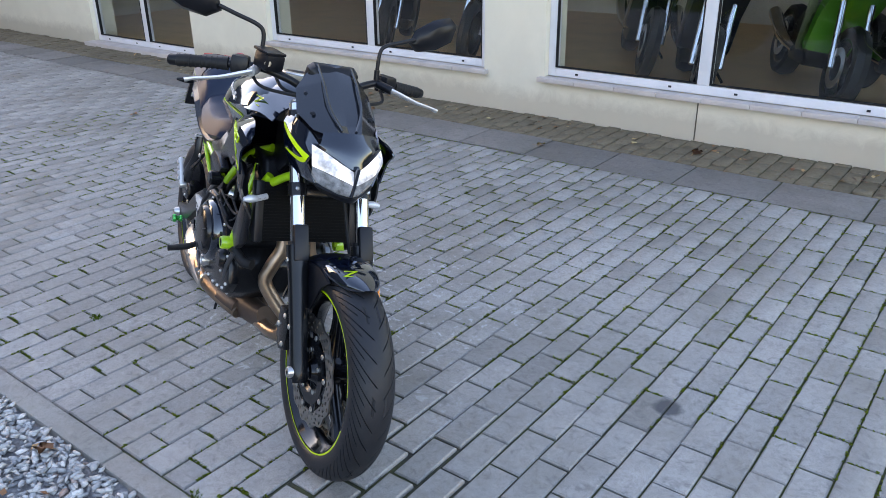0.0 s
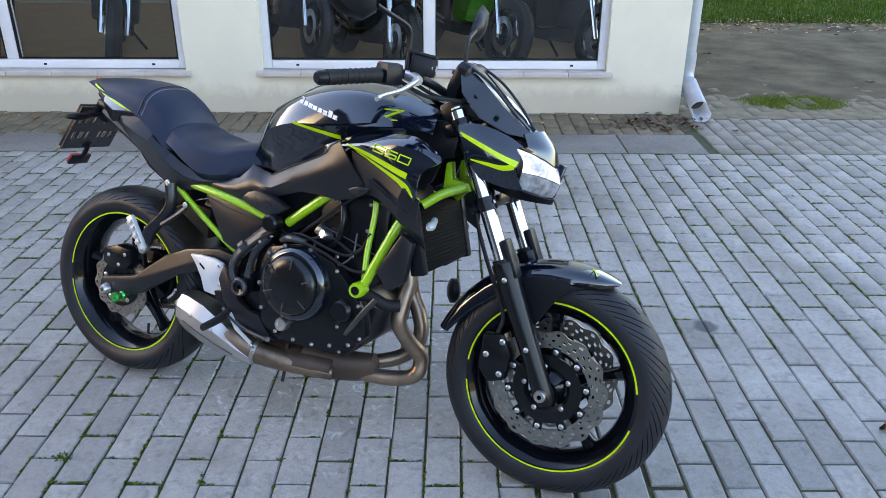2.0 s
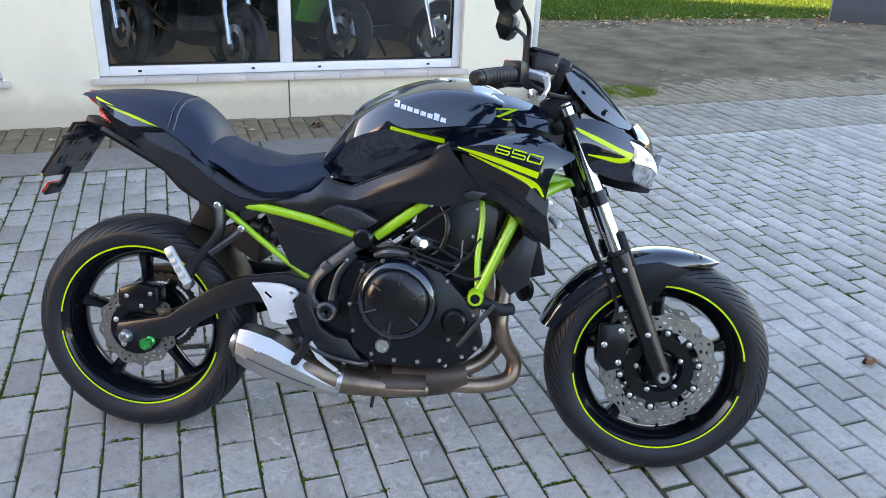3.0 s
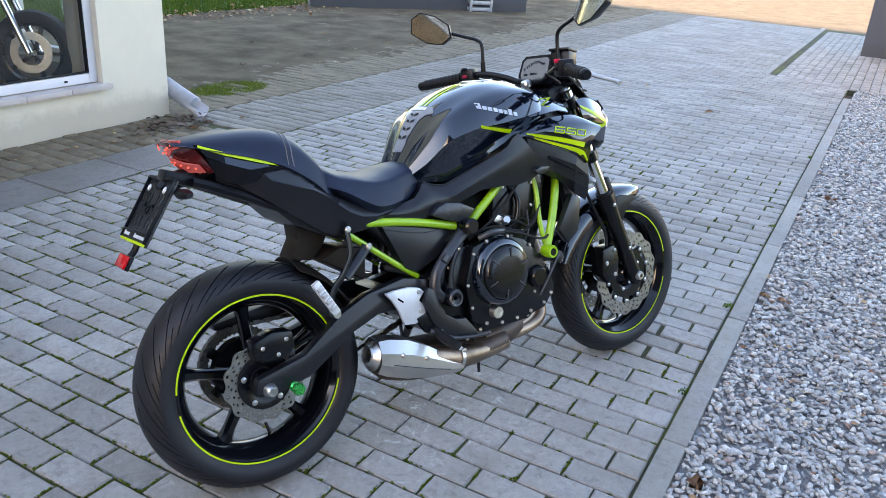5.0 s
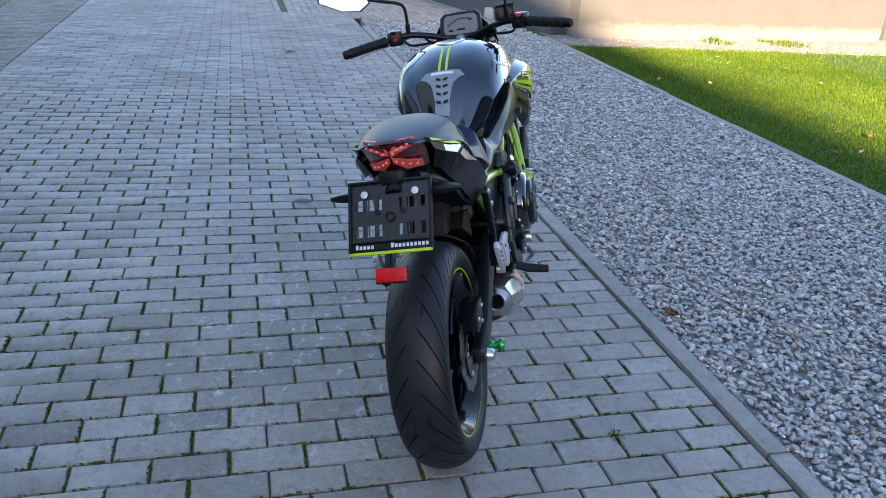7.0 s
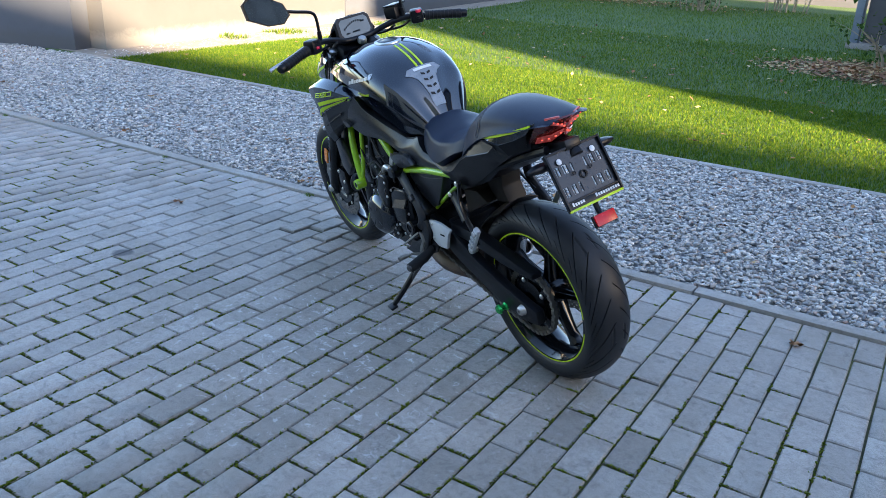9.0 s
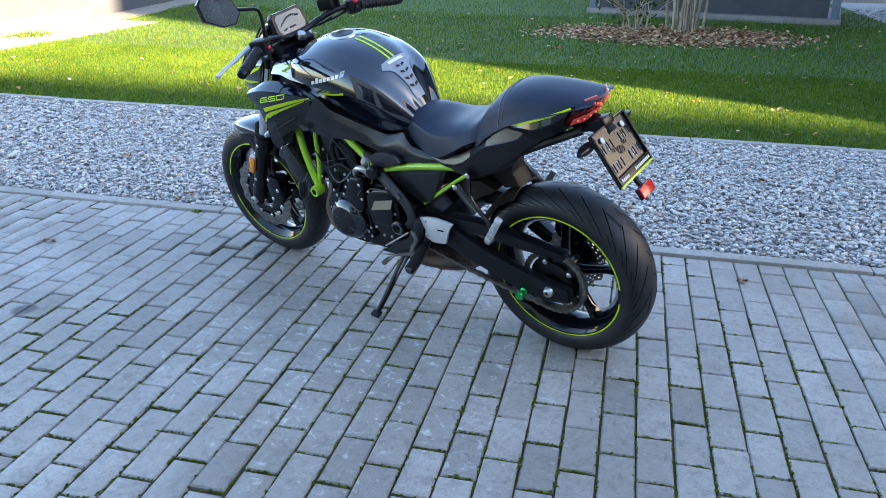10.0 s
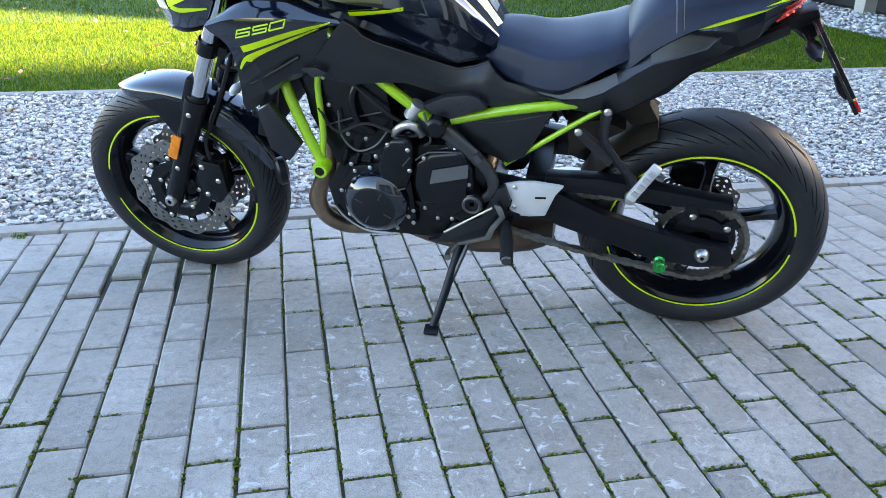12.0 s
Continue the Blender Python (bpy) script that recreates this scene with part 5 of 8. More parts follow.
for s, a, b in ((1, 0.2, 0.06), (-1, 0.2, 0.05), (1, 0.12, 0.03), (-1, 0.13, 0.02)):
    cables.append(bmesh.new())
    tube(cables[-1], [(0.99, s * a, 1.02), (1.06, s * a * 0.9, 0.99), (1.13, s * b * 1.3, 0.98), (1.12, s * b, 0.93), (1.06, s * b, 0.9)], 0.0048, 7, 5)
part("control_cable", cables, M_RUBBER, bike)
part("ignition_lock", lathe(bmesh.new(), [(0, 0.02), (0.014, 0.02), (0.018, 0.012), (0.018, 0), (0, 0)], (1.03, 0, 0.985), (-0.35, 0, 0.93), 18), M_STEEL, bike)
ck = bmesh.new()
box(ck, (1.1, 0, 0.96), (0.1, 0.16, 0.06), DM, 0.012)
part("cockpit_cover", ck, M_MATTE, bike)

# ---- tank ----
TANK = ((0.49, 0.79, 0.03, 0.075, 0.765, 0.06, 0.74), (0.535, 0.865, 0.055, 0.115, 0.805, 0.075, 0.742), (0.575, 0.918, 0.075, 0.145, 0.85, 0.085, 0.735), (0.61, 0.95, 0.09, 0.162, 0.872, 0.092, 0.735), (0.68, 0.987, 0.105, 0.178, 0.892, 0.105, 0.765), (0.77, 1.012, 0.112, 0.185, 0.9, 0.122, 0.815), (0.86, 1.014, 0.11, 0.183, 0.91, 0.14, 0.86), (0.93, 0.998, 0.1, 0.168, 0.918, 0.14, 0.885), (0.985, 0.968, 0.075, 0.135, 0.915, 0.12, 0.89))
rings = []
for x, zt, wt, wm, zm, wb, zb in TANK:
    half = [(0.0, zt), (wt * 0.55, zt - 0.003), (wt, zt - 0.018), ((wt + wm) / 2 + 0.012, (zt + zm) / 2 + 0.008), (wm, zm), (wm - 0.05 * (wm - wb), zm - 0.1 * (zm - zb)), (wm * 0.66 + wb * 0.34, zm - 0.36 * (zm - zb)), (wm * 0.34 + wb * 0.66, zm - 0.7 * (zm - zb)), (wb, zb)]
    rings.append([(x, -y, z) for y, z in half] + [(x, y, z) for y, z in half[:0:-1]])
tk = loft(bmesh.new(), rings, 4, 3)
tank = part("fuel_tank", tk, M_GLOSS, bike, "gloss black fuel tank", 40)


bm_t = bmesh.new()
bm_t.from_mesh(tank.data)

TREE = BVHTree.FromBMesh(bm_t)
bm_t.free()


def on_tank(x, a, b, lift=0.0018):
    """Where a ray from (x, a, b) towards the tank's inside meets its skin."""
    o = Vector((x, a, b))
    d = (Vector((x, 0, 0.9)) - o).normalized() if abs(a) > 0.15 else Vector((0, 0, -1))
    if abs(a) > 0.15:
        d = Vector((0, -math.copysign(1, a), 0))
    hit, nrm, _, _ = TREE.ray_cast(o, d)
    return (hit + nrm * lift) if hit else o


def patch(points, lift=0.0018, thick=0.001):
    bm = bmesh.new()
    grid = [[bm.verts.new(on_tank(*p, lift)) for p in row] for row in points]
    f = []
    for a, b in zip(grid, grid[1:]):
        for k in range(len(a) - 1):
            f.append(bm.faces.new((a[k], a[k + 1], b[k + 1], b[k])))
    bmesh.ops.recalc_face_normals(bm, faces=f)
    bmesh.ops.solidify(bm, geom=f, thickness=thick)
    return bm


for y in (-0.011, 0.011):
    part("tank_stripe", patch([[(0.6 + 0.022 * k, y - 0.004, 1.2) for k in range(8)], [(0.6 + 0.022 * k, y + 0.004, 1.2) for k in range(8)]]), M_STRIPE, tank, "twin green tank stripe")
pad = []
for k in range(9):
    x = 0.515 + 0.0125 * k
    w = (0.02, 0.024, 0.022, 0.026, 0.03, 0.036, 0.05, 0.07, 0.055)[k]
    pad.append([(x, w * t, 1.2) for t in (-1, -0.5, 0, 0.5, 1)])
padp = part("tank_pad", patch(pad, 0.003, 0.002), M_PAD, tank, "smoke-grey tank pad")
part("pad_print", patch([[(0.6, t * 0.035, 1.2) for t in (-1, -0.5, 0, 0.5, 1)], [(0.609, t * 0.035, 1.2) for t in (-1, -0.5, 0, 0.5, 1)]], 0.0045), M_WHITE, padp, "white print bar")
for k in range(4):
    for s in (-1, 1):
        x = 0.535 + 0.016 * k
        part("pad_rib", patch([[(x, s * 0.004, 1.2), (x + 0.003, s * 0.018, 1.2)], [(x + 0.005, s * 0.004, 1.2), (x + 0.008, s * 0.018, 1.2)]], 0.005), M_RUBBER, padp)
cap = bmesh.new()
lathe(cap, [(0, 0.012), (0.036, 0.012), (0.039, 0.01), (0.04, 0.004)], (0.82, 0, 1.005), (0.0, 0, 1), 36)
fc = part("fuel_cap", cap, M_MATTE, tank, "round fuel cap with a silver ring")
part("cap_ring", lathe(bmesh.new(), [(0.038, 0.004), (0.038, 0.013), (0.05, 0.011), (0.053, 0.002)], (0.82, 0, 1.005), (0.0, 0, 1), 40), M_STEEL, fc, "silver cap ring")
for s in (-1, 1):
    xs = [0.685 + 0.0145 * k for k in range(10)]
    zz = [0.89 - 0.028 * k / 9 for k in range(10)]
    part("flank_stripe", patch([[(x, s * 0.3, z + 0.002 + 0.006 * k / 9) for k, (x, z) in enumerate(zip(xs, zz))], [(x, s * 0.3, z - 0.004) for x, z in zip(xs, zz)]]), M_STRIPE, tank, "yellow-green flank stripe")
    # a row of eight plain bars
    for k in range(8):
        x0 = 0.69 + 0.0165 * k
        z0 = 0.948 - 0.0042 * k
        hgt = 0.016 if k in (0, 6) else 0.0105
        part("name_bar", patch([[(x0, s * 0.3, z0 + hgt - 0.009), (x0 + 0.013, s * 0.3, z0 + hgt - 0.012)], [(x0 - 0.001, s * 0.3, z0 - 0.009), (x0 + 0.012, s * 0.3, z0 - 0.012)]]), M_SILVERPRINT, tank)


# tank front shoulders, shrouds and side panels
def shoulder():
    bm = bmesh.new()
    skin(bm, [
        [(0.885, -0.1, 0.985), (0.94, -0.09, 0.985), (1.0, -0.075, 0.972), (1.05, -0.07, 0.955)],
        [(0.885, -0.15, 0.955), (0.94, -0.145, 0.955), (1.0, -0.13, 0.945), (1.06, -0.12, 0.93)],
        [(0.87, -0.178, 0.9), (0.935, -0.175, 0.905), (1.0, -0.16, 0.91), (1.065, -0.145, 0.9)]], 0.005)
    return bm


sh = both("tank_shoulder", shoulder, M_GLOSS, bike, "gloss black tank shoulder")
for s, o in ((-1, sh[0]), (1, sh[1])):
    zmark((0.955, s * 0.158, 0.936), (-s * 1.0, 0.12, 0), (0, -s * 0.3, 0.95), 0.042, M_STRIPE, o)


def shroud():
    bm = bmesh.new()
    skin(bm, [
        [(0.865, -0.165, 0.872), (0.95, -0.175, 0.89), (1.04, -0.185, 0.893), (1.1, -0.2, 0.868)],
        [(0.828, -0.178, 0.849), (0.955, -0.21, 0.868), (1.06, -0.222, 0.866), (1.128, -0.222, 0.847)],
        [(0.865, -0.182, 0.842), (0.955, -0.212, 0.835), (1.03, -0.228, 0.812), (1.08, -0.228, 0.81)],
        [(0.9, -0.18, 0.825), (0.965, -0.203, 0.8), (1.03, -0.22, 0.77), (1.067, -0.22, 0.742)]], 0.006, 3, 3)
    return bm


shr = both("tank_shroud", shroud, M_GLOSS, bike, "gloss black tank shroud", 26)


def shroud_scoop():
    bm = bmesh.new()
    skin(bm, [
        [(0.86, -0.175, 0.838), (0.965, -0.197, 0.801), (1.03, -0.213, 0.772), (1.075, -0.212, 0.744)],
        [(0.87, -0.176, 0.79), (0.95, -0.192, 0.775), (1.02, -0.214, 0.742), (1.074, -0.214, 0.702)],
        [(0.88, -0.172, 0.742), (0.955, -0.186, 0.728), (1.02, -0.205, 0.69), (1.085, -0.2, 0.655)],
        [(0.92, -0.158, 0.732), (0.985, -0.17, 0.698), (1.045, -0.178, 0.648), (1.09, -0.18, 0.62)]], 0.006, 1, 1)
    return bm


# added panel: keeps the gap before the fork dark and covers lime parts
both("inner_shroud", lambda: prism(bmesh.new(), [(0.93, 0.92), (1.07, 0.935), (1.11, 0.9), (1.1, 0.845), (1.07, 0.838), (1.045, 0.775), (0.99, 0.74), (0.93, 0.76)], -0.082, -0.068, 0.004), M_MATTE, bike, "matte black panel added to darken the gap inside the shroud")
scp = both("radiator_scoop", shroud_scoop, M_PANEL, bike, "matte black radiator scoop", 8)
both("scoop_vane", lambda: prism(bmesh.new(), [(0.868, 0.742), (0.893, 0.752), (0.93, 0.748), (0.905, 0.728), (0.88, 0.732)], -0.196, -0.178, 0.003), M_PLATE, bike, "small black air vane")
for s, o in ((-1, scp[0]), (1, scp[1])):
    rb = []
    for k in range(3):
        rb.append(bmesh.new())
        tube(rb[-1], [(0.93 + 0.03 * k, s * (0.193 + 0.004 * k), 0.775 - 0.016 * k), (0.99 + 0.03 * k, s * (0.205 + 0.002 * k), 0.742 - 0.016 * k)], 0.0045, 6, 1)
    part("scoop_louvre", rb, M_MATTE, o)


for s, o in ((-1, shr[0]), (1, shr[1])):
    tree = skin_tree(o)
    part("shroud_stripe", decal(tree, [(0.85, 0.853), (0.9, 0.8405), (0.96, 0.8255), (1.045, 0.801)], [0.003, 0.009, 0.0125, 0.015], s), M_STRIPE, o, "yellow-green shroud stripe")
    part("shroud_stripe", decal(tree, [(0.878, 0.838), (0.93, 0.8195), (0.98, 0.802), (1.02, 0.7865), (1.042, 0.772), (1.06, 0.75)], [0.003, 0.006, 0.0085, 0.013, 0.017, 0.008], s), M_STRIPE, o, "yellow-green shroud stripe")
STROKES = (((1, 1), (0, 1), (0, 0), (1, 0), (1, 0.5), (0, 0.5)), ((1, 1), (0, 1), (0, 0.5), (1, 0.5), (1, 0), (0, 0)), ((0, 0), (1, 0), (1, 1), (0, 1), (0, 0)))


def number_stroke(line, col, s, tree):
    """One digit of the model number as a thin stroke on the shroud."""
    bm = bmesh.new()
    fine = []
    for (a0, b0), (a1, b1) in zip(line, line[1:]):
        fine += [(a0 + (a1 - a0) * k / 3, b0 + (b1 - b0) * k / 3) for k in range(3)]
    line = fine + [line[-1]]
    pts = []
    for a, b in line:
        u = -0.054 + 0.038 * col + 0.031 * a if s < 0 else 0.054 - 0.038 * col - 0.031 * a
        x = 0.997 + u + 0.006 * (b - 0.5) * (1 if s < 0 else -1)
        z = 0.8465 - 0.2 * u + 0.016 * (b - 0.5)
        hit, nrm, _, _ = tree.ray_cast(Vector((x, s * 0.4, z)), Vector((0, -s, 0)))
        pts.append(hit + Vector((0, s * 0.0012, 0)) if hit else (x, s * 0.226, z))
    tube(bm, pts, 0.0019, 6, 1)
    return bm


for s, o in ((-1, shr[0]), (1, shr[1])):
    tree = skin_tree(o)
    for col, line in enumerate(STROKES):
        part("model_number", number_stroke(line, col, s, tree), M_STRIPE, o, "yellow-green digit " + "650"[col])


PANEL_TOP = [(0.36, -0.112, 0.69), (0.42, -0.118, 0.698), (0.478, -0.122, 0.711), (0.5, -0.12, 0.73), (0.517, -0.112, 0.752), (0.545, -0.11, 0.74), (0.585, -0.118, 0.733), (0.67, -0.147, 0.771), (0.76, -0.168, 0.808), (0.785, -0.172, 0.822), (0.8, -0.176, 0.842), (0.825, -0.178, 0.857)]
PANEL_MID = [(0.35, -0.122, 0.684), (0.41, -0.13, 0.682), (0.47, -0.136, 0.684), (0.5, -0.138, 0.695), (0.53, -0.138, 0.706), (0.56, -0.14, 0.702), (0.6, -0.147, 0.702), (0.68, -0.163, 0.737), (0.76, -0.178, 0.766), (0.8, -0.182, 0.781), (0.84, -0.186, 0.792), (0.87, -0.188, 0.802)]
PANEL_LOW = [(0.34, -0.118, 0.676), (0.4, -0.126, 0.665), (0.46, -0.13, 0.656), (0.5, -0.132, 0.652), (0.53, -0.133, 0.66), (0.56, -0.135, 0.672), (0.62, -0.14, 0.68), (0.7, -0.15, 0.706), (0.76, -0.16, 0.708), (0.82, -0.167, 0.704), (0.87, -0.172, 0.714), (0.92, -0.178, 0.737)]


def side_panel():
    return skin(bmesh.new(), [PANEL_TOP, PANEL_MID, PANEL_LOW], 0.006, 1, 2)


both("panel_flange", lambda: skin(bmesh.new(), [[(x, y + 0.05, z - 0.008) for x, y, z in PANEL_TOP], PANEL_TOP], 0.004, 1, 1), M_MATTE, bike)
both("side_panel", side_panel, M_PANEL, bike, "matte black side panel under the tank")
both("panel_wedge", lambda: prism(bmesh.new(), [(0.51, 0.66), (0.535, 0.682), (0.56, 0.69), (0.61, 0.682), (0.665, 0.656), (0.64, 0.636), (0.6, 0.626), (0.56, 0.64)], -0.16, -0.13, 0.008), M_PLATE, bike, "black frame cover")
# thin grey tube for the light caught along the panel edge
both("panel_glint", lambda: tube(bmesh.new(), [(x, y - 0.0025, z + 0.001) for x, y, z in PANEL_TOP[4:]], 0.0013, 6, 1), M_SATIN, bike)

# ---- seats and tail ----
def seat_ring(x, zt, w, zb, crown=0.012):
    half = [(0, zt + crown * 0.3), (w * 0.5, zt), (w * 0.86, zt - crown), (w, zt - crown * 2.4), (w * 0.98, zb)]
    return [(x, -y, z) for y, z in half] + [(x, y, z) for y, z in half[:0:-1]]


seat = loft(bmesh.new(), [seat_ring(*r) for r in ((0.525, 0.795, 0.07, 0.735), (0.5, 0.803, 0.088, 0.716), (0.45, 0.797, 0.108, 0.697), (0.4, 0.788, 0.122, 0.688), (0.35, 0.79, 0.13, 0.69), (0.3, 0.802, 0.13, 0.72), (0.26, 0.812, 0.125, 0.75), (0.225, 0.828, 0.115, 0.765), (0.2, 0.83, 0.105, 0.775))], 3, 3)
part("rider_seat", seat, M_SEAT, bike, "black vinyl rider seat", 50)
seat2 = loft(bmesh.new(), [seat_ring(*r) for r in ((0.24, 0.785, 0.098, 0.73, 0.012), (0.227, 0.818, 0.11, 0.735, 0.016), (0.207, 0.856, 0.117, 0.75, 0.02), (0.178, 0.89, 0.119, 0.778, 0.022), (0.145, 0.915, 0.119, 0.805, 0.024), (0.1, 0.931, 0.118, 0.835, 0.022), (0.03, 0.937, 0.112, 0.868, 0.019), (-0.05, 0.936, 0.1, 0.895, 0.014), (-0.12, 0.931, 0.08, 0.918, 0.007), (-0.145, 0.927, 0.064, 0.92, 0.003))], 3, 3)
st2 = part("passenger_seat", seat2, M_SEAT, bike, "raised black vinyl passenger seat", 50)
SEAT_TREE = skin_tree(st2)


def seat_wrap(x_top, x_low, lift):
    """Points across the passenger seat, laid on its skin."""
    out = []
    for k in range(-12, 13):
        a = radians(90 + k * 8.2)
        x = x_top + (x_low - x_top) * (abs(k) / 12) ** 1.5
        o = Vector((x, 0.4 * math.cos(a), 0.85 + 0.4 * math.sin(a)))
        hit, nrm, _, _ = SEAT_TREE.ray_cast(o, (Vector((x, 0, 0.85)) - o).normalized())
        if hit:
            out.append(hit + (o - hit).normalized() * lift)
    return out


for dx in (-0.008, 0.006):
    part("seat_seam", tube(bmesh.new(), seat_wrap(0.135 + dx, 0.118 + dx, 0.0004), 0.0016, 6, 1), M_STITCH, st2, "line of grey stitching")
part("seat_seam", tube(bmesh.new(), seat_wrap(0.128, 0.111, 0.0), 0.0022, 6, 1), M_RUBBER, st2)


COWL_TOP = [(0.42, -0.118, 0.7), (0.36, -0.124, 0.694), (0.32, -0.127, 0.708), (0.275, -0.129, 0.728), (0.238, -0.129, 0.749), (0.201, -0.128, 0.771), (0.172, -0.127, 0.797), (0.15, -0.1255, 0.825), (0.131, -0.1235, 0.842), (0.113, -0.122, 0.848)]
COWL_MID = [(0.4, -0.124, 0.688), (0.35, -0.134, 0.682), (0.3, -0.141, 0.69), (0.262, -0.145, 0.708), (0.23, -0.147, 0.733), (0.203, -0.148, 0.757), (0.167, -0.146, 0.781), (0.115, -0.142, 0.798), (0.063, -0.135, 0.816), (0.041, -0.126, 0.839)]
COWL_LOW = [(0.38, -0.118, 0.675), (0.32, -0.122, 0.655), (0.27, -0.118, 0.648), (0.23, -0.112, 0.65), (0.2, -0.108, 0.662), (0.162, -0.104, 0.688), (0.102, -0.1, 0.735), (0.06, -0.096, 0.766), (0.02, -0.09, 0.795), (-0.01, -0.085, 0.818)]
BLADE_TOP = [(0.113, -0.122, 0.848), (0.06, -0.122, 0.866), (0.019, -0.117, 0.88), (-0.04, -0.106, 0.899), (-0.1, -0.087, 0.92)]
BLADE_LOW = [(0.11, -0.128, 0.8455), (0.06, -0.131, 0.851), (0.012, -0.128, 0.849), (-0.04, -0.112, 0.869), (-0.078, -0.094, 0.889)]
TAIL_LOW = [(0.041, -0.126, 0.838), (0.03, -0.118, 0.82), (-0.005, -0.108, 0.814), (-0.035, -0.092, 0.826), (-0.05, -0.076, 0.838)]


def cowl_strip(a, b):
    return lambda: skin(bmesh.new(), [a, b], 0.004, 1, 1)


both("tail_cowl", cowl_strip(COWL_MID, COWL_LOW), M_PANEL, bike, "satin black tail cowl", 14)
both("cowl_flank", cowl_strip(COWL_TOP, COWL_MID), M_PANEL, bike, "satin black upper cowl facet", 14)
both("cowl_blade", cowl_strip(BLADE_TOP, BLADE_LOW), M_GLOSS, bike, "gloss black blade under the seat", 14)
both("cowl_under", cowl_strip(BLADE_LOW, TAIL_LOW), M_MATTE, bike, "matte black lower tail facet", 14)
both("cowl_ledge", cowl_strip([(x, y + 0.035, z + 0.004) for x, y, z in COWL_TOP + BLADE_TOP[1:]], COWL_TOP + BLADE_TOP[1:]), M_MATTE, bike)
both("tail_stripe", lambda: ribbon([(0.115, -0.1265, 0.8475), (0.06, -0.1275, 0.8625), (0.019, -0.124, 0.8745), (-0.04, -0.1115, 0.8925), (-0.095, -0.0925, 0.915)], [0.009, 0.0125, 0.011, 0.009, 0.006], (0.0, 0.3, 0.95), 0.002), M_STRIPE, bike, "yellow-green tail stripe")
under = bmesh.new()
loft(under, [[(x, -w, z0), (x, w, z0), (x, w * 1.05, z1), (x, -w * 1.05, z1)] for x, w, z0, z1 in ((0.29, 0.098, 0.615, 0.7), (0.22, 0.1, 0.645, 0.72), (0.125, 0.096, 0.693, 0.77), (0.07, 0.088, 0.748, 0.81), (-0.05, 0.06, 0.822, 0.87))], 2, 1)
part("under_tail", under, M_MATTE, bike, "matte black under-tail")
both("under_rail", lambda: tube(bmesh.new(), [(0.22, -0.095, 0.672), (0.1, -0.085, 0.74), (-0.05, -0.06, 0.81), (-0.1, -0.045, 0.83)], 0.014, 8, 3), M_MATTE, bike)
tl = bmesh.new()
skin(tl, [[(-0.105, -0.07, 0.925), (-0.14, -0.036, 0.93), (-0.15, 0, 0.932), (-0.14, 0.036, 0.93), (-0.105, 0.07, 0.925)], [(-0.078, -0.073, 0.89), (-0.112, -0.036, 0.893), (-0.122, 0, 0.893), (-0.112, 0.036, 0.893), (-0.078, 0.073, 0.89)], [(-0.05, -0.068, 0.85), (-0.078, -0.03, 0.848), (-0.088, 0, 0.846), (-0.078, 0.03, 0.848), (-0.05, 0.068, 0.85)]], 0.006)
lightp = part("tail_light", tl, M_TAILCLEAR, bike, "x-shaped red tail light, lit")


TAIL_TREE = skin_tree(lightp)


def tail_face(y, z, out=0.0):
    """A point on the slanting face of the tail light."""
    hit, nrm, _, _ = TAIL_TREE.ray_cast(Vector((-0.4, y, z)), Vector((1, 0, 0)))
    x = hit.x if hit else -0.15 + 0.55 * abs(y) + (0.932 - z) * 0.72
    return Vector((x - out, y, z - 0.5 * out))


for s in (-1, 1):
    for poly, leds in ((((0.061, 0.934), (0.026, 0.935), (0.003, 0.908), (0.003, 0.895), (0.04, 0.912), (0.059, 0.917)), ((0.012, 0.906), (0.024, 0.915), (0.036, 0.92), (0.048, 0.925), (0.055, 0.926))),
                       (((0.061, 0.853), (0.026, 0.856), (0.003, 0.878), (0.003, 0.892), (0.036, 0.88), (0.063, 0.872)), ((0.012, 0.882), (0.024, 0.874), (0.038, 0.868), (0.052, 0.865)))):
        bm = bmesh.new()
        f = bm.faces.new([bm.verts.new(tail_face(s * y, z, 0.004)) for y, z in poly])
        bmesh.ops.triangulate(bm, faces=[f])
        bmesh.ops.recalc_face_normals(bm, faces=bm.faces)
        bmesh.ops.solidify(bm, geom=list(bm.faces), thickness=0.004)
        lobe = part("tail_lens", bm, M_TAILRED, lightp, "bright red lens lobe")
        for y, z in leds:
            part("led", box(bmesh.new(), tail_face(s * y, z, 0.0075), (0.004, 0.006, 0.0045), None, 0.0012), M_TAIL, lobe, "lit red element")
arm = bmesh.new()
tube(arm, [(-0.06, 0, 0.83), (-0.12, 0, 0.838), (-0.165, 0, 0.81)], 0.02, 10, 3, True, 1.4)
box(arm, (-0.12, 0, 0.838), (0.09, 0.055, 0.03), Euler((0, 0.35, 0)).to_matrix(), 0.008)
part("plate_arm", arm, M_MATTE, bike)
part("plate_lamp", box(bmesh.new(), (-0.135, 0.0, 0.846), (0.024, 0.03, 0.01), Euler((0, 0.3, 0)).to_matrix(), 0.004), glow("small plate lamp", (1, 0.8, 0.5), 0.06), bike, "small lit plate lamp")
# number plate carrier: empty, with clips and slots
PC, PV = Vector((-0.2, 0.005, 0.772)), Vector((-0.56, 0, -0.83)).normalized()
PN, PU = Vector((-0.83, 0, 0.56)).normalized(), Vector((0, 1, 0))
PM = Matrix((PV, PU, PN)).transposed()
CELL_A = (-0.085, -0.044, -0.018, 0.016, 0.044, 0.085)
CELL_B = (-0.098, -0.082, -0.066, -0.056, -0.038, -0.028, -0.02, 0.02, 0.028, 0.038, 0.056, 0.066, 0.082, 0.098)
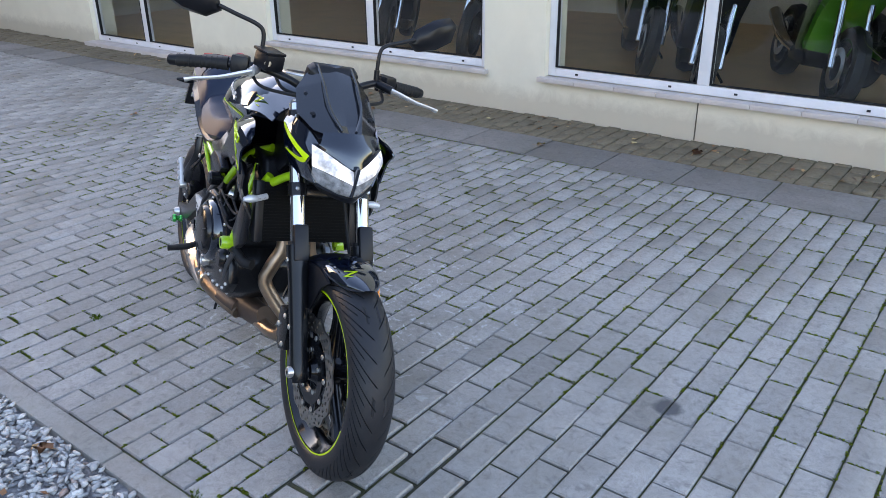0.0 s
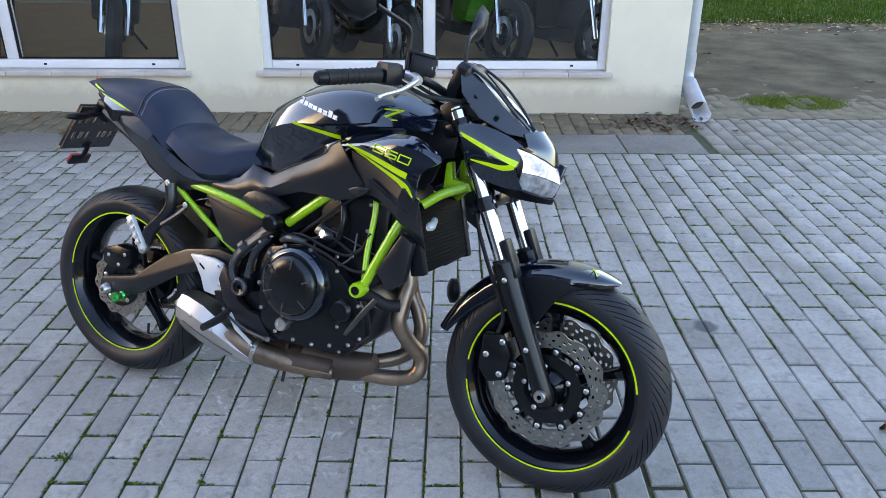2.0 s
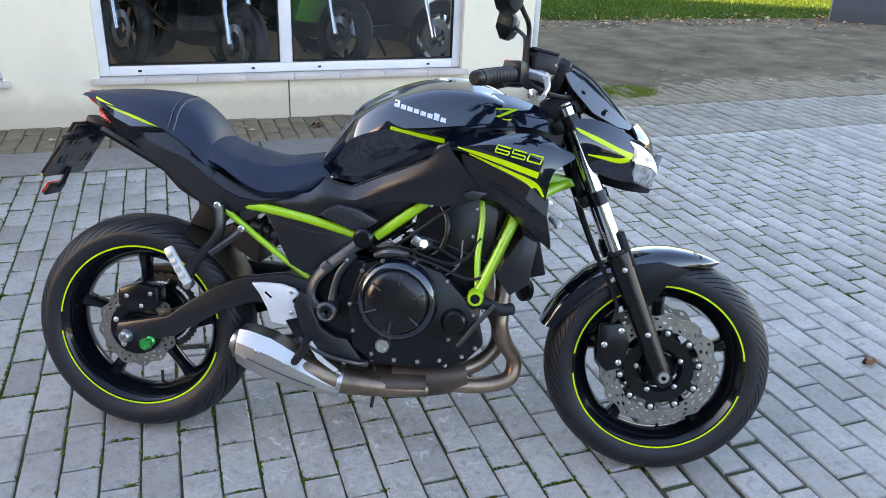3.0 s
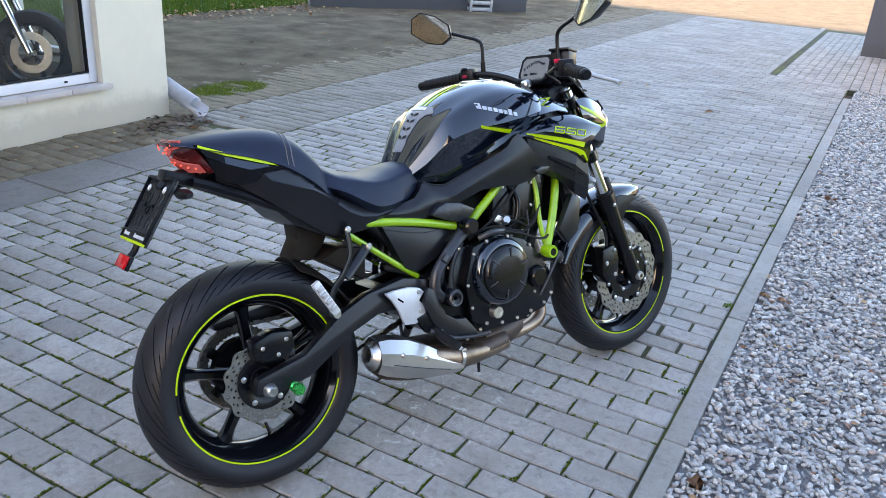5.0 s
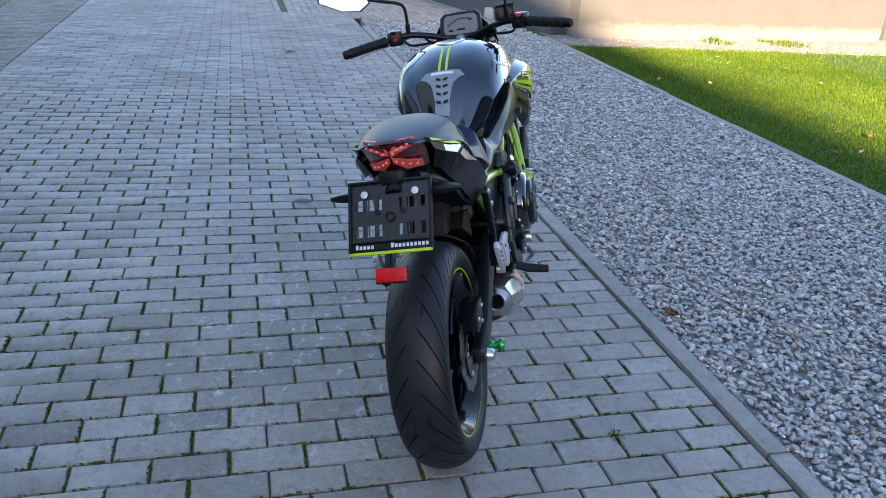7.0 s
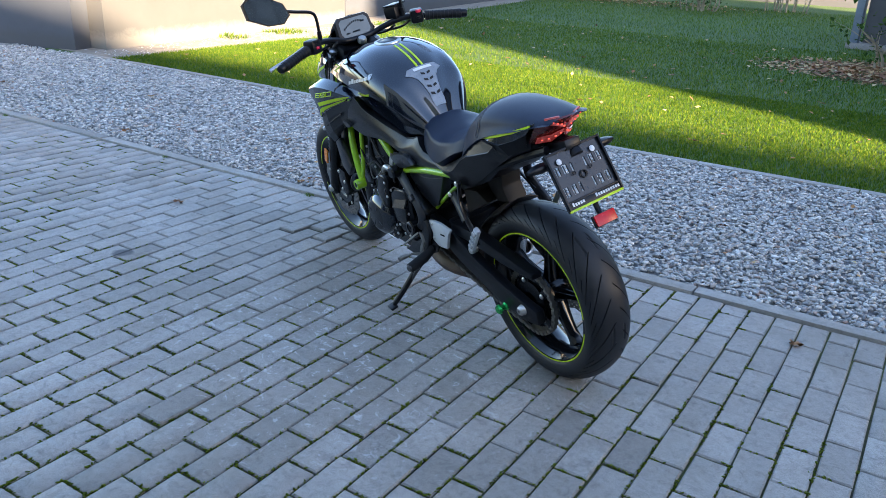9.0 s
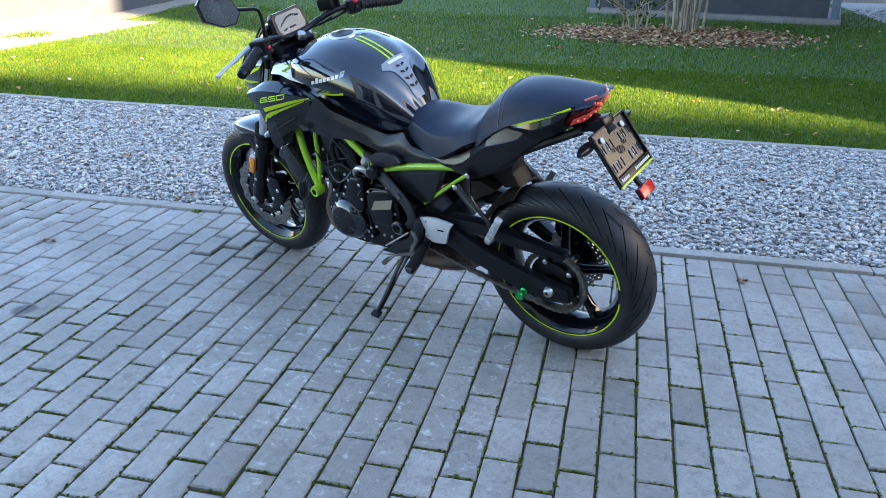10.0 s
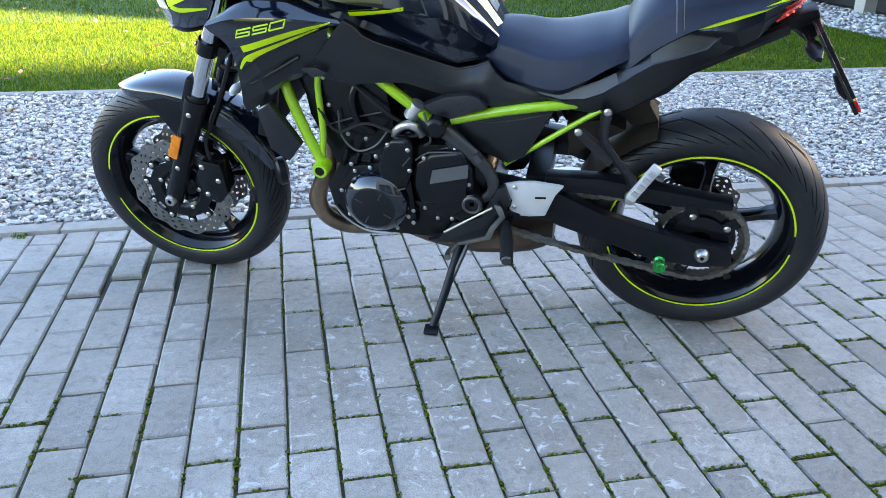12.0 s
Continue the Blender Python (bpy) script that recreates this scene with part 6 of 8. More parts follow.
sheet = bmesh.new()
grid = [[sheet.verts.new(PC + PV * a + PU * b) for b in CELL_B] for a in CELL_A]
faces = []
for i in range(len(CELL_A) - 1):
    for k in range(len(CELL_B) - 1):
        if i in (1, 3) and k in (1, 3, 5, 7, 9, 11):
            continue
        faces.append(sheet.faces.new((grid[i][k], grid[i][k + 1], grid[i + 1][k + 1], grid[i + 1][k])))
bmesh.ops.recalc_face_normals(sheet, faces=faces)
bmesh.ops.solidify(sheet, geom=faces, thickness=0.005)
plate = part("plate_carrier", sheet, M_PLATE, bike, "empty black plate carrier with open slots")


def on_plate(a, b, sx, sy, sz=0.004, lift=0.004, bev=0.001):
    return box(bmesh.new(), PC + PV * a + PU * b + PN * lift, (sx, sy, sz), PM, bev)


for a, b, sx, sy in ((-0.083, 0, 0.006, 0.196), (0.0, -0.095, 0.16, 0.006), (0.0, 0.095, 0.16, 0.006), (0.058, 0, 0.004, 0.186)):
    part("carrier_rim", on_plate(a, b, sx, sy, 0.008, 0.005), M_MATTE, plate)
for a in (-0.03, 0.03):
    for b in (-0.074, 0.047, -0.047, 0.074):
        part("slot_web", on_plate(a, b + 0.004, 0.026, 0.003, 0.003, 0.0), M_PLATE, plate)
for a, b, r in ((0.0, 0.0, 0.012), (-0.012, 0.03, 0.006), (-0.012, -0.03, 0.006)):
    part("boss", lathe(bmesh.new(), [(r, 0.003), (r, 0.006), (r * 0.7, 0.006), (r * 0.7, 0.003)], PC + PV * a + PU * b, PN, 18), M_MATTE, plate)
part("plate_screw", bolts(bmesh.new(), [PC + PV * -0.055 + PU * b + PN * 0.004 for b in (-0.06, 0.06)], 0.009, -0.004, PN), M_WHITE, plate, "bright screw heads")
part("dealer_strip", on_plate(0.07, 0, 0.018, 0.19, 0.002, 0.0045), M_MATTE, plate)
for b0, w in ((0.058, 0.05), (-0.045, 0.09)):
    n = int(w / 0.009)
    for k in range(n):
        part("print_bar", on_plate(0.069 - (0.0015 if k == 0 else 0), b0 + w / 2 - 0.009 * k - 0.0045, 0.008 + (0.003 if k == 0 else 0), 0.006, 0.001, 0.006, 0), M_WHITE, plate)
part("green_line", on_plate(0.083, 0, 0.007, 0.194, 0.004, 0.004), M_STRIPE, plate, "green line along the carrier")
part("reflector_stay", tube(bmesh.new(), [PC + PV * 0.06 - PN * 0.006, PC + PV * 0.1 - PN * 0.012, PC + PV * 0.125 - PN * 0.006], 0.008, 8, 3), M_MATTE, bike)
rf = box(bmesh.new(), PC + PV * 0.135 + PN * 0.004, (0.032, 0.072, 0.006), PM, 0.002)
rrf = part("rear_reflector", rf, M_RED, bike, "red rear reflector")
part("reflector_back", box(bmesh.new(), PC + PV * 0.135 - PN * 0.004, (0.036, 0.077, 0.0095), PM, 0.003), M_MATTE, rrf, "black reflector housing")
for s in (-1, 1):
    ts = bmesh.new()
    tube(ts, [(-0.14, s * 0.03, 0.818), (-0.15, s * 0.075, 0.812)], 0.007, 8, 1)
    loft(ts, [[(-0.15 + dx, s * y, 0.811 + dz) for dx, dz in ((-0.013 * k, 0), (-0.009 * k, 0.01 * k), (0.012 * k, 0.011 * k), (0.02 * k, 0), (0.012 * k, -0.011 * k), (-0.009 * k, -0.01 * k))] for y, k in ((0.07, 0.6), (0.095, 1.0), (0.13, 0.9), (0.155, 0.4))], 2, 2)
    part("turn_signal", ts, M_MATTE, bike, "slim dark rear turn signal")
    ft = bmesh.new()
    tube(ft, [(1.09, s * 0.14, 0.69), (1.1, s * 0.17, 0.685)], 0.009, 8, 1)
    tube(ft, [(1.1, s * 0.17, 0.685), (1.103, s * 0.19, 0.684), (1.106, s * 0.21, 0.682)], [0.009, 0.012, 0.006], 10, 2)
    part("turn_signal", ft, M_SILVERPRINT, bike, "small clear front turn signal")

# ---- frame ----
TUBES = (
    ("frame_tube", [(0.3, -0.116, 0.668), (0.36, -0.126, 0.663), (0.43, -0.131, 0.653), (0.51, -0.134, 0.637), (0.6, -0.136, 0.614)], 0.0118),
    ("frame_tube", [(0.655, -0.132, 0.612), (0.757, -0.13, 0.692), (0.84, -0.115, 0.755), (0.9, -0.075, 0.79)], 0.0132),
    ("frame_tube", [(0.918, -0.172, 0.487), (0.955, -0.163, 0.57), (0.992, -0.145, 0.66), (1.025, -0.115, 0.735)], 0.0132),
    ("frame_tube", [(0.92, -0.166, 0.51), (0.915, -0.152, 0.58), (0.92, -0.135, 0.68), (0.91, -0.12, 0.74)], 0.0082),
    ("frame_tube", [(1.04, -0.112, 0.718), (1.08, -0.082, 0.75), (1.13, -0.055, 0.772)], 0.0125),
)
for name, pts, r in TUBES:
    both(name, lambda pts=pts, r=r: tube(bmesh.new(), pts, r, 14, 4), M_LIME, bike, "lime green frame tube")
part("frame_tube", tube(bmesh.new(), [(0.262, 0.12, 0.655), (0.33, 0.118, 0.606), (0.42, 0.112, 0.536), (0.478, 0.105, 0.49)], 0.0065, 14, 4), M_LIME, bike, "lime green frame tube")
part("frame_tube", tube(bmesh.new(), [(0.255, -0.116, 0.652), (0.33, -0.116, 0.594), (0.42, -0.112, 0.526), (0.478, -0.105, 0.486)], 0.0085, 14, 4), M_LIME, bike, "lime green frame tube")
both("frame_boss", lambda: lathe(bmesh.new(), [(0.012, -0.024), (0.018, -0.024), (0.0205, -0.018), (0.0205, 0.014), (0.0, 0.014)], (0.917, -0.182, 0.487), (0, 1, 0), 20), M_LIME, bike, "lime green engine mount")
both("frame_boss_bolt", lambda: lathe(bmesh.new(), [(0, -0.016), (0.011, -0.016), (0.012, -0.012), (0.012, 0)], (0.917, -0.188, 0.487), (0, 1, 0), 10), M_ENGINE, bike)
both("frame_plate", lambda: tube(bmesh.new(), [(0.628, -0.15, 0.606), (0.567, -0.157, 0.557), (0.512, -0.161, 0.503), (0.497, -0.162, 0.455), (0.515, -0.162, 0.425), (0.545, -0.162, 0.42)], [0.02, 0.017, 0.0155, 0.016, 0.018, 0.02], 10, 4, True, 0.6), M_FORGE, bike, "forged black pivot plate of the frame")
both("frame_plate", lambda: tube(bmesh.new(), [(0.606, -0.152, 0.566), (0.57, -0.158, 0.518), (0.557, -0.16, 0.478), (0.552, -0.162, 0.44)], [0.012, 0.01, 0.0095, 0.012], 10, 4, True, 0.7), M_FORGE, bike, "inner strut of the pivot plate")
both("pivot_shield", lambda: prism(bmesh.new(), [(0.455, 0.422), (0.47, 0.464), (0.492, 0.452), (0.525, 0.372), (0.562, 0.349), (0.595, 0.346), (0.636, 0.292), (0.668, 0.282), (0.577, 0.282), (0.517, 0.31), (0.475, 0.362)], -0.168, -0.15, 0.004), M_PANEL, bike, "matte black heel shield")
# lighter grey collar puts the plate's bright highlight into colour
both("plate_glint", lambda: tube(bmesh.new(), [(0.545, -0.165, 0.538), (0.531, -0.167, 0.524)], 0.0175, 12, 1, True, 0.65), M_SATIN, bike, "grey sleeve for the highlight on the pivot plate")
both("plate_bolt", lambda: bolts(bmesh.new(), [(0.588, -0.164, 0.552)], 0.005, 0.004), M_STEEL, bike)
# grey tube drawn as the highlight on the side cover's edge
both("cover_glint", lambda: tube(bmesh.new(), [(0.557, -0.1262, 0.612), (0.498, -0.1262, 0.61), (0.42, -0.1262, 0.627), (0.37, -0.1262, 0.642)], 0.0013, 6, 2), M_SATIN, bike)
both("frame_knob", lambda: lathe(bmesh.new(), [(0, -0.026), (0.018, -0.026), (0.024, -0.02), (0.024, 0.01), (0, 0.01)], (0.628, -0.162, 0.612), (0, 1, 0), 18), M_ENGINE, bike)
both("pivot_cap", lambda: lathe(bmesh.new(), [(0.006, -0.02), (0.02, -0.024), (0.027, -0.02), (0.027, 0.01), (0, 0.01)], (0.545, -0.17, 0.42), (0, 1, 0), 24), M_ENGINE, bike)
both("pivot_ring", lambda: lathe(bmesh.new(), [(0.0165, -0.026), (0.021, -0.0275), (0.0245, -0.024)], (0.545, -0.17, 0.42), (0, 1, 0), 24), M_SATIN, bike)
both("seat_bolt", lambda: bolts(bmesh.new(), [(0.247, -0.148, 0.665), (0.308, -0.142, 0.608)], 0.0095, 0.006), M_STEEL, bike)
both("side_cover", lambda: prism(bmesh.new(), [(0.36, 0.655), (0.58, 0.612), (0.61, 0.59), (0.54, 0.53), (0.47, 0.5), (0.43, 0.52)], -0.125, -0.08, 0.008), M_PANEL, bike, "matte black cover behind the frame")

# ---- engine ----
eng = bmesh.new()
prism(eng, [(0.5, 0.33), (0.56, 0.275), (0.86, 0.275), (0.915, 0.32), (0.93, 0.41), (0.88, 0.49), (0.74, 0.545), (0.58, 0.555), (0.5, 0.48)], -0.145, 0.145, 0.014, 2)
part("crankcase", eng, M_ENGINE, bike, "black engine crankcase")
cyl = bmesh.new()
prism(cyl, [(0.73, 0.52), (0.9, 0.46), (0.955, 0.6), (0.965, 0.71), (0.9, 0.755), (0.8, 0.755), (0.755, 0.68)], -0.13, 0.13, 0.016, 2)
part("cylinder_block", cyl, M_ENGINE, bike, "black cylinder block")
hdc = bmesh.new()
prism(hdc, [(0.795, 0.66), (0.955, 0.61), (0.985, 0.7), (0.95, 0.77), (0.83, 0.79)], -0.118, 0.118, 0.018, 3)
part("cylinder_head", hdc, M_MATTE, bike, "black cylinder head cover")
cc = bmesh.new()
prism(cc, [(0.61, 0.33), (0.66, 0.295), (0.78, 0.29), (0.9, 0.31), (0.945, 0.36), (0.93, 0.42), (0.9, 0.47), (0.83, 0.54), (0.73, 0.575), (0.63, 0.55), (0.595, 0.44)], -0.176, -0.14, 0.01)
lathe(cc, [(0.0, -0.196), (0.024, -0.196), (0.03, -0.191), (0.034, -0.18), (0.036, -0.14)], (0.868, 0, 0.418), (0, 1, 0), 28)
clc = part("clutch_cover", cc, M_ENGINE, bike, "round black clutch cover")
part("cover_dome", lathe(bmesh.new(), [(0.0, -0.224), (0.05, -0.224), (0.072, -0.22), (0.079, -0.214), (0.081, -0.206), (0.0825, -0.2)], (0.722, 0, 0.463), (0, 1, 0), 48), M_DOME, clc, "satin black cover dome")
part("cover_ring", lathe(bmesh.new(), [(0.08, -0.2), (0.083, -0.2055), (0.09, -0.2045), (0.097, -0.199), (0.102, -0.189), (0.105, -0.168)], (0.722, 0, 0.463), (0, 1, 0), 48), M_GLOSS, clc, "glossy black cover ring")
for k in range(6):
    a = math.pi * k / 3 + 0.35
    part("cover_rib", box(bmesh.new(), (0.722 + 0.063 * math.cos(a), -0.2235, 0.463 + 0.063 * math.sin(a)), (0.03, 0.004, 0.0035), Euler((0, -a, 0)).to_matrix(), 0.001), M_SATIN, clc)
part("cover_bolt", bolts(bmesh.new(), [(x, -0.176, z) for x, z in ((0.602, 0.442), (0.612, 0.373), (0.662, 0.315), (0.721, 0.304), (0.781, 0.304), (0.837, 0.313), (0.893, 0.327), (0.925, 0.352), (0.856, 0.37), (0.915, 0.439), (0.845, 0.52), (0.63, 0.53), (0.68, 0.56), (0.76, 0.562))], 0.006, 0.006), M_STEEL, clc)
part("case_bolt", bolts(bmesh.new(), [(x, -0.146, z) for x, z in ((0.6, 0.3), (0.66, 0.29), (0.76, 0.288), (0.85, 0.29), (0.9, 0.33), (0.56, 0.5), (0.58, 0.535))], 0.0055, 0.005), M_STEEL, clc)
part("oil_plug", lathe(bmesh.new(), [(0, -0.196), (0.009, -0.196), (0.011, -0.2), (0.017, -0.2), (0.019, -0.194), (0.019, -0.174)], (0.692, 0, 0.345), (0, 1, 0), 18), M_STEEL, clc, "round filler plug")
part("clutch_arm", tube(bmesh.new(), [(0.66, -0.165, 0.57), (0.7, -0.185, 0.585), (0.745, -0.18, 0.58)], [0.008, 0.01, 0.008], 8, 3), M_SATIN, bike)
part("clutch_wire", tube(bmesh.new(), [(0.7, -0.186, 0.59), (0.8, -0.185, 0.565), (0.9, -0.18, 0.53), (0.96, -0.16, 0.56), (1.0, -0.15, 0.66)], 0.004, 7, 5), M_RUBBER, bike)
part("thermostat", [box(bmesh.new(), (0.765, -0.128, 0.605), (0.04, 0.03, 0.026), Euler((0, 0.5, 0)).to_matrix(), 0.006), lathe(bmesh.new(), [(0, -0.02), (0.011, -0.02), (0.014, -0.012), (0.014, 0.01)], (0.785, -0.14, 0.6), (0.3, 0.9, -0.3), 14)], M_STEEL, bike, "bright cast fitting on the engine")
part("starter_hose", tube(bmesh.new(), [(0.64, -0.14, 0.575), (0.72, -0.165, 0.595), (0.8, -0.16, 0.57), (0.86, -0.15, 0.56), (0.91, -0.14, 0.6)], 0.0042, 6, 4), M_RUBBER, bike)
gc = bmesh.new()
prism(gc, [(0.69, 0.33), (0.73, 0.292), (0.82, 0.292), (0.88, 0.345), (0.885, 0.43), (0.85, 0.485), (0.77, 0.5), (0.7, 0.47)], 0.135, 0.165, 0.012)
gcv = part("generator_cover", gc, M_ENGINE, bike, "round black generator cover")
part("cover_dome", lathe(bmesh.new(), [(0.0, 0.208), (0.05, 0.208), (0.056, 0.206)], (0.79, 0, 0.394), (0, 1, 0), 44), M_DOME, gcv, "satin black cover dome")
part("cover_ring", lathe(bmesh.new(), [(0.0555, 0.2065), (0.06, 0.205), (0.078, 0.19), (0.0825, 0.182), (0.084, 0.14)], (0.79, 0, 0.394), (0, 1, 0), 44), M_GLOSS, gcv, "glossy black cover ring")
for k in range(4):
    a = math.pi * k / 2 + 0.5
    part("cover_rib", box(bmesh.new(), (0.79 + 0.04 * math.cos(a), 0.2085, 0.394 + 0.04 * math.sin(a)), (0.022, 0.003, 0.003), Euler((0, -a, 0)).to_matrix(), 0.001), M_SATIN, gcv)
part("cover_bolt", bolts(bmesh.new(), [(0.79 + 0.094 * math.cos(a), 0.166, 0.394 + 0.094 * math.sin(a)) for a in (0.2, 1.0, 1.9, 3.4, 4.2, 5.1, 5.7)], 0.0055, -0.005), M_STEEL, gcv)
part("gasket_lip", tube(bmesh.new(), [(0.912, 0.15, 0.352), (0.888, 0.152, 0.32), (0.835, 0.153, 0.286), (0.76, 0.153, 0.283)], 0.0026, 6, 4), M_ALU, gcv, "pale edge of the gasket")
pod = bmesh.new()
prism(pod, [(0.757, 0.556), (0.735, 0.577), (0.7, 0.58), (0.684, 0.562), (0.689, 0.491), (0.708, 0.443), (0.738, 0.437), (0.774, 0.465), (0.776, 0.507)], 0.135, 0.186, 0.016, 3)
pv = part("timing_cover", pod, M_ENGINE, bike, "upright rounded black engine cover")
part("cover_bolt", bolts(bmesh.new(), [(x, 0.184, z) for x, z in ((0.745, 0.563), (0.697, 0.553), (0.696, 0.497))], 0.0058, -0.005), M_STEEL, pv)
part("cover_bolt", bolts(bmesh.new(), [(x, 0.168, z) for x, z in ((0.782, 0.52), (0.8, 0.487), (0.847, 0.493), (0.712, 0.352), (0.7, 0.335))], 0.0058, -0.005), M_STEEL, pv)
part("cover_rib", tube(bmesh.new(), [(0.712, 0.1875, 0.51), (0.692, 0.1875, 0.535)], 0.0018, 6, 1), M_SATIN, pv)
part("cover_rib", tube(bmesh.new(), [(0.772, 0.187, 0.468), (0.74, 0.1885, 0.442), (0.71, 0.187, 0.447)], 0.0018, 6, 2), M_SATIN, pv)
spc = bmesh.new()
prism(spc, [(0.684, 0.516), (0.644, 0.543), (0.572, 0.557), (0.544, 0.512), (0.541, 0.433), (0.597, 0.4), (0.677, 0.4), (0.692, 0.451)], 0.14, 0.18, 0.014, 3)
prism(spc, [(0.7, 0.4), (0.66, 0.36), (0.58, 0.35), (0.53, 0.38), (0.53, 0.43), (0.6, 0.41)], 0.14, 0.168, 0.01, 2)
spv = part("sprocket_cover", spc, M_ENGINE, bike, "black sprocket cover")
fct = bmesh.new()
prism(fct, [(0.645, 0.472), (0.636, 0.42), (0.56, 0.43), (0.552, 0.496)], 0.176, 0.1945, 0.005)
part("cover_panel", fct, M_ENGINE, spv)
part("cover_facet", skin(bmesh.new(), [[(0.64, 0.184, 0.503), (0.553, 0.184, 0.526)], [(0.645, 0.2, 0.474), (0.552, 0.2, 0.499)]], 0.006, 1, 1), M_ENGINE, spv, "smooth bevelled facet")
part("cover_rib", tube(bmesh.new(), [(0.682, 0.176, 0.522), (0.648, 0.176, 0.546), (0.574, 0.176, 0.551)], 0.0022, 6, 2), M_SATIN, spv)
part("cover_bolt", bolts(bmesh.new(), [(0.553, 0.181, 0.47), (0.66, 0.181, 0.533), (0.668, 0.168, 0.383), (0.636, 0.168, 0.356), (0.6, 0.168, 0.358)], 0.0055, -0.005), M_STEEL, spv)
part("breather_wire", tube(bmesh.new(), [(0.662, 0.15, 0.635), (0.648, 0.168, 0.6), (0.645, 0.17, 0.572), (0.662, 0.16, 0.555)], 0.003, 7, 4), M_SATIN, bike)
part("case_web", [tube(bmesh.new(), [(0.8 + 0.03 * k, 0.146, 0.51 + 0.006 * k), (0.815 + 0.03 * k, 0.15, 0.47 + 0.004 * k)], 0.006, 6, 1) for k in range(3)], M_ENGINE, bike)
part("water_hose", tube(bmesh.new(), [(0.735, 0.15, 0.565), (0.727, 0.16, 0.59), (0.705, 0.162, 0.606), (0.683, 0.158, 0.6), (0.672, 0.145, 0.575)], 0.011, 12, 5), M_STEEL, bike)
part("hose_clamp", tube(bmesh.new(), [(0.7, 0.13, 0.613), (0.678, 0.132, 0.648)], 0.018, 14, 1), M_ALU, bike, "bright hose clamp")
part("water_hose", tube(bmesh.new(), [(0.86, -0.15, 0.45), (0.93, -0.165, 0.47), (0.98, -0.15, 0.45), (1.01, -0.13, 0.45)], 0.016, 12, 4), M_RUBBER, bike)
part("throttle_body", tube(bmesh.new(), [(0.72, -0.06, 0.66), (0.64, -0.06, 0.67)], 0.03, 14, 1), M_ALU, bike)
part("throttle_body", tube(bmesh.new(), [(0.72, 0.06, 0.66), (0.64, 0.06, 0.67)], 0.03, 14, 1), M_ALU, bike)
air = bmesh.new()
prism(air, [(0.36, 0.67), (0.46, 0.56), (0.62, 0.56), (0.72, 0.62), (0.78, 0.73), (0.6, 0.735)], -0.09, 0.09, 0.02, 2)
part("airbox", air, M_MATTE, bike)
wires = []
for s in (-1, 1):
    wires += [bmesh.new(), bmesh.new()]
    tube(wires[-2], [(0.62, s * 0.13, 0.6), (0.7, s * 0.16, 0.575), (0.8, s * 0.155, 0.6), (0.88, s * 0.15, 0.57), (0.92, s * 0.15, 0.63)], 0.004, 6, 5)
    tube(wires[-1], [(0.66, s * 0.12, 0.56), (0.74, s * 0.15, 0.62), (0.84, s * 0.14, 0.7), (0.9, s * 0.12, 0.74)], 0.0045, 6, 5)
part("wire", wires, M_RUBBER, bike)
for s in (-1, 1):
    part("coolant_pipe", tube(bmesh.new(), [(0.79, s * 0.135, 0.565), (0.825, s * 0.148, 0.6), (0.835, s * 0.146, 0.66), (0.815, s * 0.13, 0.705)], 0.009, 10, 4), M_ENGINE, bike)
    part("block_bolt", bolts(bmesh.new(), [(0.86, s * 0.131, 0.555), (0.9, s * 0.131, 0.63), (0.905, s * 0.131, 0.7), (0.79, s * 0.131, 0.7), (0.815, s * 0.131, 0.545)], 0.0058, -s * 0.005), M_STEEL, bike)
    part("block_seam", tube(bmesh.new(), [(0.77, s * 0.1325, 0.62), (0.85, s * 0.1325, 0.598), (0.945, s * 0.1325, 0.565)], 0.0022, 6, 1), M_SATIN, bike)
    part("sensor_lead", tube(bmesh.new(), [(0.75, s * 0.15, 0.585), (0.78, s * 0.17, 0.55), (0.83, s * 0.165, 0.53), (0.87, s * 0.15, 0.56), (0.875, s * 0.14, 0.62)], 0.0026, 6, 5), M_SATIN, bike)
rad = bmesh.new()
RM = Euler((0, radians(-14), 0)).to_matrix()
box(rad, (1.046, 0, 0.632), (0.028, 0.28, 0.172), RM, 0.004)
rdp = part("radiator", rad, M_RADIATOR, bike, "black radiator behind the fork")
part("radiator_fin", [box(bmesh.new(), Vector((1.046, 0, 0.632)) + RM @ Vector((0.0155, 0, -0.076 + 0.0095 * k)), (0.004, 0.26, 0.003), RM, 0) for k in range(17)], M_RADIATOR, rdp)
for s in (-1, 1):
    part("radiator_tank", box(bmesh.new(), (1.046, s * 0.147, 0.632), (0.04, 0.026, 0.18), RM, 0.006), M_MATTE, rdp)
for s in (-1, 1):
    gd = prism(bmesh.new(), [(0.962, 0.545), (1.025, 0.652), (1.06, 0.632), (1.045, 0.53), (1.0, 0.497)], min(s * 0.166, s * 0.19), max(s * 0.166, s * 0.19), 0.006)
    part("radiator_guard", gd, M_PANEL, bike, "black radiator side guard")
    if s < 0:
        part("mount_bar", tube(bmesh.new(), [(0.965, s * 0.178, 0.468), (0.92, s * 0.18, 0.41), (0.881, s * 0.172, 0.352)], 0.008, 8, 2, True, 0.6), M_SATIN, bike)
horn = bmesh.new()
lathe(horn, [(0.0, 0.0), (0.03, 0.0), (0.036, -0.006), (0.036, -0.022), (0.02, -0.03), (0, -0.03)], (1.06, 0.15, 0.44), (0.8, 0.55, 0), 22)
part("horn", horn, M_MATTE, bike, "round black horn")

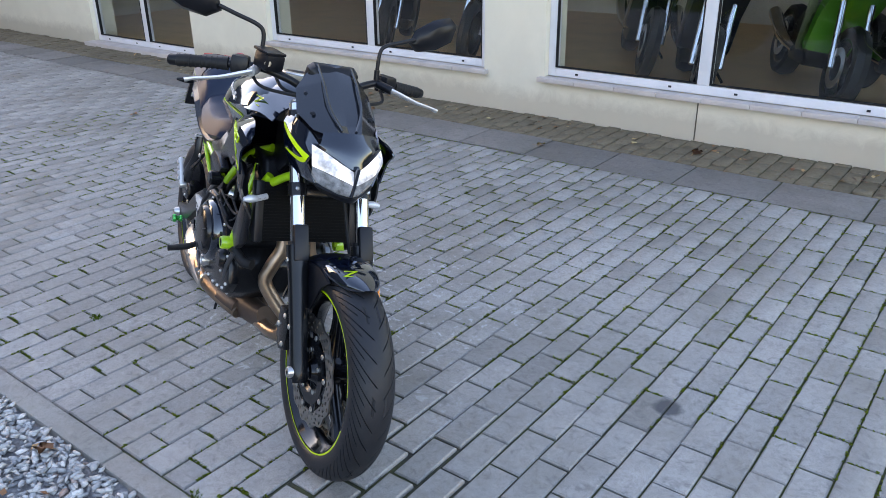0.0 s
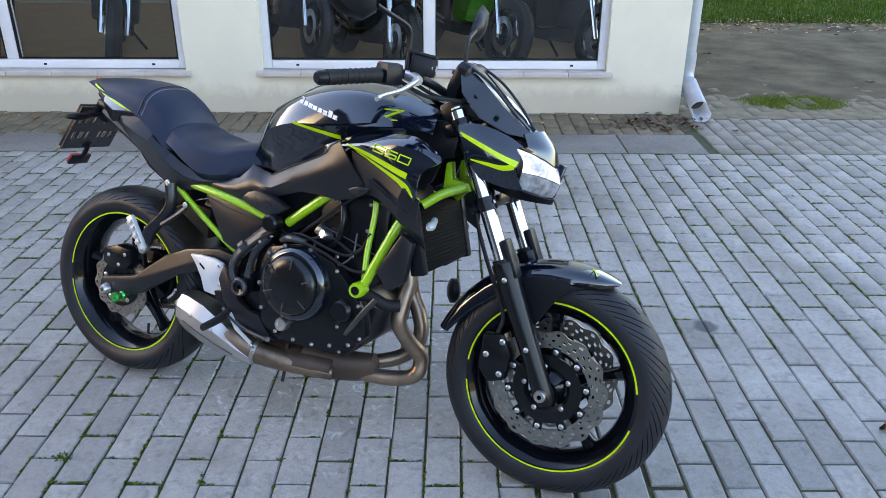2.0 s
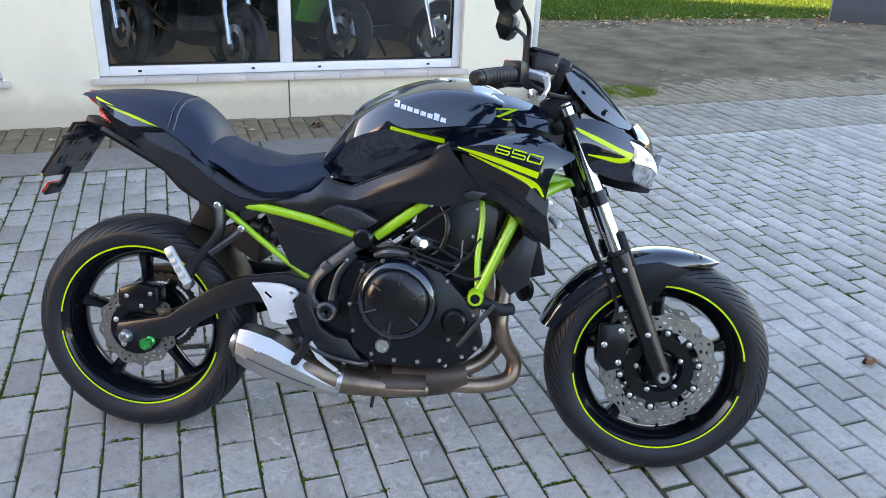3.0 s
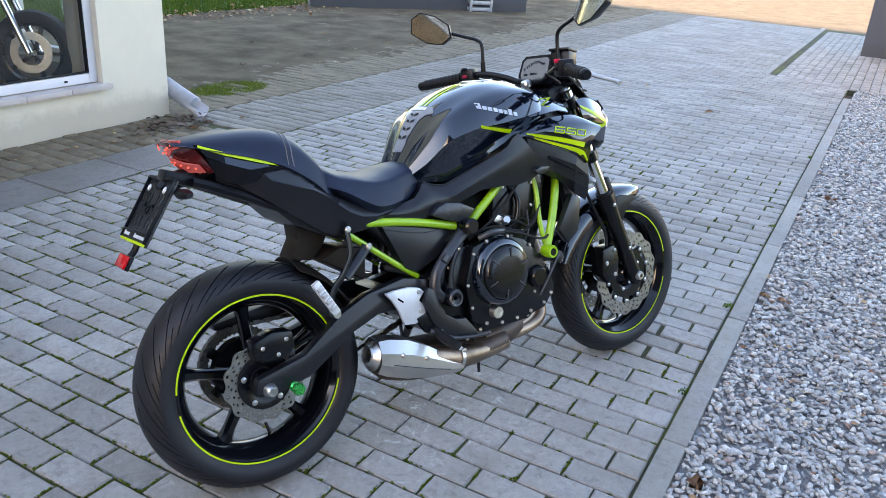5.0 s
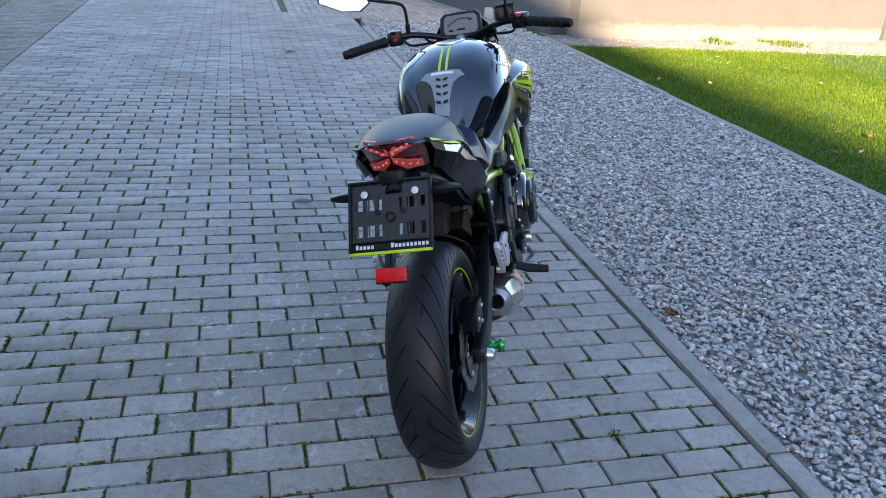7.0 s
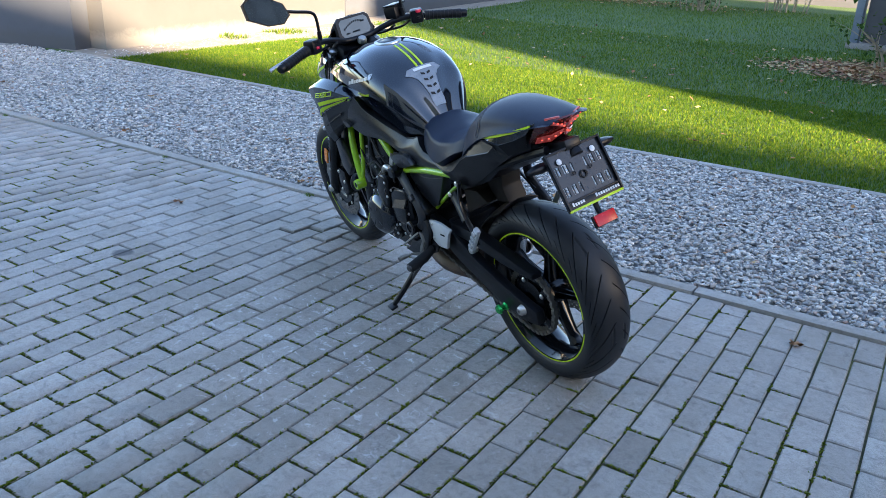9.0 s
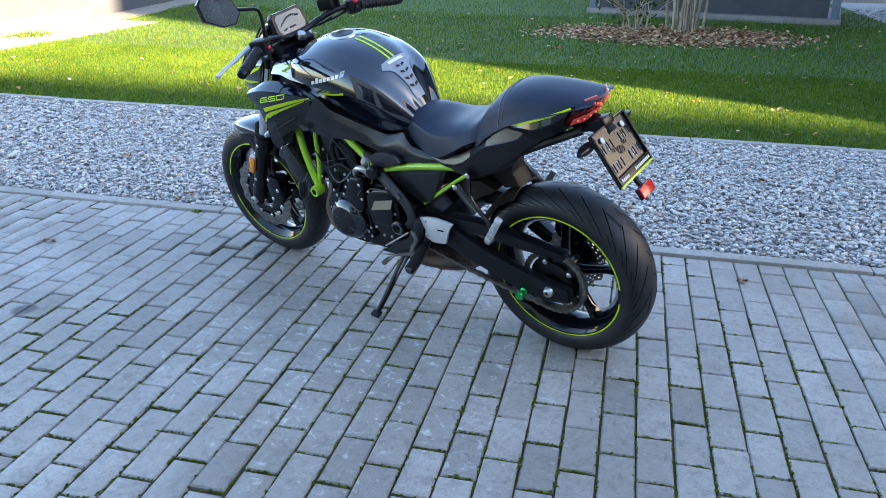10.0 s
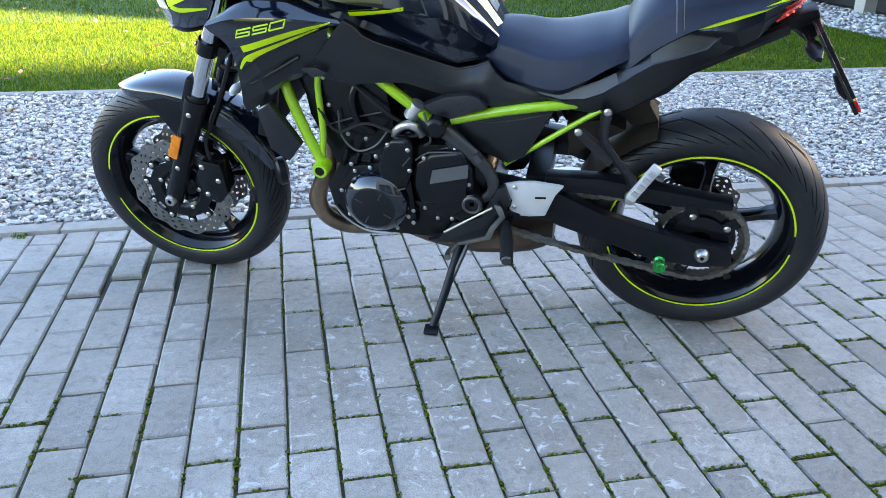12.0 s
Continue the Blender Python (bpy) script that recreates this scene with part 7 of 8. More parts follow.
# ---- exhaust ----
HEADERS = (
    [(0.955, -0.055, 0.6), (0.985, -0.03, 0.51), (0.986, -0.058, 0.44), (0.985, -0.074, 0.385), (1.004, -0.04, 0.325), (1.03, -0.005, 0.275), (1.02, -0.012, 0.222), (0.95, -0.025, 0.2), (0.84, -0.04, 0.2)],
    [(0.94, 0.055, 0.6), (0.938, 0.07, 0.5), (0.945, 0.085, 0.425), (0.972, 0.085, 0.37), (0.985, 0.083, 0.318), (0.972, 0.078, 0.268), (0.925, 0.06, 0.228), (0.84, 0.02, 0.205)],
)
for pts in HEADERS:
    part("exhaust_header", tube(bmesh.new(), pts, 0.022, 16, 5), M_BRONZE, bike, "heat-stained exhaust header")
col = bmesh.new()
tube(col, [(0.9, -0.02, 0.222), (0.84, -0.035, 0.212), (0.76, -0.05, 0.208), (0.7, -0.06, 0.208)], [0.034, 0.04, 0.045, 0.05], 18, 3, True, 1.3)
part("exhaust_collector", col, M_RUST, bike, "brown exhaust collector")
muf = bmesh.new()
loft(muf, [[(x, y0 - w * c, z0 + h * s) for c, s in ((1, 0), (0.75, 0.75), (0, 1), (-0.75, 0.75), (-1, 0), (-0.75, -0.75), (0, -1), (0.75, -0.75))] for x, y0, z0, w, h in ((0.8, -0.05, 0.21, 0.06, 0.035), (0.7, -0.04, 0.212, 0.1, 0.042), (0.55, -0.03, 0.215, 0.12, 0.048), (0.42, -0.035, 0.228, 0.11, 0.05), (0.36, -0.04, 0.24, 0.085, 0.045))], 2, 2)
part("muffler", muf, M_RUST, bike, "flat brown muffler under the engine")
can = bmesh.new()
CAN = ((1.0, -0.35), (1.0, 0.3), (0.62, 0.95), (-0.5, 1.0), (-1.0, 0.6), (-1.0, -0.5), (-0.5, -1.0), (0.55, -1.0))
loft(can, [[(x + 0.1 * h * q, y0 - w * c, z0 + h * q) for c, q in CAN] for x, y0, z0, w, h in ((0.303, -0.118, 0.298, 0.046, 0.047), (0.33, -0.12, 0.291, 0.052, 0.054), (0.39, -0.124, 0.273, 0.054, 0.057), (0.46, -0.128, 0.246, 0.05, 0.047), (0.52, -0.13, 0.222, 0.044, 0.032), (0.575, -0.13, 0.202, 0.034, 0.018))], 1, 1)
cn = part("silencer", can, M_EXHAUST, bike, "satin steel silencer with angular faces", 20)
cone = bmesh.new()
tube(cone, [(0.445, -0.138, 0.258), (0.503, -0.136, 0.243), (0.575, -0.13, 0.222), (0.663, -0.118, 0.211), (0.756, -0.1, 0.203), (0.8, -0.085, 0.198)], [0.034, 0.036, 0.036, 0.031, 0.024, 0.022], 24, 4, True, 0.95)
part("silencer_cone", cone, M_BRONZE, cn, "heat-browned silencer cone")
part("cone_band", tube(bmesh.new(), [(0.568, -0.131, 0.2235), (0.58, -0.1295, 0.221)], 0.0385, 24, 1), M_STEEL, cn)
part("shield_strap", ribbon([(0.5, -0.168, 0.33), (0.528, -0.172, 0.29), (0.572, -0.166, 0.256)], [0.016, 0.015, 0.013], (0.8, 0, 0.5), 0.003), M_HEEL, cn, "bright steel strap")
part("strap_bolt", bolts(bmesh.new(), [(0.578, -0.17, 0.252), (0.592, -0.168, 0.285)], 0.007, 0.005), M_STEEL, cn)
part("silencer_tip", lathe(bmesh.new(), [(0.0, -0.002), (0.02, -0.002), (0.022, 0.014), (0.026, 0.016), (0.03, 0.008), (0.045, -0.004)], (0.296, -0.118, 0.3), (-0.955, 0, 0.29), 28), M_STEEL, cn, "round tail pipe")
# black disc on the closed pipe end, in place of its dark inside
part("silencer_bore", lathe(bmesh.new(), [(0, 0.001), (0.0195, 0.001)], (0.2945, -0.118, 0.3005), (-0.955, 0, 0.29), 20), M_RADIATOR, cn)
part("can_seam", tube(bmesh.new(), [(0.335, -0.1735, 0.274), (0.39, -0.1795, 0.255), (0.455, -0.1795, 0.232), (0.52, -0.1755, 0.211)], 0.0016, 6, 1), M_SATIN, cn)
part("shield_bolt", bolts(bmesh.new(), [(0.365, -0.176, 0.295), (0.44, -0.179, 0.268)], 0.007, 0.005), M_STEEL, cn)

# ---- swingarm, shock, chain ----
part("swingarm", prism(bmesh.new(), [(0.55, 0.465), (0.42, 0.495), (0.3, 0.475), (0.22, 0.44), (0.1, 0.355), (-0.035, 0.325), (-0.045, 0.285), (0.03, 0.275), (0.12, 0.3), (0.25, 0.38), (0.33, 0.41), (0.45, 0.415), (0.55, 0.41)], -0.125, -0.09, 0.008), M_PANEL, bike, "curved matte black swingarm")
part("swingarm", prism(bmesh.new(), [(0.55, 0.47), (0.357, 0.438), (0.23, 0.378), (0.081, 0.338), (-0.016, 0.318), (-0.075, 0.31), (-0.08, 0.262), (0.0, 0.25), (0.114, 0.262), (0.233, 0.302), (0.337, 0.335), (0.45, 0.385), (0.55, 0.4)], 0.095, 0.13, 0.008), M_MATTE, bike, "straight matte black swingarm")
part("swingarm_bridge", box(bmesh.new(), (0.4, 0, 0.43), (0.06, 0.2, 0.06), None, 0.015), M_MATTE, bike)
part("swingarm_pivot", tube(bmesh.new(), [(0.55, -0.165, 0.44), (0.55, 0.165, 0.44)], 0.02, 14, 1), M_ENGINE, bike)
for s, r, lab in ((-1, 0.018, ""), (1, 0.018, "")):
    part("axle_nut", lathe(bmesh.new(), [(0.005, s * 0.02), (0.011, s * 0.02), (0.016, s * 0.014), (0.019, s * 0.0), (0.0, 0.0)], (-0.008, s * 0.127, 0.292), (0, 1, 0), 16), M_STEEL, bike)
for s, x, z in ((-1, 0.058, 0.283), (1, 0.088, 0.262)):
    part("paddock_bobbin", lathe(bmesh.new(), [(0.0, s * 0.036), (0.014, s * 0.036), (0.0165, s * 0.031), (0.0165, s * 0.026), (0.01, s * 0.02), (0.01, s * 0.01), (0.014, s * 0.005), (0.014, 0)], (x, s * 0.127, z), (0, 1, 0), 18), M_GREENALU, bike, "green anodised paddock bobbin")
rcal = bmesh.new()
prism(rcal, [(-0.035, 0.418), (0.02, 0.436), (0.075, 0.428), (0.08, 0.385), (0.06, 0.362), (0.0, 0.36), (-0.035, 0.372)], -0.118, -0.066, 0.009)
rcp = part("rear_caliper", rcal, M_ENGINE, bike, "black rear brake caliper")
part("caliper_bolt", bolts(bmesh.new(), [(-0.01, -0.118, 0.4), (0.055, -0.118, 0.41), (0.03, -0.118, 0.375)], 0.006, 0.004), M_STEEL, rcp)
shk = bmesh.new()
tube(shk, [(0.3, -0.03, 0.6), (0.5, -0.03, 0.53)], 0.02, 12, 1)
for k in range(7):
    c = Vector((0.33, -0.03, 0.59)).lerp(Vector((0.47, -0.03, 0.54)), k / 6)
    lathe(shk, [(0.025, -0.005), (0.033, 0), (0.025, 0.005)], c, (0.94, 0, -0.33), 18)
part("rear_shock", shk, M_SATIN, bike, "rear shock absorber with a dark spring")
ch = bmesh.new()
loop = [(0.113 * math.cos(radians(t)), RZ + 0.113 * math.sin(radians(t))) for t in range(82, 283, 6)]
bot = [(0.024 + (0.585 - 0.024) * k / 34, 0.192 + (0.315 - 0.192) * k / 34 - 0.012 * math.sin(math.pi * k / 34)) for k in range(1, 35)]
top = [(0.585 + (0.016 - 0.585) * k / 34, 0.4 + (0.414 - 0.4) * k / 34) for k in range(0, 34)]
path = loop + bot + top
for k in range(len(path)):
    (x0, z0), (x1, z1) = path[k], path[(k + 1) % len(path)]
    a = math.atan2(z1 - z0, x1 - x0)
    ln = math.hypot(x1 - x0, z1 - z0)
    if ln < 0.03:
        w = 0.0185 if k % 2 else 0.012
        box(ch, ((x0 + x1) / 2, 0.0855, (z0 + z1) / 2), (ln * 1.15, w, 0.012), Euler((0, -a, 0)).to_matrix(), 0)
part("drive_chain", ch, M_CHAIN, bike, "greasy drive chain")
cg = bmesh.new()
prism(cg, [(0.38, 0.47), (0.25, 0.475), (0.05, 0.45), (-0.06, 0.435), (-0.06, 0.415), (0.1, 0.415), (0.25, 0.43), (0.38, 0.43)], 0.078, 0.12, 0.006)
part("chain_guard", cg, M_MATTE, bike, "matte black chain guard")
hug = bmesh.new()
skin(hug, [[(0 + 0.322 * math.cos(radians(a)), yy, RZ + 0.322 * math.sin(radians(a)) - 0.025 * (abs(yy) / 0.08) ** 2) for yy in (-0.082, -0.05, 0, 0.05, 0.082)] for a in (20, 32, 44, 56, 66)], 0.004, 3, 2)
part("rear_hugger", hug, M_BROWNLIT, bike, "matte black rear hugger")
part("splash_guard", prism(bmesh.new(), [(0.33, 0.5), (0.25, 0.55), (0.2, 0.58), (0.26, 0.605), (0.34, 0.59)], -0.07, 0.07, 0.008), M_BROWNLIT, bike, "black splash guard over the rear tyre")
part("splash_strut", prism(bmesh.new(), [(0.15, 0.7), (0.255, 0.66), (0.225, 0.61), (0.19, 0.577), (0.128, 0.592), (0.155, 0.638)], -0.038, 0.038, 0.006), M_BROWNLIT, bike)


# ---- footrests ----
part("heel_plate", prism(bmesh.new(), [(0.339, 0.471), (0.37, 0.474), (0.42, 0.473), (0.452, 0.464), (0.466, 0.451), (0.447, 0.43), (0.462, 0.413), (0.467, 0.382), (0.43, 0.365), (0.393, 0.37), (0.381, 0.407), (0.361, 0.443)], -0.154, -0.141, 0.004), M_HEEL, bike, "silver heel plate")
part("heel_plate", prism(bmesh.new(), [(0.477, 0.458), (0.44, 0.468), (0.4, 0.472), (0.331, 0.466), (0.35, 0.44), (0.365, 0.4), (0.372, 0.38), (0.41, 0.374), (0.444, 0.374), (0.461, 0.392), (0.453, 0.416)], 0.141, 0.154, 0.004), M_HEEL, bike, "silver heel plate")
# black strips laid on the plates, standing for dark open slots
part("heel_slot", prism(bmesh.new(), [(0.375, 0.448), (0.392, 0.434), (0.395, 0.438), (0.378, 0.452)], -0.1555, -0.15, 0), M_RADIATOR, bike)
part("heel_slot", prism(bmesh.new(), [(0.372, 0.43), (0.398, 0.428), (0.398, 0.433), (0.372, 0.435)], 0.15, 0.1555, 0), M_RADIATOR, bike)
both("heel_bolt", lambda: bolts(bmesh.new(), [(0.446, -0.154, 0.455), (0.447, -0.154, 0.4)], 0.006, 0.004), M_STEEL, bike)
part("rider_footrest", tube(bmesh.new(), [(0.49, -0.155, 0.335), (0.49, -0.2, 0.318), (0.488, -0.265, 0.31)], [0.012, 0.015, 0.013], 10, 2, True, 0.75), M_RUBBER, bike, "black rubber footrest")
part("rider_footrest", tube(bmesh.new(), [(0.468, 0.155, 0.352), (0.458, 0.205, 0.335), (0.448, 0.272, 0.325)], [0.013, 0.019, 0.018], 10, 2, True, 0.75), M_RUBBER, bike, "black rubber footrest")
part("footrest_tip", lathe(bmesh.new(), [(0, 0.004), (0.011, 0.004), (0.0135, 0.0), (0.0135, -0.004)], (0.448, 0.274, 0.325), (-0.1, 0.98, -0.1), 12), M_SATIN, bike)
both("footrest_bracket", lambda: prism(bmesh.new(), [(0.43, 0.38), (0.5, 0.4), (0.53, 0.36), (0.5, 0.32), (0.46, 0.33)], -0.158, -0.138, 0.006), M_ENGINE, bike)
part("brake_pedal", tube(bmesh.new(), [(0.47, -0.158, 0.335), (0.54, -0.17, 0.3), (0.62, -0.185, 0.29), (0.655, -0.2, 0.295)], [0.008, 0.006, 0.005, 0.007], 10, 3), M_SATIN, bike, "grey steel brake pedal")
part("gear_lever", [prism(bmesh.new(), [(0.492, 0.422), (0.476, 0.42), (0.464, 0.388), (0.489, 0.35), (0.5, 0.32), (0.55, 0.302), (0.587, 0.29), (0.587, 0.298), (0.556, 0.31), (0.514, 0.327), (0.502, 0.357), (0.479, 0.389)], 0.182, 0.19, 0.0025), tube(bmesh.new(), [(0.587, 0.19, 0.294), (0.6, 0.215, 0.288), (0.6, 0.235, 0.286)], [0.005, 0.009, 0.009], 10, 2)], M_DISC, bike, "grey steel gear lever")
part("gear_rod", tube(bmesh.new(), [(0.495, 0.192, 0.417), (0.617, 0.19, 0.33)], 0.0034, 8, 1), M_STEEL, bike)


def hanger():
    bm = bmesh.new()
    tube(bm, [(0.248, -0.138, 0.664), (0.252, -0.141, 0.6), (0.222, -0.147, 0.55), (0.188, -0.15, 0.515), (0.168, -0.152, 0.472)], [0.017, 0.015, 0.017, 0.019, 0.019], 10, 3, True, 0.42)
    tube(bm, [(0.308, -0.132, 0.608), (0.272, -0.138, 0.576), (0.225, -0.146, 0.542)], [0.014, 0.014, 0.017], 10, 3, True, 0.42)
    return bm


both("passenger_hanger", hanger, M_PANEL, bike, "black passenger footrest hanger")
PEG = Euler((0, radians(60), 0)).to_matrix()
pegs = both("passenger_footrest", lambda: box(bmesh.new(), (0.153, -0.17, 0.505), (0.108, 0.016, 0.024), PEG, 0.006), M_HEEL, bike, "folded silver passenger footrest")
for s, o in ((-1, pegs[0]), (1, pegs[1])):
    for k in range(4):
        part("peg_tread", box(bmesh.new(), Vector((0.153, s * 0.1805, 0.505)) + PEG @ Vector((-0.034 + 0.021 * k, 0, 0)), (0.012, 0.007, 0.018), PEG, 0.002), M_ALU, o)
    part("peg_pivot", lathe(bmesh.new(), [(0, s * 0.012), (0.011, s * 0.012), (0.013, s * 0.008), (0.013, -s * 0.012), (0, -s * 0.012)], (0.178, s * 0.165, 0.458), (0, 1, 0), 14), M_STEEL, o)
sst = bmesh.new()
tube(sst, [(0.585, 0.13, 0.262), (0.6, 0.18, 0.21), (0.62, 0.235, 0.14), (0.636, 0.278, 0.09)], [0.014, 0.012, 0.011, 0.01], 10, 3)
stand = part("side_stand", sst, M_MATTE, bike, "black side stand, folded out")
part("stand_foot", box(bmesh.new(), (0.64, 0.284, 0.082), (0.038, 0.03, 0.012), Euler((-0.23, 0, 0)).to_matrix(), 0.005), M_MATTE, stand)
part("stand_spring", tube(bmesh.new(), [(0.565, 0.15, 0.27), (0.605, 0.205, 0.175)], 0.006, 8, 1), M_SATIN, stand)
part("drain_hose", tube(bmesh.new(), [(0.66, -0.11, 0.26), (0.665, -0.12, 0.2), (0.66, -0.125, 0.15)], 0.005, 6, 3), M_RUBBER, bike)


# ---- motorcycles inside the showroom ----
def show_bike(label, fairing, m):
    """A plain sports motorcycle, seen dimly through the shop window."""
    root = thing("showroom_motorcycle", label, "motorcycle", "motorcycles in the showroom", m=m)
    for x, half in ((0.0, 0.08), (1.4, 0.06)):
        bm = bmesh.new()
        lathe(bm, [(0.21, -half * 0.8), (0.25, -half), (0.285, -half * 0.8), (0.305, 0), (0.285, half * 0.8), (0.25, half), (0.21, half * 0.8), (0.21, -half * 0.8)], (x, 0, 0.305), (0, 1, 0), 40)
        w = part("wheel", bm, M_TYRE, root)
        rb = bmesh.new()
        lathe(rb, [(0.19, -half * 0.7), (0.215, -half * 0.8), (0.215, half * 0.8), (0.19, half * 0.7), (0.19, -half * 0.7)], (x, 0, 0.305), (0, 1, 0), 36)
        for k in range(5):
            a = 2 * math.pi * k / 5
            box(rb, (x + 0.11 * math.cos(a), 0, 0.305 + 0.11 * math.sin(a)), (0.18, 0.03, 0.025), Euler((0, -a, 0)).to_matrix(), 0.004)
        part("rim", rb, M_RIM, w)
        db = bmesh.new()
        lathe(db, [(0.09, -half - 0.01), (0.145, -half - 0.01), (0.145, -half - 0.005), (0.09, -half - 0.005), (0.09, -half - 0.01)], (x, 0, 0.305), (0, 1, 0), 30)
        part("brake_disc", db, M_STEEL, w)
    part("engine", prism(bmesh.new(), [(0.45, 0.3), (0.55, 0.22), (0.9, 0.22), (1.0, 0.36), (0.95, 0.65), (0.7, 0.7), (0.45, 0.5)], -0.15, 0.15, 0.02), M_ENGINE, root)
    part("fairing", prism(bmesh.new(), [(0.75, 0.3), (1.0, 0.34), (1.08, 0.62), (1.3, 0.82), (1.28, 0.95), (1.1, 1.05), (0.9, 0.85), (0.72, 0.7)], -0.2, 0.2, 0.05), fairing, root)
    tb = bmesh.new()
    loft(tb, [seat_ring(*r) for r in ((0.45, 0.8, 0.09, 0.7), (0.6, 0.95, 0.16, 0.72), (0.8, 1.0, 0.18, 0.75), (1.0, 0.95, 0.12, 0.8))], 3, 2)
    part("tank", tb, fairing, root)
    sb = bmesh.new()
    loft(sb, [seat_ring(*r) for r in ((0.5, 0.8, 0.1, 0.7), (0.3, 0.79, 0.13, 0.7), (0.12, 0.9, 0.11, 0.78), (-0.15, 0.97, 0.06, 0.9))], 3, 2)
    part("seat", sb, M_SEAT, root)
    for s in (-1, 1):
        part("fork_leg", tube(bmesh.new(), [(1.4, s * 0.1, 0.3), (1.12, s * 0.1, 0.93)], 0.024, 10, 1), M_CHROME, root)
    part("headlight", [lathe(bmesh.new(), [(0, 0.02), (0.04, 0.018), (0.062, 0.008), (0.066, -0.01), (0.05, -0.05), (0, -0.06)], (1.3, y, 0.86), (0.9, y, 0.42), 18) for y in (-0.075, 0.075)], M_CHROME, root, "bright headlight glass")
    part("handlebar", tube(bmesh.new(), [(0.98, -0.33, 0.95), (1.1, -0.1, 0.97), (1.1, 0.1, 0.97), (0.98, 0.33, 0.95)], 0.014, 8, 3), M_MATTE, root)
    part("silencer", tube(bmesh.new(), [(0.6, -0.14, 0.3), (0.3, -0.17, 0.36), (-0.05, -0.19, 0.5)], [0.03, 0.05, 0.055], 14, 3), M_CHROME, root)
    part("swingarm", tube(bmesh.new(), [(0.5, -0.1, 0.42), (0.0, -0.11, 0.305)], 0.028, 8, 1), M_MATTE, root)
    part("side_stand", tube(bmesh.new(), [(0.6, 0.1, 0.26), (0.62, 0.27, 0.075)], 0.012, 8, 1), M_MATTE, root)


show_bike("black motorcycle parked behind the shop window", M_MATTE, pose(0.3, 6.15, 0.06, -10, 0, -65))
show_bike("green faired motorcycle parked in the showroom", plain("green fairing paint", (0.05, 0.22, 0.015), 0.2, 0, 0.1, 4, coat=0.8), pose(1.05, 6.5, 0.06, -10, 0, -60))
show_bike("black motorcycle beside the green one", M_MATTE, pose(1.7, 6.2, 0.06, -10, 0, -55))
show_bike("dark motorcycle deep in the showroom", M_GLOSS, pose(-0.6, 6.9, 0.06, -10, 0, -60))
show_bike("dark motorcycle behind the second window", M_GLOSS, pose(-2.0, 6.6, 0.06, -10, 0, -70))
show_bike("black motorcycle behind the second window", M_MATTE, pose(-3.2, 6.4, 0.06, -10, 0, -60))

# ---- pavers: 0.2 by 0.1 m in running bond ----
PX, PY, GAP, GAPX = 0.1005, 0.201, 0.0068, 0.006
X0, Y0 = 1.352, 1.43


def brick_mesh(lx, ly, lz=0.05, bev=0.0045):
    bm = bmesh.new()
    box(bm, (0, 0, -lz / 2), (lx, ly, lz), None, 0)
    top = [e for e in bm.edges if e.verts[0].co.z > -0.001 and e.verts[1].co.z > -0.001]
    bmesh.ops.bevel(bm, geom=top, offset=bev, segments=1, affect="EDGES")
    return bm


def paver_cells(x0, x1, y0, y1, px=PX, py=PY, ax=X0, ay=Y0):
    """Cells (x, y, length) of the running bond inside a field."""
    out = []
    i0, i1 = math.ceil((x0 - ax) / px), math.floor((x1 - ax) / px)
    for i in range(i0, i1):
        off = ay if i % 2 == 0 else ay - py / 2
        y = off + math.floor((y0 - off) / py) * py
        while y < y1:
            a, b = max(y, y0), min(y + py, y1)
            if b - a > 0.04:
                out.append((ax + (i + 0.5) * px, (a + b) / 2, b - a))
            y += py
    return out


def proto(lx, ly):
    bm = brick_mesh(lx, ly)
    bmesh.ops.triangulate(bm, faces=bm.faces)
    v = np.array([tuple(a.co) for a in bm.verts])
    f = np.array([[a.index for a in t.verts] for t in bm.faces])
    bm.free()
    return v, f


def joined_pavers(name, cells, material, label, parent, turn=False, uneven=0.0015):
    rng = np.random.default_rng(len(cells))
    vs, fs, base = [], [], 0
    cache = {}
    for x, y, ln in cells:
        key = round(ln, 3)
        if key not in cache:
            cache[key] = proto(PX - GAPX, ln - GAP) if not turn else proto(ln - GAP, PX - GAPX)
        v, f = cache[key]
        tx, ty = rng.normal(0, 0.006, 2)
        w = v.copy()
        w[:, 2] += v[:, 0] * tx + v[:, 1] * ty + max(-0.003, rng.normal(0, uneven))
        w[:, 0] += (y if turn else x) + rng.normal(0, 0.001)
        w[:, 1] += (x if turn else y) + rng.normal(0, 0.001)
        vs.append(w)
        fs.append(f + base)
        base += len(v)
    ob = new(name, soup(name, np.concatenate(vs), np.concatenate(fs), material))
    ob.parent = parent
    return tagged(ob, label, kind="stuff")


pavement = thing("pavement", "grey concrete block paving laid in running bond", "pavement", kind="structure")
cells = paver_cells(-9.5, 15.9, 0.026, 3.245)
near = [c for c in cells if -0.62 < c[0] < 2.75 and c[1] < 1.86]
far = [c for c in cells if not (-0.62 < c[0] < 2.75 and c[1] < 1.86) and c[0] < 9.06] + paver_cells(9.06, 15.9, 0.985, 3.245)
RAISED = ((1.65, 0.33), (1.75, 0.22), (1.75, 0.42), (1.85, 0.33), (1.65, 0.53), (1.95, 0.22), (1.95, 0.42), (1.85, 0.14), (1.85, 0.53), (1.65, 0.14))
meshes = {}
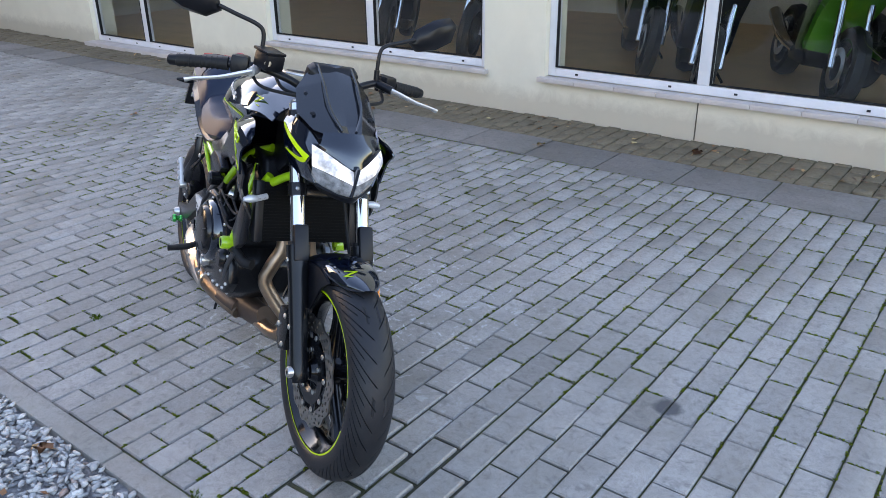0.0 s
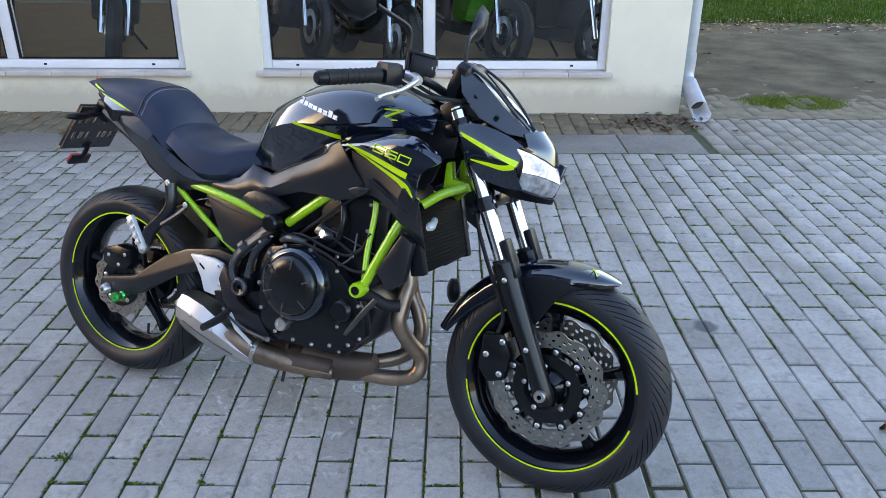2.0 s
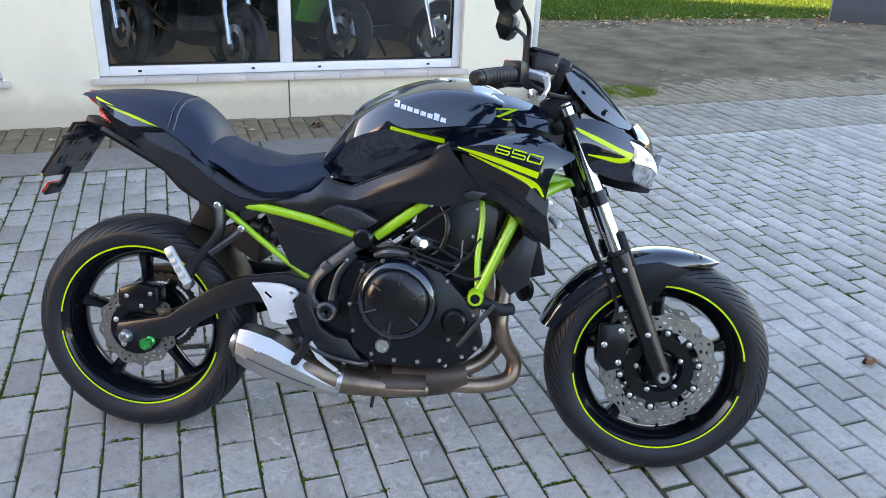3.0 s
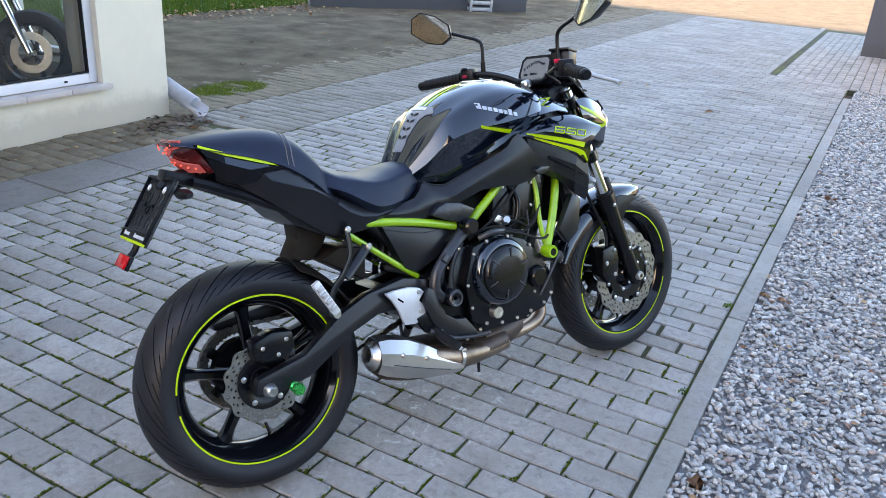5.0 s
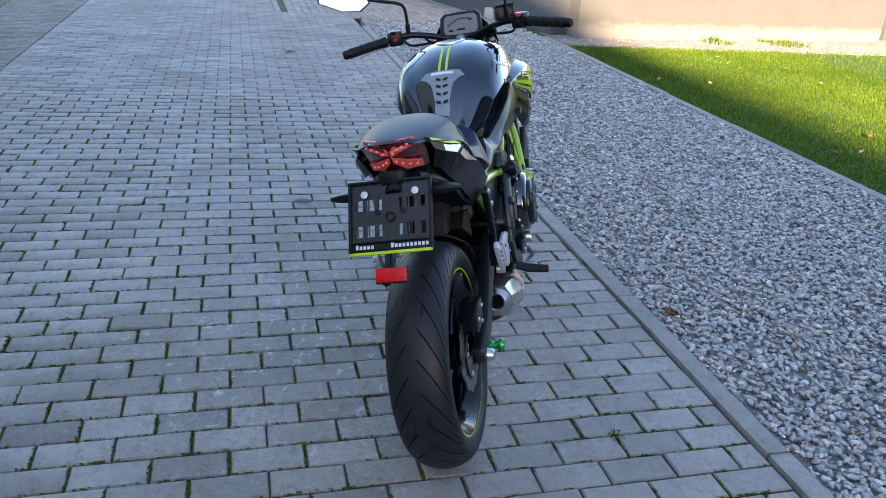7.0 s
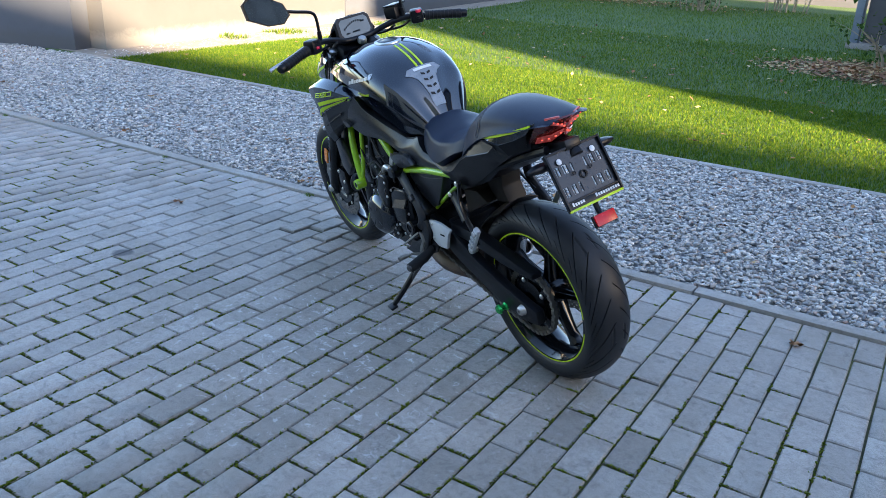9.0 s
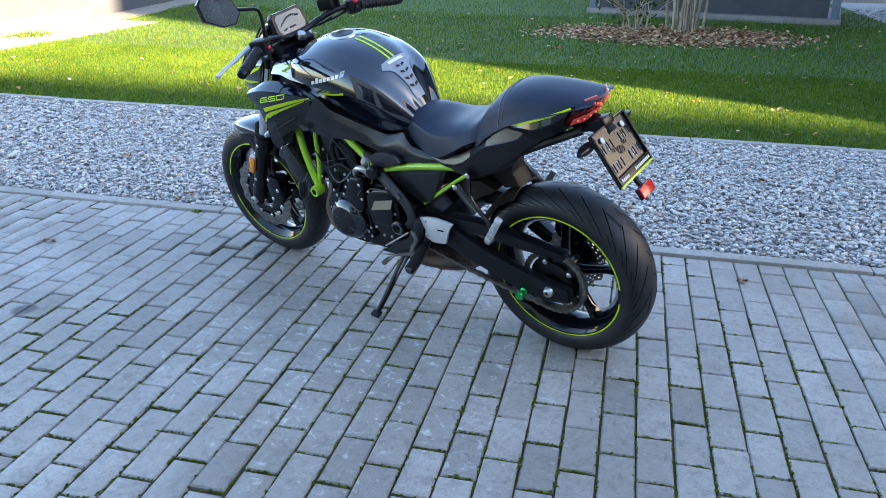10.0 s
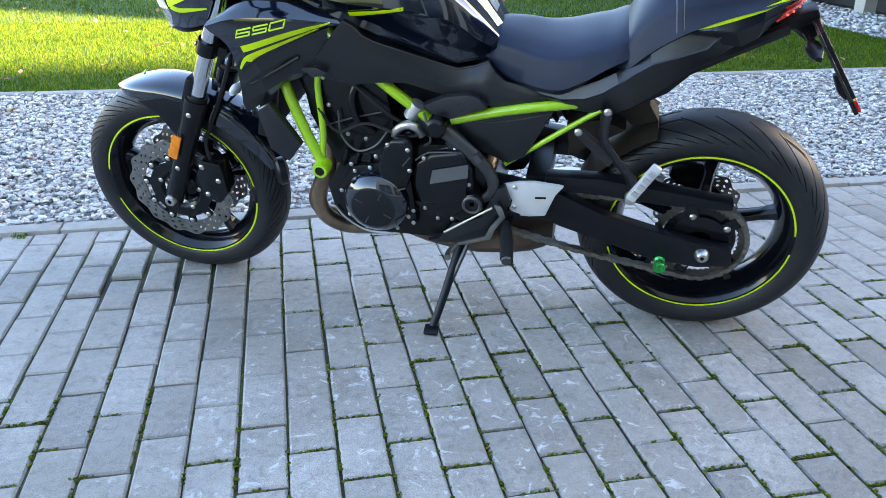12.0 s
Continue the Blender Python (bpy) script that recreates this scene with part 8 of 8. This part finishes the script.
for x, y, ln in near:
    key = round(ln, 3)
    if key not in meshes:
        meshes[key] = finish("paver", brick_mesh(PX - GAPX, ln - GAP), M_PAVER)
    b = new("paver", meshes[key])
    b.parent = pavement
    raised = any(abs(x - a) < 0.05 and abs(y - c) < 0.1 for a, c in RAISED)
    b.location = (x + random.gauss(0, 0.001), y + random.gauss(0, 0.001), max(-0.003, random.gauss(0, 0.0015)) + (0.003 if raised else 0))
    b.scale = (0.9, 0.94, 1) if raised else (1, 1, 1)
    b.rotation_euler = (random.gauss(0, 0.008) + (0.02 if raised else 0), random.gauss(0, 0.008) - (0.022 if raised else 0), random.gauss(0, 0.004))
joined_pavers("paver_field", far, M_PAVER, "grey concrete pavers further off", pavement)
apron = [(x, y, ln) for x, y, ln in paver_cells(-2.9, 0.9, 8.78, 15.5, ax=-2.9, ay=8.8)]
joined_pavers("paver_field", apron, M_PAVER, "grey pavers laid the other way by the wall", pavement, True)
old = thing("pavement", "dark mossy old pavers of the side drive", "pavement", kind="structure")
joined_pavers("paver_field", paver_cells(2.96, 15.9, 4.06, 8.2), M_PAVER_OLD, "dirty mossy pavers", old, uneven=0.003)
joined_pavers("paver_field", [c for c in paver_cells(2.89, 15.9, 3.25, 4.06)], M_PAVER_EDGE, "grey pavers at the edge of the drive", old)
strip = thing("pavement", "worn slab path and narrow dark setts along the facade", "pavement", kind="structure")
joined_pavers("sett_row", paver_cells(-9.5, 2.9, 3.665, 4.185), M_PAVER_OLD, "narrow dark setts at the wall", strip, uneven=0.003)
for i in range(25):
    x = 2.9 - 0.5 * (i + 1)
    sl = new("path_slab", finish("path_slab", slab(0.005, 0.495, 0.004, 0.396, -0.05, 0.0, 0.005), M_SLAB))
    sl.parent = strip
    sl.location = (x, 3.256, random.uniform(-0.006, 0.002))
    sl.rotation_euler = (random.gauss(0, 0.006), random.gauss(0, 0.006), 0)

# thin film of earth washed over the old drive
def earth_film(x0, x1, y0, y1, step):
    rng = np.random.default_rng(31)
    nx, ny = int((x1 - x0) / step), int((y1 - y0) / step)
    gx, gy = np.meshgrid(np.linspace(x0, x1, nx), np.linspace(y0, y1, ny))
    gz = -0.007 + 0.017 * np.clip((gy - y0) / 0.9, 0, 1) + 0.002 * np.sin(gx * 2.3 + gy) * np.sin(gy * 3.1) + rng.normal(0, 0.0016, gx.shape)
    i = np.arange(nx * ny).reshape(ny, nx)
    a, b, c, d = i[:-1, :-1].ravel(), i[:-1, 1:].ravel(), i[1:, 1:].ravel(), i[1:, :-1].ravel()
    f = np.concatenate([np.stack([a, b, c], -1), np.stack([a, c, d], -1)])
    v = np.stack([gx.ravel(), gy.ravel(), gz.ravel()], -1)
    return tagged(new("soil", soup("soil", v, f, M_DRIVESOIL)), "thin brown earth washed over the old drive", "soil", kind="stuff")


earth_film(2.98, 15.8, 4.35, 8.35, 0.06)


# ---- crushed stone ----
def stone_protos(count):
    rng = np.random.default_rng(5)
    bm = bmesh.new()
    bmesh.ops.create_icosphere(bm, subdivisions=1, radius=1.0)
    v = np.array([tuple(a.co) for a in bm.verts])
    f = np.array([[a.index for a in t.verts] for t in bm.faces])
    bm.free()
    out = []
    for _ in range(count):
        w = v * rng.uniform(0.62, 1.15, (len(v), 1)) + rng.normal(0, 0.1, v.shape)
        out.append((w * np.array([1.1, rng.uniform(0.45, 0.8), rng.uniform(0.35, 0.6)]), f))
    return out


STONES = stone_protos(18)


def stones(label, x0, x1, y0, y1, count, r0, r1, z=0.0, lift=0.014):
    rng = np.random.default_rng(count)
    p = np.stack([rng.uniform(x0, x1, count), rng.uniform(y0, y1, count), z + rng.uniform(-0.012, lift, count)], -1)
    s = rng.uniform(r0, r1, (count, 1)) * np.ones((1, 3))
    v, f = scatter(STONES, p, s, rng.uniform(0, 6.28, count), rng.normal(0, 0.45, count))
    return tagged(new("gravel", soup("gravel", v, f, M_STONE)), label, "gravel", kind="stuff")


stones("loose grey crushed stone beside the paving", -1.6, 4.0, -2.12, -0.062, 48000, 0.008, 0.02)
stones("loose grey crushed stone further along", 4.0, 8.68, -2.12, -0.062, 22000, 0.01, 0.0225)
stones("loose grey crushed stone behind", -3.2, -1.6, -2.12, -0.062, 7000, 0.009, 0.022)
stones("pale stone margin at the foot of the house", -5.1, -3.85, -14.0, -2.25, 4500, 0.018, 0.04, -0.01)
stones("pale stone margin at the foot of the garden wall", 7.1, 7.9, -7.4, -2.35, 4000, 0.008, 0.018, -0.01)

# ---- lawn ----
def blades(label, x0, x1, y0, y1, count, h0, h1, material=None, keep=None):
    rng = np.random.default_rng(count + 3)
    x, y = rng.uniform(x0, x1, count), rng.uniform(y0, y1, count)
    if keep is not None:
        k = keep(x, y, rng)
        x, y = x[k], y[k]
    n = len(x)
    a, h, w = rng.uniform(0, 6.28, n), rng.uniform(h0, h1, n), rng.uniform(0.0018, 0.004, n) * (1 + (h1 > 0.06))
    bend, b = rng.uniform(0.1, 0.75, n) * h, rng.uniform(0, 6.28, n)
    base = np.stack([x, y, np.full(n, -0.004)], -1)
    side = np.stack([np.cos(a) * w, np.sin(a) * w, np.zeros(n)], -1)
    mid = base + np.stack([np.cos(b) * bend * 0.35, np.sin(b) * bend * 0.35, h * 0.6], -1)
    tip = base + np.stack([np.cos(b) * bend, np.sin(b) * bend, h], -1)
    v = np.stack([base - side, base + side, mid + side * 0.7, mid - side * 0.7, tip], 1).reshape(-1, 3)
    o = (np.arange(n) * 5)[:, None, None]
    f = (np.array([(0, 1, 2), (0, 2, 3), (3, 2, 4)])[None] + o).reshape(-1, 3)
    return tagged(new("grass", soup("grass", v, f, material or M_GRASS)), label, "grass", kind="stuff")


def not_bed(x, y, rng):
    d = ((x + 0.35) / 1.9) ** 2 + ((y + 8.3) / 1.25) ** 2
    wall = (x > 7.15 - 0.0 * y) & (y > -7.6)
    margin = x < -3.85
    wobble = rng.uniform(0.6, 1.15, len(x))
    strip = ((x - 8.6) * 0.987 + (y + 7.7) * 0.163 > -0.78 + 0.06 * np.sin(y * 3)) & (y < -7.6)
    return (d > wobble) & ~wall & ~margin & ~strip


blades("short green lawn beside the gravel", -3.9, 7.3, -5.2, -2.21, 190000, 0.014, 0.03, None, not_bed)
blades("short green lawn further off", -3.9, 8.4, -10.5, -5.2, 90000, 0.02, 0.04, None, not_bed)
blades("short green lawn at the far end", -3.9, 10.2, -20, -10.5, 50000, 0.03, 0.06, None, not_bed)
blades("grass verge behind the drive", 3.0, 12.0, 8.3, 12.0, 40000, 0.03, 0.07, M_VERGE)


def tufts(x, y, r, count, h, material=None):
    return blades("small tuft of grass in a joint", x - r, x + r, y - r, y + r, count, h * 0.5, h, material)


for x, y in ((0.24, 0.425), (2.2, 0.04), (3.4, 0.035), (1.4, 0.03), (5.2, 0.03)):
    tufts(x, y, 0.022, 40, 0.018)
M_MOSS = grass_material("bright moss", (0.085, 0.12, 0.02), (0.15, 0.2, 0.028), (0.22, 0.28, 0.04))
blades("bright green moss patch on the old drive", 3.45, 4.35, 4.25, 4.85, 14000, 0.006, 0.02, M_MOSS, lambda x, y, r: ((x - 3.9) / 0.42) ** 2 + ((y - 4.52) / 0.24) ** 2 < r.uniform(0.3, 1.1, len(x)))
blades("low weeds at the foot of the garden wall", 7.5, 7.95, -6.8, -3.0, 1500, 0.03, 0.08, None, lambda x, y, r: np.sin(y * 2.1) + np.sin(y * 5.3) > 0.7)
# moss that fills the joints
jr = np.random.default_rng(77)
mx, my = [], []
for x, y, ln in cells:
    if -3.0 < x < 4.5 and y < 3.2:
        g = math.sin(x * 1.9 + 0.7) * math.sin(y * 2.3 + 0.4) + 0.35 * math.sin(x * 5.1 + y * 4.3)
        if g > -0.15 or y > 1.1:
            for _ in range(19):
                along = jr.uniform() < 0.5
                u = jr.uniform(-0.5, 0.5)
                px, py = (x + PX / 2, y + u * ln) if along else (x + u * PX, y + ln / 2)
                # thick in patches, bare between them
                lush = math.sin(px * 17.0 + 3 * math.sin(py * 9.0)) * math.sin(py * 13.0 + 2 * math.sin(px * 11.0)) + 0.3 * math.sin(px * 41 + py * 37)
                for _ in range(3 if lush > 0.0 else (2 if lush > -0.4 and y > 0.8 else (1 if y > 1.4 else 0))):
                    mx.append(px + (jr.normal(0, 0.0024) if along else jr.normal(0, 0.006)))
                    my.append(py + (jr.normal(0, 0.006) if along else jr.normal(0, 0.0024)))
n = len(mx)
pos = np.stack([np.array(mx), np.array(my), jr.uniform(-0.005, 0.0012, n)], -1)
v, f = scatter(STONES[:6], pos, jr.uniform(0.003, 0.0072, (n, 1)) * np.array([[1, 1, 0.8]]), jr.uniform(0, 6.28, n))
tagged(new("moss", soup("moss", v, f, M_MOSS)), "green moss in the paving joints", "moss", kind="stuff")


# ---- fallen leaves ----
def leaf_mesh(seed):
    rng = np.random.default_rng(seed)
    bm = bmesh.new()
    n = 14
    c = bm.verts.new((0, 0, 0.012))
    ring = []
    for k in range(n):
        a = 2 * math.pi * k / n
        r = 0.045 * (0.55 + 0.45 * abs(math.cos(2.5 * a))) * rng.uniform(0.8, 1.15)
        ring.append(bm.verts.new((r * math.cos(a), r * math.sin(a) * 0.8, 0.004 + rng.uniform(0, 0.018))))
    fs = [bm.faces.new((c, ring[k], ring[(k + 1) % n])) for k in range(n)]
    bmesh.ops.solidify(bm, geom=fs, thickness=0.0008)
    tube(bm, [(0.03, 0, 0.008), (0.055, 0.006, 0.012), (0.075, 0.004, 0.006)], 0.001, 5, 2)
    return finish("fallen_leaf", bm, M_LEAF, 60)


LEAVES = [leaf_mesh(k) for k in range(5)]
spots = [(2.62, 0.575), (-0.364, 0.244), (6.72, 2.63), (7.06, 1.8), (6.23, 0.99), (13.0, 3.8), (13.6, 3.5), (2.37, -0.08), (2.35, -0.16), (0.9, -0.12), (5.0, -1.1), (3.1, -0.75), (1.7, -1.3), (0.2, -0.9), (-0.6, -1.2), (4.1, -0.2), (6.4, -0.6), (2.7, -1.7), (0.9, -2.7), (2.2, -3.6), (3.3, -3.1), (4.4, -3.4), (1.6, -4.4), (-0.4, -3.4), (0.4, -5.2), (3.9, -4.9), (5.4, -5.9), (-1.5, -4.9), (2.2, -6.3), (2.95, 3.8), (2.75, 3.75), (3.2, 3.72), (0.4, 3.5), (-1.2, 3.6), (1.3, 3.9), (-2.6, 2.4), (-3.4, 1.3), (4.8, 5.2), (5.9, 6.1), (3.8, 6.4), (7.2, 5.1), (8.6, 6.9)]
for k, (x, y) in enumerate(spots):
    z = 0.016 if -2.12 < y < -0.05 else (0.03 if y < -2.2 else 0.002)
    l = new("fallen_leaf", LEAVES[k % 5])
    l.matrix_world = pose(x, y, z, random.uniform(-8, 8), random.uniform(-8, 8), random.uniform(0, 360)) @ Matrix.Scale(random.uniform(0.6, 1.0), 4)
    tagged(l, "curled dry brown leaf on the ground", "leaf", "fallen leaves")


def litter(label, count, place, size, material=None):
    rng = np.random.default_rng(count)
    p = place(rng, count)
    s = rng.uniform(0.6, 1.3, (count, 1)) * size * np.ones((1, 3))
    v, f = scatter([leaf_proto(0.4, 1.0), leaf_proto(0.55, 0.9), leaf_proto(0.3, 1.1)], p, s, rng.uniform(0, 6.28, count), rng.normal(0, 0.35, count))
    return tagged(new("leaf_litter", soup("leaf_litter", v, f, material or M_LEAF)), label, "leaf litter", kind="stuff")


def disc_place(rng, n):
    r, a = np.sqrt(rng.uniform(0, 1, n)) * rng.uniform(0.7, 1.15, n), rng.uniform(0, 6.28, n)
    return np.stack([-0.35 + 1.9 * r * np.cos(a), -8.3 + 1.2 * r * np.sin(a), rng.uniform(0.0, 0.035, n)], -1)


litter("brown leaves and bark chips under the bare shrub", 5200, disc_place, 0.06)
litter("brown leaves along the verge of the old drive", 1800, lambda r, n: np.stack([r.uniform(3.2, 12, n), 8.2 + r.normal(0, 0.3, n), r.uniform(0.0, 0.02, n)], -1), 0.055)
litter("wet leaves washed against the downpipe", 170, lambda r, n: np.stack([2.75 + r.normal(0, 0.2, n), 3.93 + r.normal(0, 0.09, n), r.uniform(0.0, 0.012, n)], -1), 0.045, M_WETLEAF)
litter("leaves blown along the shop front", 90, lambda r, n: np.stack([r.uniform(-5, 2.6, n), 4.0 + r.normal(0, 0.1, n), r.uniform(0.0, 0.01, n)], -1), 0.04)
litter("leaf crumbs between the stones", 420, lambda r, n: np.stack([r.uniform(-2, 8.5, n), r.uniform(-2.1, -0.06, n), r.uniform(0.005, 0.03, n)], -1), 0.024)
litter("leaves scattered over the lawn", 260, lambda r, n: np.stack([r.uniform(-3.5, 7, n), r.uniform(-11, -2.3, n), r.uniform(0.02, 0.045, n)], -1), 0.05)
litter("leaves at the foot of the yellow shrub", 900, lambda r, n: np.stack([7.5 + r.normal(0, 1.4, n), -18.6 + r.normal(0, 0.6, n), r.uniform(0.0, 0.04, n)], -1), 0.07)
litter("pale scraps on the old drive", 120, lambda r, n: np.stack([r.uniform(3.2, 12, n), r.uniform(4.2, 8, n), r.uniform(0.002, 0.008, n)], -1), 0.03)
